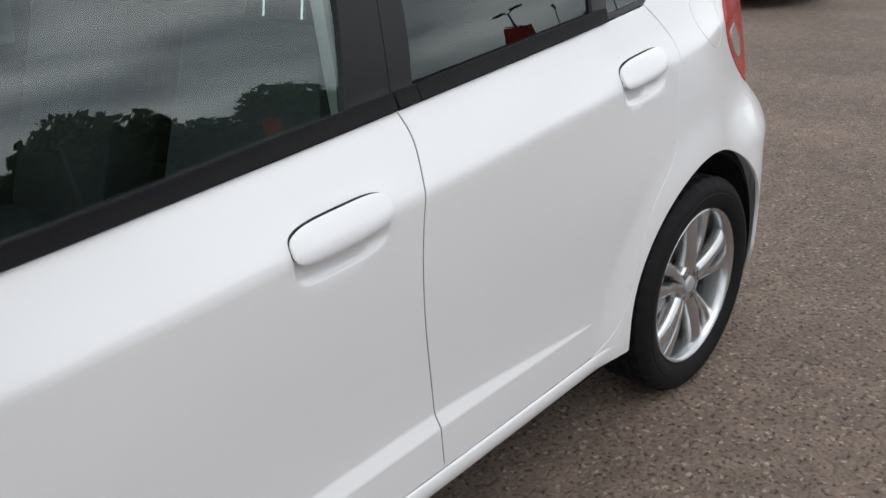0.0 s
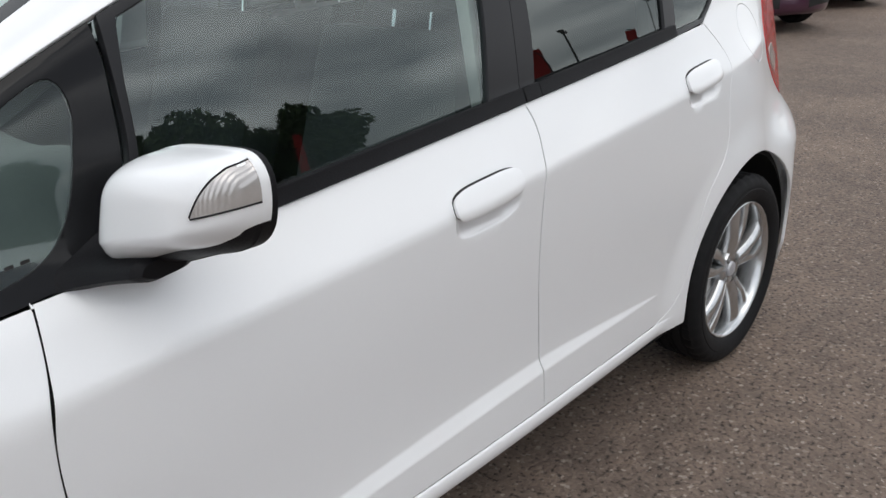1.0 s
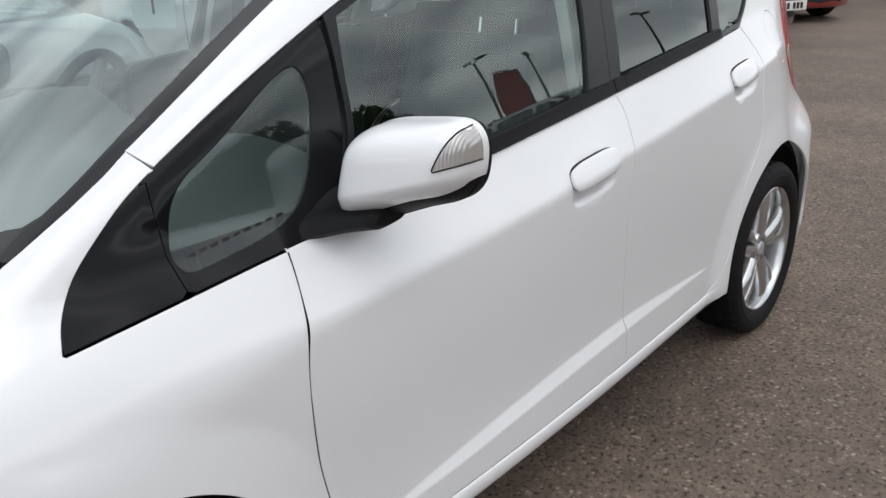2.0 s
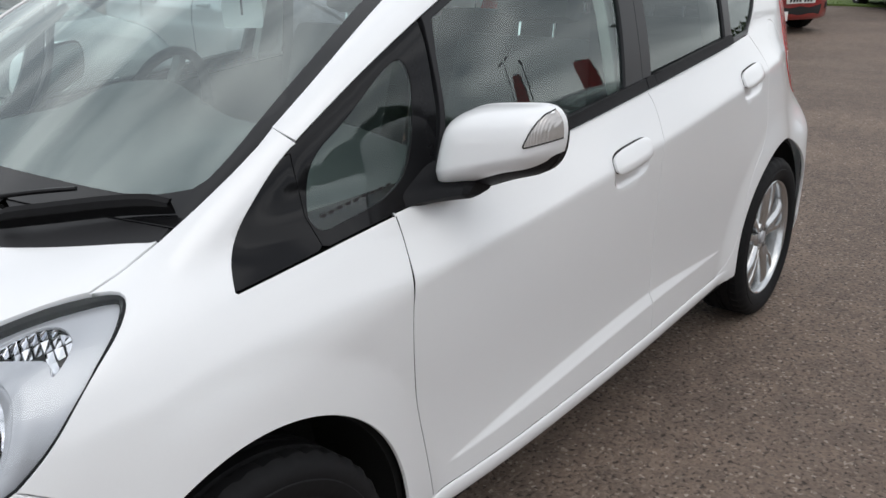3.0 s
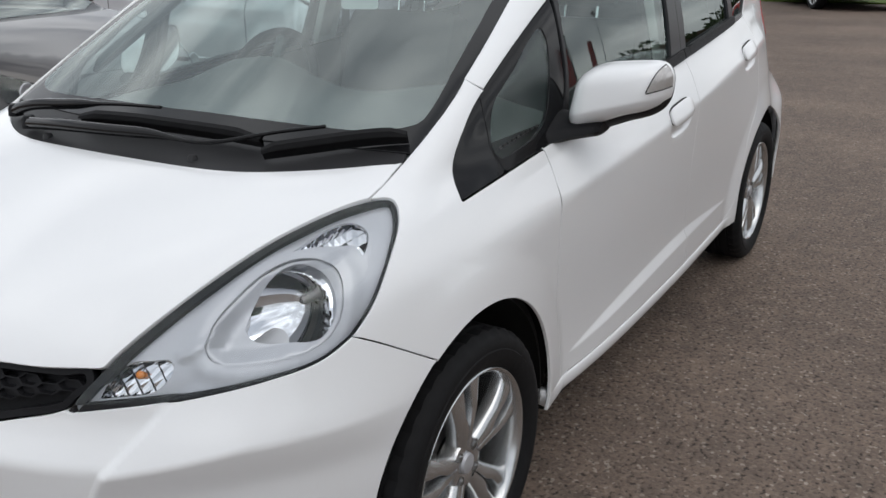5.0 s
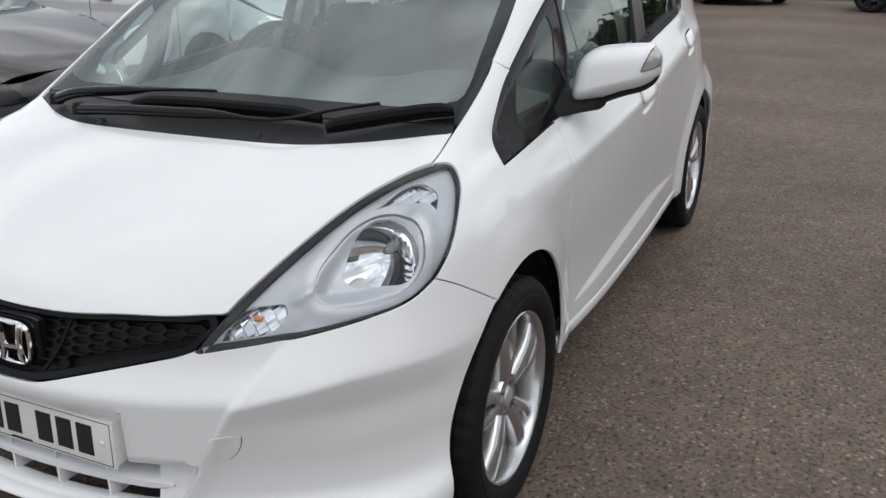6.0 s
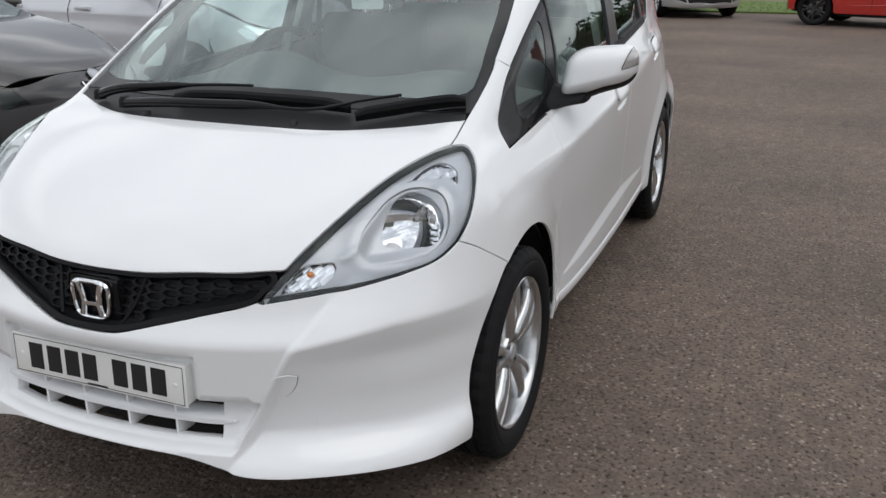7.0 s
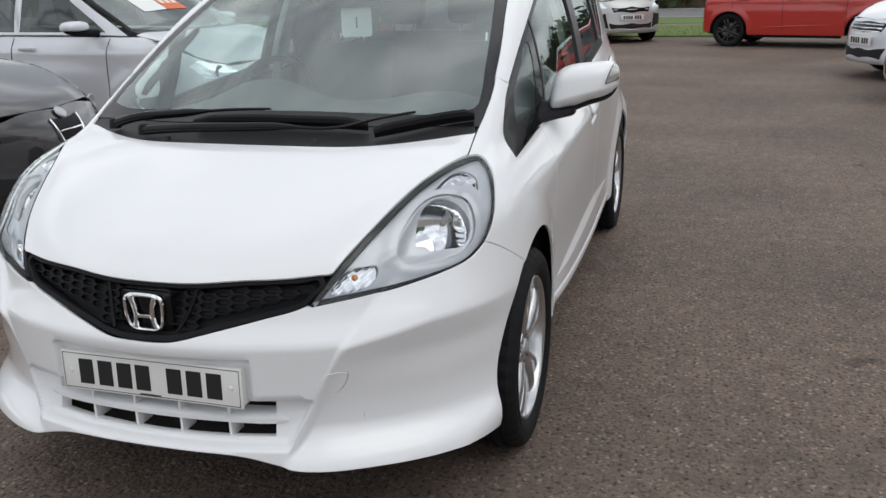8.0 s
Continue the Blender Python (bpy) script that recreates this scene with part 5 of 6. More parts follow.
# A-pillars, roof rails and roof
P_OUT = np.concatenate([side_at((-0.248, 1.074)), side_at((-0.358, 1.134), (-0.453, 1.183), (-0.590, 1.248)), rail_at(-0.65, -2.62, -0.003, 24)])
P_IN = top_at((-0.231, 0.655), (-0.357, 0.643), (-0.45, 0.630), (-0.540, 0.616), (-0.66, 0.600), (-0.80, 0.588), (-1.0, 0.585), (-1.4, 0.585), (-1.9, 0.575), (-2.3, 0.560), (-2.66, 0.54))
panel("a_pillar", ring(run(P_OUT), run(P_IN)[::-1]), PILLAR_CH, PAINT, car, gap=0.001, rim=0.02, cell=0.02, both=True)
panel("roof", mirrored(np.concatenate([run(top_at((-0.80, 0.0), (-0.79, 0.3), (-0.77, 0.5), (-0.76, 0.588))), run(top_at((-0.80, 0.587), (-1.0, 0.584), (-1.4, 0.584), (-1.9, 0.574), (-2.3, 0.559), (-2.66, 0.54)))[3:], run(top_at((-2.66, 0.54), (-2.72, 0.3), (-2.74, 0.0)))[1:]])), TOP_CH, PAINT, car, cell=0.06, gap=0.002)

# windscreen with its black border
ws_side = run(top_at((-0.020, 0.660), (-0.10, 0.660), (-0.19, 0.657), (-0.231, 0.652), (-0.357, 0.640), (-0.45, 0.627), (-0.540, 0.613), (-0.66, 0.597), (-0.765, 0.586)))
ws_out = mirrored(np.concatenate([run(top_at((-0.797, 0.0), (-0.787, 0.3), (-0.768, 0.5), (-0.765, 0.586)))[:-1], ws_side[::-1], run(top_at((-0.020, 0.655), (0.02, 0.50), (0.060, 0.30), (0.070, 0.0)))]))
ws_in = mirrored(np.concatenate([run(top_at((-0.760, 0.0), (-0.752, 0.3), (-0.735, 0.49)))[:-1], run(top_at((-0.735, 0.535), (-0.66, 0.552), (-0.54, 0.572), (-0.45, 0.587), (-0.357, 0.601), (-0.22, 0.620), (-0.145, 0.630), (-0.108, 0.631)))[1:], run(top_at((-0.085, 0.622), (-0.052, 0.572), (-0.018, 0.455), (0.006, 0.28), (0.021, 0.0)))]))
panel("windscreen_border", ws_out, TOP_CH, SCREEN_EDGE, car, holes=[ws_in], off=-0.004, gap=0.001, rim=0.006, cell=0.03)
panel("windscreen", ws_in, TOP_CH, WINDSCREEN, car, off=-0.004, gap=-0.001, rim=0.004, cell=0.05)
# scuttle
scuttle = mirrored(np.concatenate([run(top_at((0.207, 0.0), (0.200, 0.20), (0.172, 0.37), (0.105, 0.51), (0.045, 0.605), (0.010, 0.653))), run(top_at((-0.02, 0.656), (0.02, 0.50), (0.060, 0.30), (0.070, 0.0)))[1:]]))
scuttle_part = panel("scuttle", scuttle, TOP_CH, SCUTTLE, car, off=-0.006, gap=0.001, rim=0.02, cell=0.02)
bm = bmesh.new()
strip(bm, [[(x - 0.25 * y * y, y, z) for y in np.linspace(-0.62, 0.62, 15)] for x, z in ((0.20, 0.90), (-0.08, 0.955))])
part("scuttle_tray", bm, UNDER, car)
for x, y in ((0.160, 0.216), (0.165, -0.271)):
    bm = bmesh.new()
    lathe(bm, [(0.0, 0.018), (0.008, 0.018), (0.011, 0.014), (0.013, 0.0)], 14, "z")
    bmesh.ops.translate(bm, verts=bm.verts, vec=top_at((x, y))[0] - [0, 0, 0.014])
    part("washer_jet", bm, SCUTTLE, scuttle_part)


# wipers
def wiper(blade, arm, name="wiper"):
    w = new(name)
    w.parent = car
    b = top_at(*blade) + [0, 0, 0.022]
    bm = bmesh.new()
    rows = []
    p = run(b, 0.03)
    for k, q in enumerate(p):
        u = k / (len(p) - 1)
        h, t = 0.020 * min(1, 6 * u + 0.35, 6 * (1 - u) + 0.35), 0.010
        d = p[min(k + 1, len(p) - 1)] - p[max(k - 1, 0)]
        d /= np.linalg.norm(d)
        up = np.array([0.45, 0.1, 0.88])
        sd = np.cross(d, up)
        sd /= np.linalg.norm(sd)
        rows.append([q - sd * 0.0015 - up * 0.020, q - sd * 0.004, q - sd * t + up * h * 0.35, q - sd * t * 0.5 + up * h * 0.9, q + sd * t * 0.5 + up * h, q + sd * t + up * h * 0.35, q + sd * 0.004, q + sd * 0.0015 - up * 0.020, q - sd * 0.0015 - up * 0.020])
    strip(bm, rows)
    part("blade", bm, RUBBER, w)
    a = top_at(*arm)
    lift = np.interp(np.linspace(0, 1, len(a)), [0, 0.15, 0.55, 1], [0.018, 0.034, 0.040, 0.042])
    a[:, 2] += lift
    a = run(a, 0.03)
    n = len(a)
    bm = bmesh.new()
    tube(bm, a, [float(np.interp(k / (n - 1), [0, 0.05, 0.5, 0.62, 1], [0.016, 0.015, 0.013, 0.005, 0.004])) for k in range(n)], 10)
    part("arm", bm, GLOSS_BLACK, w)
    bm = bmesh.new()
    lathe(bm, [(0.0, 0.03), (0.012, 0.03), (0.017, 0.022), (0.019, 0.0)], 16, "z")
    bmesh.ops.translate(bm, verts=bm.verts, vec=a[0] - [0, 0, 0.012])
    part("pivot_cap", bm, BLACK_PLASTIC, w)


wiper([(-0.028, 0.640), (0.012, 0.560), (0.070, 0.467), (0.126, 0.385)], [(0.150, -0.36), (0.176, -0.163), (0.173, 0.0), (0.168, 0.14), (0.160, 0.28), (0.100, 0.362), (0.033, 0.480)])
wiper([(0.090, 0.352), (0.095, 0.26), (0.103, 0.13), (0.106, 0.0), (0.113, -0.207)], [(0.088, -0.51), (0.097, -0.44), (0.093, -0.31), (0.083, -0.10), (0.079, 0.04)])


# door mirrors
def mirror_unit():
    unit = new("door_mirror")
    unit.parent = car
    mid = np.array([0.895, 1.030])
    knots = np.array([(0.768, 0.952), (0.771, 0.985), (0.779, 1.030), (0.795, 1.072), (0.826, 1.093), (0.902, 1.106), (0.963, 1.110), (1.002, 1.104), (1.018, 1.084), (1.021, 1.056), (1.013, 1.024), (0.992, 1.004), (0.934, 0.986), (0.858, 0.962), (0.798, 0.945), (0.775, 0.943)])
    knots = np.stack([0.762 + (knots[:, 0] - 0.768) * 0.918, knots[:, 1] - 0.003 - 0.007 * np.clip((1.06 - knots[:, 1]) / 0.1, 0, 1)], 1)
    edge = run(np.concatenate([knots, knots[:1]]), 0.002)[:-1]
    edge = edge[np.linspace(0, len(edge) - 1, 96).astype(int)]

    def depth_at(q, s, deep=0.088):
        """Forward depth of the shell: full in the middle, round at the rim, folded below a line."""
        y, z = q[:, 0], q[:, 1]
        under = np.maximum(0.962 + 0.255 * (y - 0.766) + 0.014 - z, 0)
        d = deep * (1 - s**4.5)**0.5 * (1 - 0.10 * ((y - 0.895) / 0.12)) - 0.55 * under - 0.10 * (z - 1.03)
        return d * np.minimum(1, (1 - s) * 30 + 0.02)

    def place(q, x):
        return np.stack([-0.603 + x - 0.14 * (q[:, 0] - 0.895), q[:, 0], q[:, 1]], 1)

    def cowl(outline, deep, back):
        c = outline.mean(0)
        rows = []
        for u in list(np.sin(np.linspace(0.02, 1, 22) * math.pi / 2)):
            q = c + (outline - c) * u
            rows.append(place(q, depth_at(q, np.full(len(q), min(u, 1.0)), deep)))
        rows.append(place(outline, np.full(len(outline), -back)))
        bm = bmesh.new()
        vs = [[bm.verts.new(p) for p in r] for r in rows]
        bm.faces.new(vs[0])
        for a, b in zip(vs, vs[1:]):
            for k in range(len(a)):
                bm.faces.new((a[k], b[k], b[(k + 1) % len(a)], a[(k + 1) % len(a)]))
        bmesh.ops.recalc_face_normals(bm, faces=bm.faces)
        return bm
    part("shell", cowl(edge, 0.088, 0.012), PAINT, unit)
    low = edge - np.stack([0.000 * edge[:, 0], 0.013 * np.clip((1.06 - edge[:, 1]) / 0.08, 0, 1)], 1)
    low = low.mean(0) + (low - low.mean(0)) * 0.985
    part("lower_trim", cowl(low, 0.072, 0.022), BLACK_PLASTIC, unit)
    bm = bmesh.new()
    glass = low.mean(0) + (low - low.mean(0)) * 0.94
    bm.faces.new([bm.verts.new(p) for p in place(glass, np.full(len(glass), -0.0235))])
    part("mirror_glass", bm, CHROME, unit)
    # indicator lens: a wedge on the outer end
    tip = np.array([0.956, 1.040])
    a, b = (int(np.argmin(((edge - e)**2).sum(1))) for e in ((0.980, 1.101), (0.993, 1.054)))
    outer = edge[a:b + 1]
    c = edge.mean(0)
    rows = []
    for u in np.sin(np.linspace(0.03, 0.985, 16) * math.pi / 2):
        q = tip + (outer - tip) * u
        ratio = []
        for p in q:
            w = (edge - c) / np.linalg.norm(edge - c, axis=1, keepdims=True)
            near_k = int(np.argmax(w @ ((p - c) / np.linalg.norm(p - c))))
            ratio.append(min(np.linalg.norm(p - c) / np.linalg.norm(edge[near_k] - c), 0.999))
        rows.append(place(q, depth_at(q, np.array(ratio)) + 0.0022))
    bm = bmesh.new()
    strip(bm, rows)
    part("indicator", bm, CLEAR_PLASTIC, unit, "ribbed clear indicator lens")
    bm = bmesh.new()
    border = [r[0] for r in rows[::-1]] + [r[-1] for r in rows]
    tube(bm, border, 0.0013, 5, caps=False)
    part("indicator_seal", bm, BLACK_PLASTIC, unit)
    # foot: a sail on the window's corner that turns into an arm under the shell
    bm = bmesh.new()
    base = np.array([(-0.425, 0.742, 0.908), (-0.450, 0.742, 0.938), (-0.490, 0.742, 0.960), (-0.550, 0.742, 0.985), (-0.580, 0.742, 0.975), (-0.575, 0.742, 0.930), (-0.520, 0.745, 0.905), (-0.46, 0.745, 0.904)])
    tip_s = np.array([(-0.505, 0.846, 0.944), (-0.512, 0.846, 0.958), (-0.535, 0.846, 0.966), (-0.575, 0.846, 0.968), (-0.600, 0.846, 0.960), (-0.600, 0.846, 0.945), (-0.570, 0.846, 0.934), (-0.530, 0.846, 0.932)])
    base, tip_s = (run(np.concatenate([q, q[:1]]), 0.001)[:-1] for q in (base, tip_s))
    base, tip_s = (q[np.linspace(0, len(q) - 1, 32).astype(int)] for q in (base, tip_s))
    secs = []
    for t in np.linspace(0, 1, 10):
        e = t**0.62
        q = base + (tip_s - base) * np.array([e, t, e])
        secs.append(np.concatenate([q, q[:1]]))
    strip(bm, secs)
    q = tip_s.mean(0) + (tip_s - tip_s.mean(0)) * 0.7 + [0, 0.010, 0]
    strip(bm, [secs[-1], np.concatenate([q, q[:1]])])
    bm.faces.new([bm.verts.new(p) for p in q])
    bmesh.ops.recalc_face_normals(bm, faces=bm.faces)
    part("foot", bm, BLACK_PLASTIC, unit)
    return unit


# the far mirror is folded back against its window
far_mirror = copy_thing(mirror_unit(), Matrix.Diagonal((1, -1, 1, 1)))
for piece in far_mirror.children:
    if not piece.name.startswith("foot"):
        piece.matrix_basis = Matrix.Translation((-0.60, 0.80, 0)) @ Matrix.Rotation(radians(62), 4, "Z") @ Matrix.Translation((0.60, -0.80, 0)) @ piece.matrix_basis


# ---- wheels ----
def wheel_meshes():
    """Tyre, rim, hub cap, nut, disc about the wheel's centre; +y is outside."""
    out = {}
    n = 120
    bm = bmesh.new()
    prof = [(0.216, 0.066), (0.222, 0.080), (0.232, 0.089), (0.250, 0.0945), (0.262, 0.0955), (0.264, 0.0935), (0.270, 0.0945), (0.285, 0.091), (0.296, 0.083), (0.3015, 0.074)]
    tread = [0.070, 0.048, 0.046, 0.040, 0.038, 0.014, 0.012, 0.005, 0.003]
    full = prof + [(0.3045 if k % 4 in (0, 1) else 0.2975, y) for k, y in enumerate(tread)]
    full = full + [(r, -y) for r, y in full[::-1]]
    rows = []
    for k in range(n):
        a = 2 * math.pi * k / n
        row = []
        for r, y in full:
            cut = 0.0055 if (k % 3 == 0 and abs(y) > 0.045 and r > 0.29) else 0.0
            row.append(((r - cut) * math.cos(a), y, (r - cut) * math.sin(a)))
        rows.append(row)
    strip(bm, rows + rows[:1])
    bmesh.ops.remove_doubles(bm, verts=bm.verts, dist=1e-5)
    out["tyre"] = (bm, RUBBER)
    bm = bmesh.new()
    lathe(bm, [(0.2205, 0.074), (0.2205, 0.081), (0.218, 0.0835), (0.214, 0.082), (0.2085, 0.074), (0.205, 0.055), (0.200, 0.0), (0.192, -0.06), (0.20, -0.085)], 96)
    out["barrel"] = (bm, ALLOY)
    # five broad twin spokes on a dished hub, each split by a slot
    bm = bmesh.new()
    for k in range(5):
        turn = Matrix.Rotation(radians(72 * k), 4, "Y")
        for s in (-1, 1):
            secs = []
            for u in np.linspace(0, 1, 15):
                r = 0.046 + u * 0.163
                slot = 0.0105 * float(step(0.30, 0.55, u)) + 0.003 * u
                outer = 0.0270 + 0.0400 * u**1.25 + 0.010 * float(step(0.80, 1.0, u))
                y = 0.056 + 0.020 * math.sin(math.pi * min(u * 0.60 + 0.10, 1)) - 0.003 * u
                ridge = slot + 0.34 * (outer - slot)
                dip = 0.004 * float(step(0.25, 0.6, u))
                secs.append([turn @ Vector(p) for p in ((s * outer, y - 0.040, r), (s * outer, y - 0.016, r), (s * (outer - 0.004), y - 0.010, r), (s * (ridge + 0.55 * (outer - ridge)), y - 0.0045, r), (s * (ridge + 0.003), y, r),
                                                        (s * (ridge - 0.003), y, r), (s * (slot + 0.002), y - dip, r), (s * slot, y - dip - 0.006, r), (s * slot, y - 0.040, r))])
            strip(bm, secs)
    lathe(bm, [(0.0, 0.058), (0.030, 0.058), (0.034, 0.060), (0.048, 0.0605), (0.056, 0.058), (0.061, 0.048), (0.063, 0.02)], 48)
    out["spokes"] = (bm, ALLOY)
    bm = bmesh.new()
    lathe(bm, [(0.0, 0.066), (0.017, 0.0655), (0.022, 0.064), (0.024, 0.058)], 32)
    out["hub_cap"] = (bm, SILVER_TRIM)
    for k in range(4):
        bm = bmesh.new()
        a = radians(45 + 90 * k)
        lathe(bm, [(0.0, 0.064), (0.006, 0.064), (0.0085, 0.062), (0.0088, 0.050)], 6)
        lathe(bm, [(0.0140, 0.0612), (0.0130, 0.0616), (0.0120, 0.0612), (0.0112, 0.0608)], 16)
        bmesh.ops.translate(bm, verts=bm.verts, vec=(0.044 * math.cos(a), 0, 0.044 * math.sin(a)))
        out["wheel_nut" + " " * k] = (bm, STEEL)
    bm = bmesh.new()
    lathe(bm, [(0.06, 0.012), (0.128, 0.012), (0.130, 0.008), (0.130, -0.010), (0.06, -0.012)], 48)
    out["brake_disc"] = (bm, DISC)
    bm = bmesh.new()
    box(bm, (0.075, -0.045, -0.055), (0.145, 0.035, 0.06), 0.012)
    out["caliper"] = (bm, STEEL)
    bm = bmesh.new()
    lathe(bm, [(0.0, -0.03), (0.195, -0.04)], 32)
    out["dust_shield"] = (bm, UNDER)
    return out


def add_wheels(parent, centres, meshes):
    """centres: (x, y, z, side, spin, scale)."""
    data = {}
    for nm, (bm, mat) in meshes.items():
        me = bpy.data.meshes.new(nm.strip())
        bm.normal_update()
        for f in bm.faces:
            f.smooth = True
        bm.to_mesh(me)
        bm.free()
        me.set_sharp_from_angle(angle=radians(35))
        me.materials.append(mat)
        data[nm] = me
    for x, y, z, side, spin, scale in centres:
        w = new("wheel")
        w.parent = parent
        w.matrix_basis = pose(x, y, z, 0, 0, 0 if side > 0 else 180) @ pose(0, 0, 0, 0, spin, 0) @ Matrix.Scale(scale, 4)
        for nm, me in data.items():
            o = new(nm.strip(), me)
            o.parent = w
            if nm in ("caliper", "dust_shield"):
                o.matrix_basis = pose(0, 0, 0, 0, -spin, 0)
    return data


wheel_data = add_wheels(car, [(0, 0.738, 0.3035, 1, 4, 1), (-2.5, 0.730, 0.3035, 1, -6, 1), (0, -0.738, 0.3035, -1, 20, 1), (-2.5, -0.730, 0.3035, -1, 50, 1)], wheel_meshes())


# ---- inside the white car ----
def interior():
    bm = bmesh.new()
    rows = []
    for x in np.linspace(0.03, -0.82, 24):
        row = []
        for y in np.linspace(-0.66, 0.66, 41):
            wall = float(body(np.array(x), np.array(0.3), np.array(1.0)))
            z = 0.925 + 0.03 * math.sin(min(max((-0.05 - x) / 0.7, 0), 1) * math.pi * 0.8)
            z += 0.085 * math.exp(-((y + 0.36) / 0.17)**2) * float(step(-0.38, -0.62, x))
            z += 0.045 * math.exp(-((y - 0.33) / 0.19)**2) * float(step(-0.30, -0.50, x)) * float(step(-0.84, -0.70, x))
            z -= 0.20 * float(step(-0.74, -0.82, x)) + 0.02 * (abs(y) / 0.66)**4
            row.append((x, y * (0.93 + 0.09 * float(step(0.0, -0.5, x))), z))
        rows.append(row)
    strip(bm, rows)
    strip(bm, [[(-0.82 - 0.02 * k, y, 0.76 - 0.16 * k) for y in (-0.66, -0.2, 0.2, 0.66)] for k in range(3)])
    part("dashboard", bm, DASH, car)
    wheel = new("steering_wheel")
    wheel.parent = car
    wheel.matrix_basis = pose(-0.735, -0.385, 0.935, 0, 64, 0)
    bm = bmesh.new()
    tube(bm, [(0.178 * math.cos(a), 0.178 * math.sin(a), 0) for a in np.linspace(0, 2 * math.pi, 49)], 0.0155, 10, caps=False)
    part("wheel_rim", bm, BLACK_PLASTIC, wheel)
    bm = bmesh.new()
    box(bm, (-0.07, -0.075, -0.03), (0.07, 0.075, 0.02), 0.02)
    for a in (0, 180, 90):
        box(bm, (0.05, -0.018, -0.012), (0.172, 0.018, 0.008), 0.004, Matrix.Rotation(radians(a + 90), 4, "Z"))
    part("hub", bm, DASH, wheel)
    # seats
    def seat(x, y, wide):
        s = new("seat")
        s.parent = car
        bm = bmesh.new()
        box(bm, (x - 0.10, y - wide, 0.42), (x + 0.42, y + wide, 0.60), 0.05)
        part("cushion", bm, FABRIC, s)
        bm = bmesh.new()
        box(bm, (-0.07, -wide, 0), (0.07, wide, 0.60), 0.05, pose(x - 0.12, y, 0.54, 0, -18, 0))
        part("backrest", bm, FABRIC, s)
        n = 1 if wide < 0.4 else 3
        for k in range(n):
            yy = y + (k - (n - 1) / 2) * 0.40
            bm = bmesh.new()
            box(bm, (-0.055, -0.13, 0.075), (0.055, 0.13, 0.245), 0.045, pose(x - 0.30, yy, 1.08, 0, -12, 0))
            part("headrest", bm, FABRIC, s)
            for o in (-0.06, 0.06):
                bm = bmesh.new()
                tube(bm, [(x - 0.305, yy + o, 1.06), (x - 0.325, yy + o, 1.18)], 0.006, 8)
                part("headrest_post", bm, CHROME, s)
    seat(-1.22, 0.36, 0.25)
    seat(-1.22, -0.36, 0.25)
    seat(-2.05, 0.0, 0.60)
    bm = bmesh.new()
    strip(bm, [[(x, y, 0.36) for y in (-0.72, 0, 0.72)] for x in (-0.45, -2.6)])
    part("floor_mat", bm, FABRIC, car)
    # roof lining and pillar trims
    panel("roof_lining", mirrored(top_at((-0.84, 0.0), (-0.84, 0.5), (-1.4, 0.53), (-2.2, 0.52), (-2.55, 0.45), (-2.6, 0.0))), TOP_CH, PALE_TRIM, car, off=-0.035, rim=0, cell=0.15)
    for x0, x1 in ((-1.375, -1.475), (-2.06, -2.12)):
        tr = ring(side_at((x0 + 0.02, 1.0 - 0.086 * (x0 + 1.3)), (x0, 1.20), (x0 - 0.015, 1.40)), side_at((x1 - 0.015, 1.40), (x1, 1.20), (x1 + 0.01, 1.0 - 0.086 * (x1 + 1.3))))
        panel("pillar_trim", tr, SIDE_CH, PALE_TRIM, car, off=-0.045, rim=0.03, gap=0, cell=0.06, both=True)
    tr = ring(run(side_at((-0.27, 1.06), (-0.45, 1.16), (-0.62, 1.235))), run(side_at((-0.60, 1.20), (-0.44, 1.11), (-0.27, 1.02))))
    panel("pillar_trim", tr, SIDE_CH, DASH, car, off=-0.05, rim=0.02, gap=0, cell=0.05, both=True)
    panel("door_card", ring(belt_line(-0.50, -2.2, -0.015), side_at((-2.1, 0.6), (-2.0, 0.40), (-0.55, 0.40))), SIDE_CH, DASH, car, off=-0.07, rim=0, cell=0.10, both=True)
    # seat belts
    for y in (0.60, -0.60):
        bm = bmesh.new()
        strip(bm, [[(-1.42, y, 1.28), (-1.47, y, 1.28)], [(-1.40, y * 1.02, 1.0), (-1.45, y * 1.02, 1.0)], [(-1.36, y * 1.04, 0.6), (-1.41, y * 1.04, 0.6)]])
        part("seat_belt", bm, FABRIC, car)
    # inside mirror with a hanging card
    mir = new("inside_mirror")
    mir.parent = car
    bm = bmesh.new()
    box(bm, (-0.02, -0.12, -0.032), (0.02, 0.12, 0.032), 0.014, pose(-0.70, 0.0, 1.325, 0, 12, 0))
    tube(bm, [(-0.70, 0, 1.335), (-0.66, 0, 1.36)], 0.01, 8)
    part("mirror_case", bm, BLACK_PLASTIC, mir)


interior()
tag = empty("price_tag", "white numbered card hanging from the inside mirror", "tag")
bm = bmesh.new()
box(bm, (-0.0012, -0.057, -0.165), (0.0012, 0.057, 0.0), 0.0)
bmesh.ops.bevel(bm, geom=[e for e in bm.edges if abs(e.verts[0].co.x - e.verts[1].co.x) > 0.001], offset=0.012, segments=4, profile=0.5, affect="EDGES")
bmesh.ops.transform(bm, matrix=pose(-0.735, -0.005, 1.350, 0, 0, 20), verts=bm.verts)
part("card", bm, CARD, tag)
txt = bpy.data.curves.new("figure", "FONT")
txt.body, txt.size, txt.align_x, txt.align_y = "1", 0.062, "CENTER", "CENTER"
fig = new("figure", txt)
fig.parent = tag
fig.matrix_basis = pose(-0.735, -0.005, 1.350, 0, 0, 20) @ pose(0.0022, 0, -0.115, 90, 0, 90)
txt.materials.append(INK)
bm = bmesh.new()
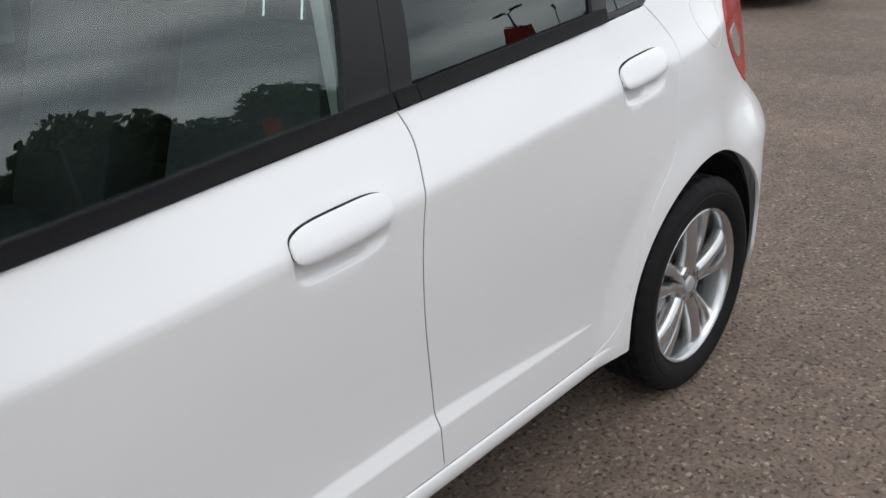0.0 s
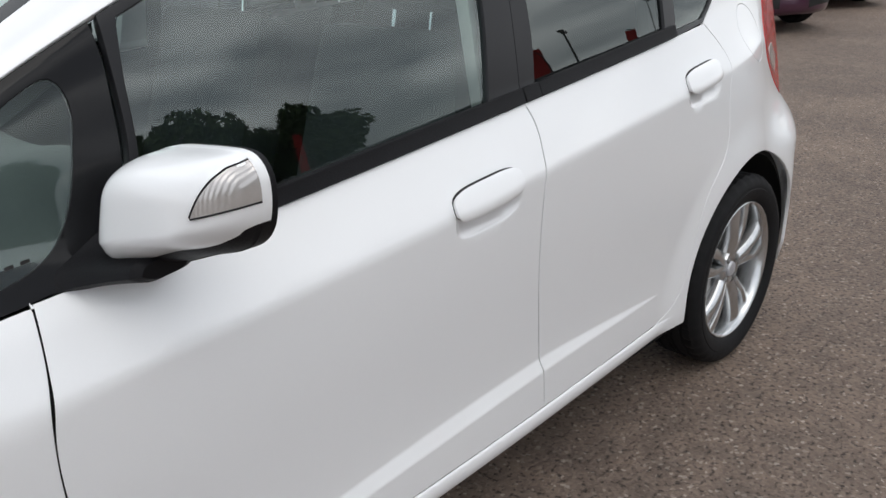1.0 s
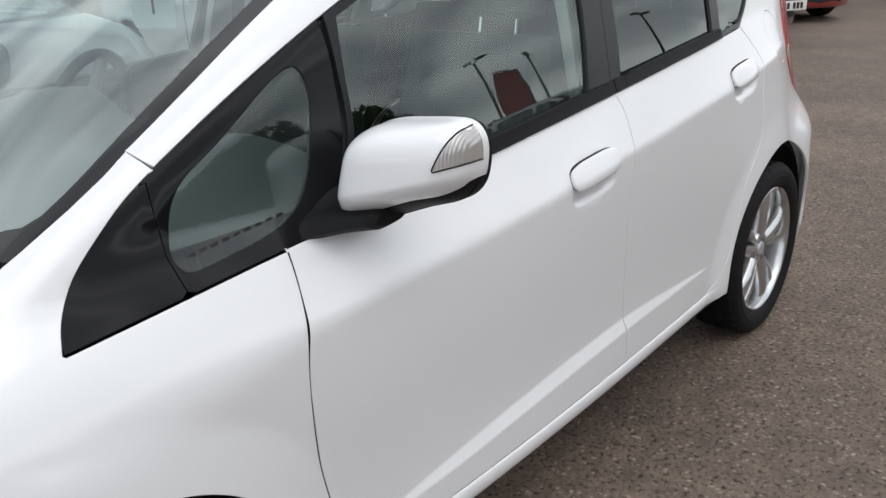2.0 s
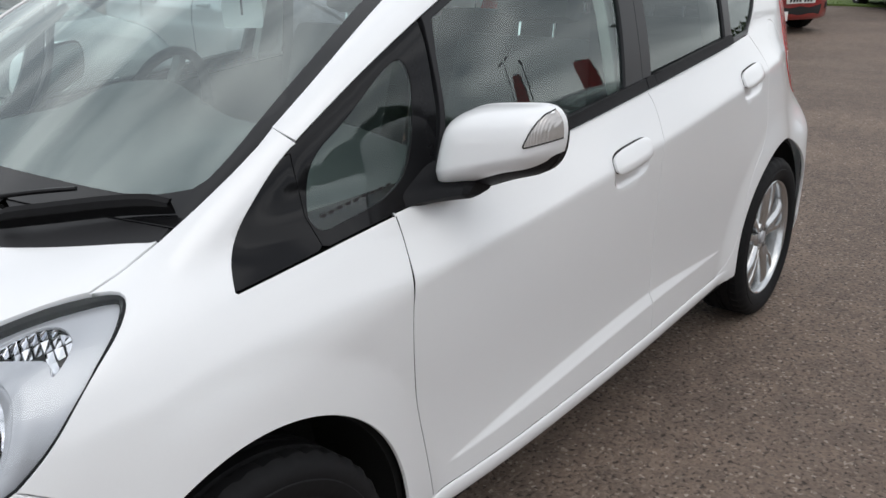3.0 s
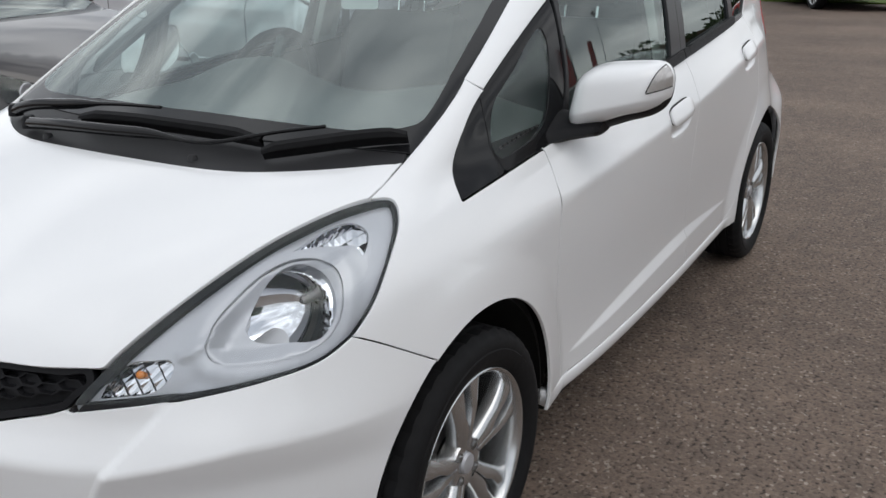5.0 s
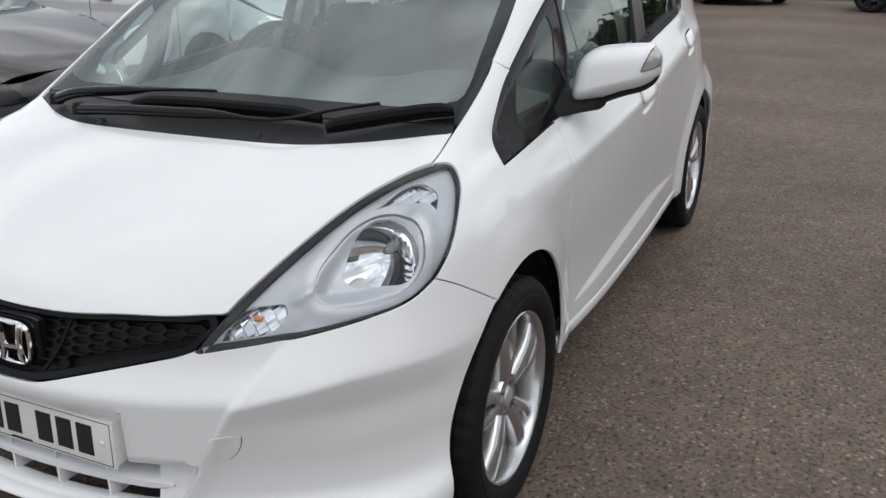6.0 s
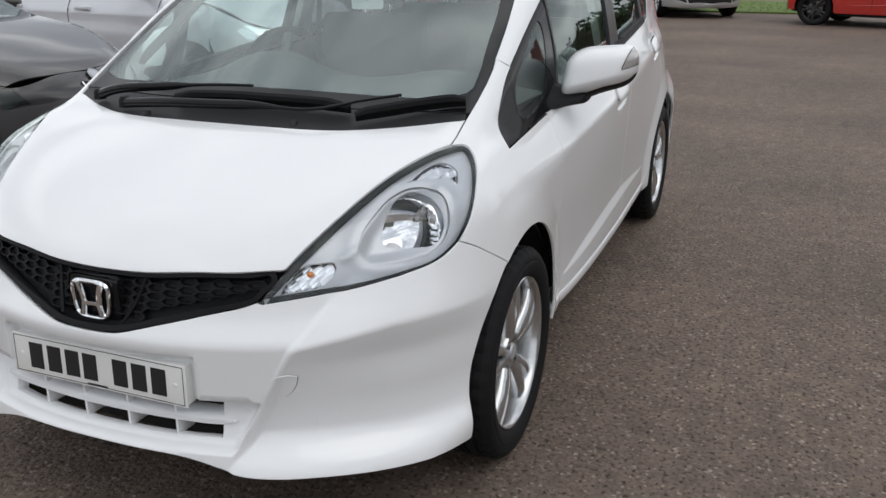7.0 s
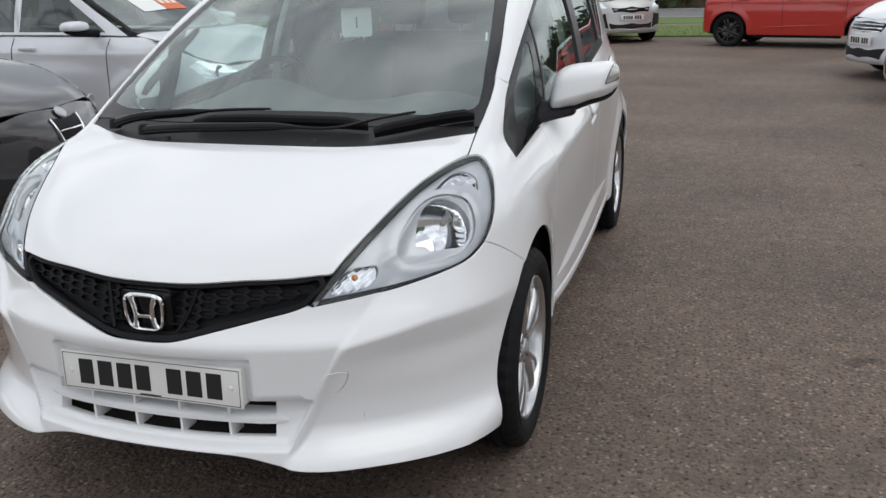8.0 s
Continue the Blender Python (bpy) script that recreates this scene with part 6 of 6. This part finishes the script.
box(bm, (0.0014, -0.035, -0.052), (0.0018, 0.035, -0.048), 0.0, pose(-0.735, -0.005, 1.350, 0, 0, 20))
part("ruled_line", bm, INK, tag)


# ---- other parked vehicles ----
def gen_shape(W, front, back, hood, roof, z_belt, nose, tumble=0.30, sill=0.20, blunt=1.0, tail_lean=0.12):
    def f(x, y, z):
        y = np.abs(y)
        w = W - 0.10 * np.maximum(0.62 - z, 0)**1.5 - 0.10 * step(z_belt - 0.16, z_belt + 0.06, z)
        for cx in (0.0, back[0]):
            w = w + 0.015 * (1 - step(0.36, 0.48, np.hypot(x - cx, z - 0.31)))
        side = y - w
        ret = RETREAT(y * 0.845 / W)
        ns = (x - front + nose(z) + blunt * ret) / np.sqrt(1 + (RETREAT(y * 0.845 / W + 0.01) - RETREAT(y * 0.845 / W - 0.01))**2 * 2500)
        hd = (z - hood(x) + 0.05 * y**2) / 1.05
        low = smax(smax(smax(side, ns, 0.04), hd, 0.08), sill - z, 0.03)
        cab = smax(smax((z - roof(x) + 0.12 * y**2) / 1.1, y - (W - 0.085 - tumble * (z - z_belt) - 0.05 * step(-0.8, 0.2, x)), 0.06), 0.7 - z, 0.03)
        tail = -x + back[1] + tail_lean * np.maximum(z - 0.75, 0) + 0.35 * np.maximum(y - 0.4, 0)**2
        return smax(smin(low, cab, 0.03), tail, 0.08)
    return f


def vehicle(name, label, category, spec, paint, m, plate=True, shield=False, wheels=ALLOY, group="parked cars", sticker=False):
    """A parked car or van built from its shape; x = 0 is its front axle."""
    if "made" in spec:
        src, old_paint = spec["made"]
        top = copy_thing(src, m @ pose(-spec["shape"]["front"], 0, 0))
        top.name = name
        tagged(top, label, category, group)
        for o in top.children_recursive:
            for slot in (o.material_slots if o.type == "MESH" else ()):
                swap = paint if slot.material == old_paint else wheels if slot.material == ALLOY and wheels is not ALLOY else None
                if swap:
                    slot.link = "OBJECT"
                    slot.material = swap
        return top
    f = gen_shape(**spec["shape"])
    top = empty(name, label, category, group)
    zb, back, front, W = spec["shape"]["z_belt"], spec["shape"]["back"], spec["shape"]["front"], spec["shape"]["W"]
    S, T, R, F = chart("side"), chart("top"), chart("round"), chart("front")
    sa = lambda *q: side_at(*q, f=f)
    ta = lambda *q: top_at(*q, f=f)
    fa = lambda *q: front_at(*q, f=f)
    kw = dict(f=f, cell=0.06, rim=0.012)
    wb, rear = back
    zs, zl = 0.235, zb - 0.01
    ax = 0.36
    side = ring(sa(*[(x, zl) for x in np.linspace(0.12, rear + 0.14, 24)]), sa((rear + 0.10, 0.7), (rear + 0.12, 0.30)), sa((wb - ax - 0.02, 0.27)), run(sa(*arc(wb, 0.31, ax, 185, -5, 30)), 0.03)[::1],
                sa((wb + ax + 0.02, zs), (-ax - 0.02, zs)), run(sa(*arc(0.0, 0.31, ax, 185, 50, 24)), 0.03), sa((0.22, 0.66)))
    panel("body_side", side, S, paint, top, both=True, **kw)
    hw = W - 0.13
    cowl = spec["cowl"]
    hood = mirrored(np.concatenate([run(ta((spec["hood_front"], 0.0), (spec["hood_front"] - 0.03, 0.3), (spec["hood_front"] - 0.10, 0.5 * hw + 0.2)), 0.05), run(ta((spec["hood_front"] - 0.28, hw - 0.03), (0.12, hw + 0.03), (cowl - 0.02, hw + 0.02)), 0.05), run(ta((cowl, hw - 0.05), (cowl + 0.10, 0.35), (cowl + 0.12, 0.0)), 0.05)]))
    panel("bonnet", hood, T, paint, top, **kw)
    lip = ta((spec["hood_front"], 0.0), (spec["hood_front"] - 0.03, 0.3), (spec["hood_front"] - 0.10, 0.5 * hw + 0.2), (spec["hood_front"] - 0.28, hw - 0.03), (0.16, hw + 0.03)) - [0, 0, 0.006]
    corner = np.array([(0.22, W - 0.02, 0.66), (0.30, W - 0.02, 0.50), (0.35, W - 0.03, 0.36), (0.36, W - 0.04, 0.24)])
    base = fa((W - 0.30, 0.22), (0.4, 0.21), (0.0, 0.21))
    nose_half = np.concatenate([run(lip, 0.05), run(corner, 0.05), run(np.concatenate([corner[-1:], base]), 0.05)[1:]])
    face = panel("front_bumper", mirrored(nose_half), R, paint, top, **kw)
    kf = dict(f=f, cell=0.03, gap=0.0)
    # lamps, grille and intakes
    for k in (1, -1):
        lamp = [(k * y, z) for y, z in spec["lamp"]]
        lo = fa(*lamp)
        holder = new("headlamp")
        holder.parent = top
        panel("lens", lo, F, LENS, holder, off=0.006, rim=0.004, **kf)
        panel("reflector", lo, F, spec.get("lamp_back", REFLECTOR), holder, off=0.002, rim=0.01, **kf)
        c = np.mean(spec["lamp"], axis=0)
        p = fa((k * c[0], c[1]))[0]
        bm = bmesh.new()
        lathe(bm, [(0.0, -0.01), (0.025, -0.004), (0.042, 0.006), (0.047, 0.006), (0.05, 0.0)], 20, "x")
        bmesh.ops.translate(bm, verts=bm.verts, vec=p + [0.002, 0, 0])
        part("projector", bm, SILVER_TRIM if "lamp_back" in spec else GLOSS_BLACK, holder)
    for nm, pts, mat in spec["patches"]:
        for k in ((1, -1) if min(q[0] for q in pts) > 0 else (1,)):
            loop = pts if min(q[0] for q in pts) > 0 else pts + [(-y, z) for y, z in pts[::-1]]
            panel(nm, fa(*[(k * y, z) for y, z in loop]), F, mat, face, off=0.004, rim=0.012, **kf)
    for nm, path, rad, mat in spec["bars"]:
        for k in (1, -1):
            bm = bmesh.new()
            q = fa(*[(k * y, z) for y, z in path]) + [0.008, 0, 0]
            tube(bm, run(q, 0.04), rad, 6)
            part(nm, bm, mat, face)
    # cabin: paint with the panes cut out
    xw0, xw1, xr = spec["cabin"]
    rl = lambda x, d=0.0: float(spec["rail"](x)) - d
    rails = [(x, rl(x)) for x in np.linspace(xw1, xr, 10)]
    lower = [(x, zb + 0.005) for x in np.linspace(xr - 0.10, xw0, 12)]
    panes = []
    for a, b in spec["panes"]:
        panes.append(ring(sa((a - 0.0, zb + 0.03)), sa(*[(x, rl(x, 0.045)) for x in np.linspace(min(a - 0.02, xw1 - 0.05), b, 8)]), sa((b, zb + 0.03))) if a < xw1 else
                     ring(sa((a, zb + 0.03)), sa(*[(x, zb + 0.03 + (rl(xw1 - 0.05, 0.045) - zb - 0.03) * min(1, (a - x) / (a - xw1 + 0.05))) if x > xw1 - 0.05 else (x, rl(x, 0.045)) for x in np.linspace(a, b, 14)[1:]]), sa((b, zb + 0.03))))
    cab_out = ring(sa((xw0, zb + 0.005), ((xw0 + xw1) / 2, (zb + rl(xw1)) / 2), (xw1, rl(xw1))), sa(*rails), sa(*lower))
    panel("cabin_side", cab_out, S, paint, top, holes=panes, both=True, **kw)
    for q in panes:
        panel("window_pane", q, S, PRIVACY, top, f=f, off=-0.006, cell=0.12, gap=-0.003, rim=0.004, both=True)
    wt, wbse = spec["screen"]
    screen = mirrored(np.concatenate([ta((wt, 0.0), (wt, W - 0.30)), run(ta((wt + 0.02, W - 0.27), ((wt + wbse) / 2, W - 0.22), (wbse - 0.10, W - 0.19)), 0.06), ta((wbse, W - 0.35), (wbse + 0.06, 0.2), (wbse + 0.07, 0.0))]))
    panel("windscreen", screen, T, WINDSCREEN, top, f=f, off=-0.004, cell=0.10, rim=0.005)
    panel("windscreen_seal", mirrored(np.concatenate([ta((wt - 0.03, 0.0), (wt - 0.03, W - 0.28)), run(ta((wt, W - 0.22), ((wt + wbse) / 2, W - 0.175), (wbse - 0.02, W - 0.15)), 0.06), run(ta((wbse + 0.06, W - 0.30), (wbse + 0.12, 0.2), (wbse + 0.13, 0.0)), 0.06)])), T, GLOSS_BLACK, top, holes=[screen], f=f, off=-0.006, cell=0.06, rim=0.01)
    roof = mirrored(np.concatenate([ta((wt - 0.035, 0.0), (wt - 0.03, W - 0.30), (wt - 0.2, W - 0.26)), ta((xr + 0.1, W - 0.27), (xr + 0.02, 0.3), (xr, 0.0))]))
    panel("roof", roof, T, paint, top, f=f, cell=0.15)
    # dark inside and tail
    bm = bmesh.new()
    box(bm, (rear + 0.12, -W + 0.14, 0.24), (0.30, W - 0.14, zb - 0.12), 0.05)
    part("cabin_floor", bm, UNDER, top)
    bm = bmesh.new()
    strip(bm, [[(rear + 0.02 + spec["shape"].get("tail_lean", 0.12) * max(z - 0.75, 0) + 0.4 * max(abs(y) - 0.4, 0)**2, y, z) for y in np.linspace(-w, w, 15)] for z, w in ((0.25, W - 0.05), (0.6, W - 0.02), (zb, W - 0.06), (rl(xr) - 0.02, W - 0.26))])
    part("tailgate", bm, paint, top)
    # mirrors
    for k in (1, -1):
        bm = bmesh.new()
        bmesh.ops.create_uvsphere(bm, u_segments=18, v_segments=12, radius=1)
        for v in bm.verts:
            v.co = Vector((math.copysign(abs(v.co.x)**0.7, v.co.x) * 0.085, math.copysign(abs(v.co.y)**0.7, v.co.y) * 0.125, math.copysign(abs(v.co.z)**0.7, v.co.z) * (0.062 if v.co.z > 0 else 0.022)))
        bmesh.ops.translate(bm, verts=bm.verts, vec=(xw0 - 0.38, k * (W + 0.10), zb + 0.07))
        unit = part("door_mirror", bm, spec.get("mirror", paint), top)
        bm = bmesh.new()
        tube(bm, [(xw0 - 0.33, k * (W - 0.10), zb + 0.02), (xw0 - 0.36, k * (W + 0.02), zb + 0.03), (xw0 - 0.38, k * (W + 0.10), zb + 0.045), (xw0 - 0.38, k * (W + 0.20), zb + 0.055)], [0.035, 0.034, 0.042, 0.02], 10)
        part("arm", bm, BLACK_PLASTIC, unit)
    # door seams, handles and a dark sill
    z_seam = zs + 0.075
    for k in (1, -1):
        for a, b in ((spec["panes"][0][0] + 0.06, 0.03), (spec["panes"][0][1] - 0.03, -0.03)) + (((spec["panes"][1][1] - 0.03, 0.0),) if len(spec["panes"]) > 1 else ()):
            low = max(z_seam, 0.33 + (0.40 if a < wb + 0.5 else 0.0))
            bm = bmesh.new()
            q = sa(*[(a + b * (z - 0.6), z) for z in np.linspace(zb - 0.02, low, 14)]) * [1, k, 1]
            tube(bm, q, 0.0045, 5)
            part("door_seam", bm, UNDER, top)
        for a, b in spec["panes"][:2]:
            bm = bmesh.new()
            p = sa((b + 0.17, zb - 0.11))[0] * [1, k, 1]
            box(bm, (p[0] - 0.10, p[1] - 0.03, p[2] - 0.018), (p[0] + 0.10, p[1] + 0.022, p[2] + 0.018), 0.014)
            part("door_handle", bm, paint, top)
        bm = bmesh.new()
        box(bm, (wb + ax + 0.06, k * (W - 0.13), 0.185), (-ax - 0.06, k * (W - 0.045), zs + 0.025), 0.02)
        part("sill_trim", bm, BLACK_PLASTIC, top)
        bm = bmesh.new()
        q = sa(*[(x, 0.40 + 0.05 * (x + 1.3) / 1.3) for x in np.linspace(-ax - 0.16, wb + ax + 0.16, 18)]) * [1, k, 1] - [0, k * 0.006, 0]
        tube(bm, q, [0.004 + 0.012 * math.sin(math.pi * (i + 0.5) / 18) for i in range(18)], 8)
        part("side_crease", bm, paint, top)
    if sticker:
        panel("sale_sticker", ta((-0.66, -0.36), (-0.36, -0.36), (-0.36, -0.08), (-0.66, -0.08)), T, CARD, top, f=f, off=0.002, gap=0, rim=0.001, cell=0.06, label="white sticker with an orange field on the windscreen")
        panel("sticker_field", ta((-0.66, -0.07), (-0.36, -0.07), (-0.36, 0.20), (-0.66, 0.20)), T, ORANGE, top, f=f, off=0.002, gap=0, rim=0.001, cell=0.06, label="orange sticker field with pale bars")
        for z in (-0.04, 0.04, 0.12):
            panel("bar", ta((-0.57, z), (-0.45, z), (-0.45, z + 0.045), (-0.57, z + 0.045)), T, CARD, top, f=f, off=0.004, gap=0, rim=0.001, cell=0.06)
    # wheel housings and wheels
    for cx in (0.0, wb):
        for k in (1, -1):
            bm = bmesh.new()
            strip(bm, [[(cx + r * math.cos(a), k * y, 0.31 + r * math.sin(a)) for r, y in ((0.352, W - 0.06), (0.37, W - 0.08), (0.37, W - 0.30), (0.02, W - 0.30))] for a in np.linspace(radians(-12), radians(192), 26)])
            part("wheel_housing", bm, UNDER, top)
    for x, k, spin in ((0, 1, 10), (wb, 1, 33), (0, -1, 50), (wb, -1, 20)):
        w = new("wheel")
        w.parent = top
        w.matrix_basis = pose(x, k * (W - 0.115), 0.3035 * 1.03, 0, 0, 0 if k > 0 else 180) @ pose(0, 0, 0, 0, spin, 0) @ Matrix.Scale(1.03, 4)
        for nm, me in wheel_data.items():
            if nm.startswith("wheel_nut"):
                continue
            o = new(nm, me)
            o.parent = w
            if wheels is not ALLOY and nm in ("barrel", "spokes", "hub_cap"):
                o.material_slots[0].link = "OBJECT"
                o.material_slots[0].material = wheels
    if plate:
        px = float(fa((0.0, spec["plate_z"]))[0, 0])
        pl = new("number_plate")
        pl.parent = top
        y0 = spec.get("plate_y", 0.0)
        bm = bmesh.new()
        box(bm, (px, y0 - 0.26, spec["plate_z"] - 0.055), (px + 0.016, y0 + 0.26, spec["plate_z"] + 0.055), 0.004)
        part("plate_panel", bm, PLATE_WHITE, pl)
        for y in (-0.19, -0.13, -0.075, -0.02, 0.07, 0.125, 0.18):
            bm = bmesh.new()
            box(bm, (px + 0.0162, y0 + y - 0.02, spec["plate_z"] - 0.036), (px + 0.0172, y0 + y + 0.02, spec["plate_z"] + 0.036))
            part("bar", bm, INK, pl)
    if shield:
        p = fa((0.0, 0.690))[0]
        bm = bmesh.new()
        lathe(bm, [(0.0, 0.012), (0.028, 0.011), (0.034, 0.008), (0.038, 0.012), (0.041, 0.008), (0.042, 0.0)], 32, "x")
        bmesh.ops.transform(bm, matrix=Matrix.Translation(p + [0.004, 0, 0.004]) @ Matrix.Rotation(radians(-38), 4, "Y"), verts=bm.verts)
        part("badge", bm, SILVER_TRIM, top, "round pale metal badge")
    top.matrix_basis = m @ pose(-front, 0, 0)
    spec["made"] = (top, paint)
    return top


ORANGE = material("orange_print", (0.72, 0.16, 0.05), 0.5, grain=0.04, scale=60)
CHARCOAL = material("charcoal_paint", (0.020, 0.016, 0.017), 0.3, metal=0.1, coat=1.0, grain=0.05, scale=300)
SILVER = material("silver_paint", (0.66, 0.67, 0.71), 0.32, metal=0.15, coat=1.0, grain=0.03, scale=300)
VAN_SILVER = material("van_silver_paint", (0.50, 0.50, 0.50), 0.35, metal=0.4, coat=0.8, grain=0.03, scale=300)
RED = material("red_paint", (0.46, 0.022, 0.014), 0.32, coat=1.0, grain=0.03, scale=300)
DARK_RED = material("dark_red_paint", (0.26, 0.022, 0.02), 0.3, metal=0.2, coat=1.0, grain=0.03, scale=300)
PURPLE = material("plum_paint", (0.055, 0.012, 0.035), 0.3, metal=0.3, coat=1.0, grain=0.03, scale=300)
BLACK_PAINT = material("black_paint", (0.012, 0.012, 0.014), 0.25, coat=1.0, grain=0.03, scale=300)
BLACK_ALLOY = material("black_alloy", (0.012, 0.012, 0.012), 0.4, coat=0.3, grain=0.05, scale=100)

HATCH = dict(
    shape=dict(W=0.86, front=0.86, back=(-2.55, -3.20), hood=spline((-0.6, 1.08), (-0.1, 0.995), (0.2, 0.93), (0.5, 0.835), (0.7, 0.755), (0.86, 0.66)),
               roof=spline((-3.2, 1.16), (-2.8, 1.30), (-2.2, 1.42), (-1.5, 1.46), (-1.05, 1.43), (-0.6, 1.26), (-0.2, 1.06), (0.2, 0.84)), z_belt=0.96,
               nose=spline((0.15, 0.06), (0.25, 0.0), (0.4, 0.0), (0.55, 0.015), (0.68, 0.06), (0.8, 0.16))),
    lamp_back=GLOSS_BLACK, cowl=-0.08, hood_front=0.74, lamp=[(0.50, 0.60), (0.60, 0.585), (0.71, 0.62), (0.75, 0.72), (0.72, 0.78), (0.62, 0.73), (0.54, 0.67)],
    patches=[("grille", [(0.0, 0.66), (0.07, 0.665), (0.13, 0.675), (0.125, 0.62), (0.07, 0.47), (0.0, 0.40)], BLACK_PLASTIC), ("intake", [(0.20, 0.28), (0.20, 0.40), (0.62, 0.42), (0.66, 0.30)], UNDER)],
    bars=[("grille_bar", [(0.135, 0.672), (0.13, 0.62), (0.07, 0.465), (0.0, 0.395)], 0.006, CHROME), ("grille_rib", [(0.0, 0.60), (0.11, 0.60)], 0.006, CHROME), ("grille_rib", [(0.0, 0.54), (0.09, 0.54)], 0.006, CHROME)],
    cabin=(-0.18, -0.98, -2.85), rail=spline((-3.0, 1.20), (-2.6, 1.30), (-2.0, 1.375), (-1.4, 1.39), (-0.98, 1.345), (-0.5, 1.15)), panes=[(-0.42, -1.40), (-1.46, -2.30), (-2.36, -2.62)], screen=(-1.02, -0.10), plate_z=0.45, plate_y=0.36)
FAMILY = dict(
    shape=dict(W=0.89, front=0.90, back=(-2.62, -3.35), hood=spline((-0.6, 1.13), (-0.1, 1.05), (0.2, 0.99), (0.5, 0.89), (0.7, 0.80), (0.90, 0.68)),
               roof=spline((-3.3, 1.25), (-2.8, 1.42), (-2.2, 1.51), (-1.5, 1.54), (-1.05, 1.50), (-0.6, 1.32), (-0.2, 1.11), (0.2, 0.90)), z_belt=1.0,
               nose=spline((0.15, 0.05), (0.25, 0.0), (0.4, 0.0), (0.55, 0.01), (0.70, 0.05), (0.85, 0.16))),
    cowl=-0.08, hood_front=0.76, lamp=[(0.46, 0.66), (0.60, 0.63), (0.76, 0.66), (0.80, 0.76), (0.74, 0.80), (0.60, 0.76)],
    patches=[("grille", [(0.0, 0.60), (0.36, 0.62), (0.40, 0.72), (0.0, 0.74)], GLOSS_BLACK), ("intake", [(0.0, 0.28), (0.40, 0.28), (0.46, 0.42), (0.0, 0.40)], UNDER), ("lamp_bezel", [(0.56, 0.34), (0.72, 0.36), (0.72, 0.44), (0.58, 0.44)], UNDER)],
    bars=[("grille_bar", [(0.0, 0.705), (0.36, 0.70)], 0.010, CHROME), ("grille_bar", [(0.0, 0.66), (0.36, 0.66)], 0.010, CHROME), ("grille_bar", [(0.0, 0.615), (0.34, 0.62)], 0.010, CHROME)],
    cabin=(-0.18, -0.98, -2.95), rail=spline((-3.1, 1.30), (-2.6, 1.41), (-2.0, 1.46), (-1.4, 1.47), (-0.98, 1.42), (-0.5, 1.21)), panes=[(-0.42, -1.45), (-1.51, -2.40), (-2.46, -2.75)], screen=(-1.02, -0.10), plate_z=0.50)
VAN = dict(
    shape=dict(W=0.90, front=0.84, back=(-2.65, -3.35), hood=spline((-0.6, 1.26), (-0.1, 1.17), (0.2, 1.11), (0.5, 1.0), (0.7, 0.88), (0.86, 0.74)),
               roof=spline((-3.4, 1.78), (-2.8, 1.82), (-1.8, 1.84), (-1.2, 1.82), (-0.9, 1.75), (-0.5, 1.50), (-0.1, 1.22), (0.3, 0.94)), z_belt=1.08, tumble=0.16,
               nose=spline((0.15, 0.05), (0.25, 0.0), (0.5, 0.0), (0.65, 0.01), (0.8, 0.06), (0.95, 0.18)), tail_lean=0.04),
    cowl=-0.05, hood_front=0.68, lamp=[(0.52, 0.74), (0.66, 0.72), (0.80, 0.76), (0.82, 0.90), (0.74, 0.92), (0.60, 0.84)],
    patches=[("grille", [(0.0, 0.63), (0.40, 0.65), (0.44, 0.74), (0.0, 0.76)], GLOSS_BLACK), ("intake", [(0.0, 0.30), (0.46, 0.31), (0.50, 0.43), (0.0, 0.42)], UNDER), ("lamp_bezel", [(0.50, 0.32), (0.76, 0.37), (0.80, 0.60), (0.56, 0.62)], UNDER)],
    bars=[("grille_bar", [(0.0, 0.70), (0.40, 0.70)], 0.008, SILVER_TRIM), ("bumper_strip", [(0.0, 0.29), (0.5, 0.30)], 0.012, SILVER_TRIM)],
    cabin=(-0.12, -0.92, -3.15), rail=spline((-3.3, 1.66), (-2.6, 1.72), (-1.6, 1.74), (-1.0, 1.70), (-0.92, 1.68), (-0.5, 1.44)), panes=[(-0.40, -1.30)], screen=(-0.98, -0.08), plate_z=0.54)
CITY = dict(FAMILY)
CITY["shape"] = dict(FAMILY["shape"], W=0.86, front=0.84, back=(-2.49, -3.09), tail_lean=0.06)
vehicle("hatchback_car", "charcoal grey hatchback with a shield grille", "car", HATCH, CHARCOAL, pose(-1.86, -2.30, 0, 0, 0, 98), shield=True)
vehicle("family_car", "silver five-door car with a sale sticker on its windscreen", "car", dict(FAMILY), SILVER, pose(-4.64, -2.25, 0, 0, 0, 82), sticker=True)
vehicle("panel_van", "silver van with a black lower grille", "van", VAN, VAN_SILVER, pose(-16.9, -0.40, 0, 0, 0, 32))
vehicle("small_car", "bright red hatchback on black wheels beside the grass", "car", CITY, RED, pose(-15.71, 4.95, 0, 0, 0, 71), wheels=BLACK_ALLOY)
vehicle("estate_car", "pale silver car with a chrome-barred grille", "car", FAMILY, VAN_SILVER, pose(-7.95, 3.22, 0, 0, 0, -68))
vehicle("family_car", "silver car with a barred grille, next in the row", "car", FAMILY, SILVER, pose(-10.4, 3.12, 0, 0, 0, -68))
vehicle("hatchback_car", "dark plum hatchback in the row", "car", HATCH, PURPLE, pose(-10.0, -1.95, 0, 0, 0, 62))
vehicle("hatchback_car", "dark red hatchback in the row", "car", FAMILY, DARK_RED, pose(-12.9, -2.2, 0, 0, 0, 58))
vehicle("hatchback_car", "black hatchback at the end of the row", "car", HATCH, BLACK_PAINT, pose(-15.6, -2.9, 0, 0, 0, 58))
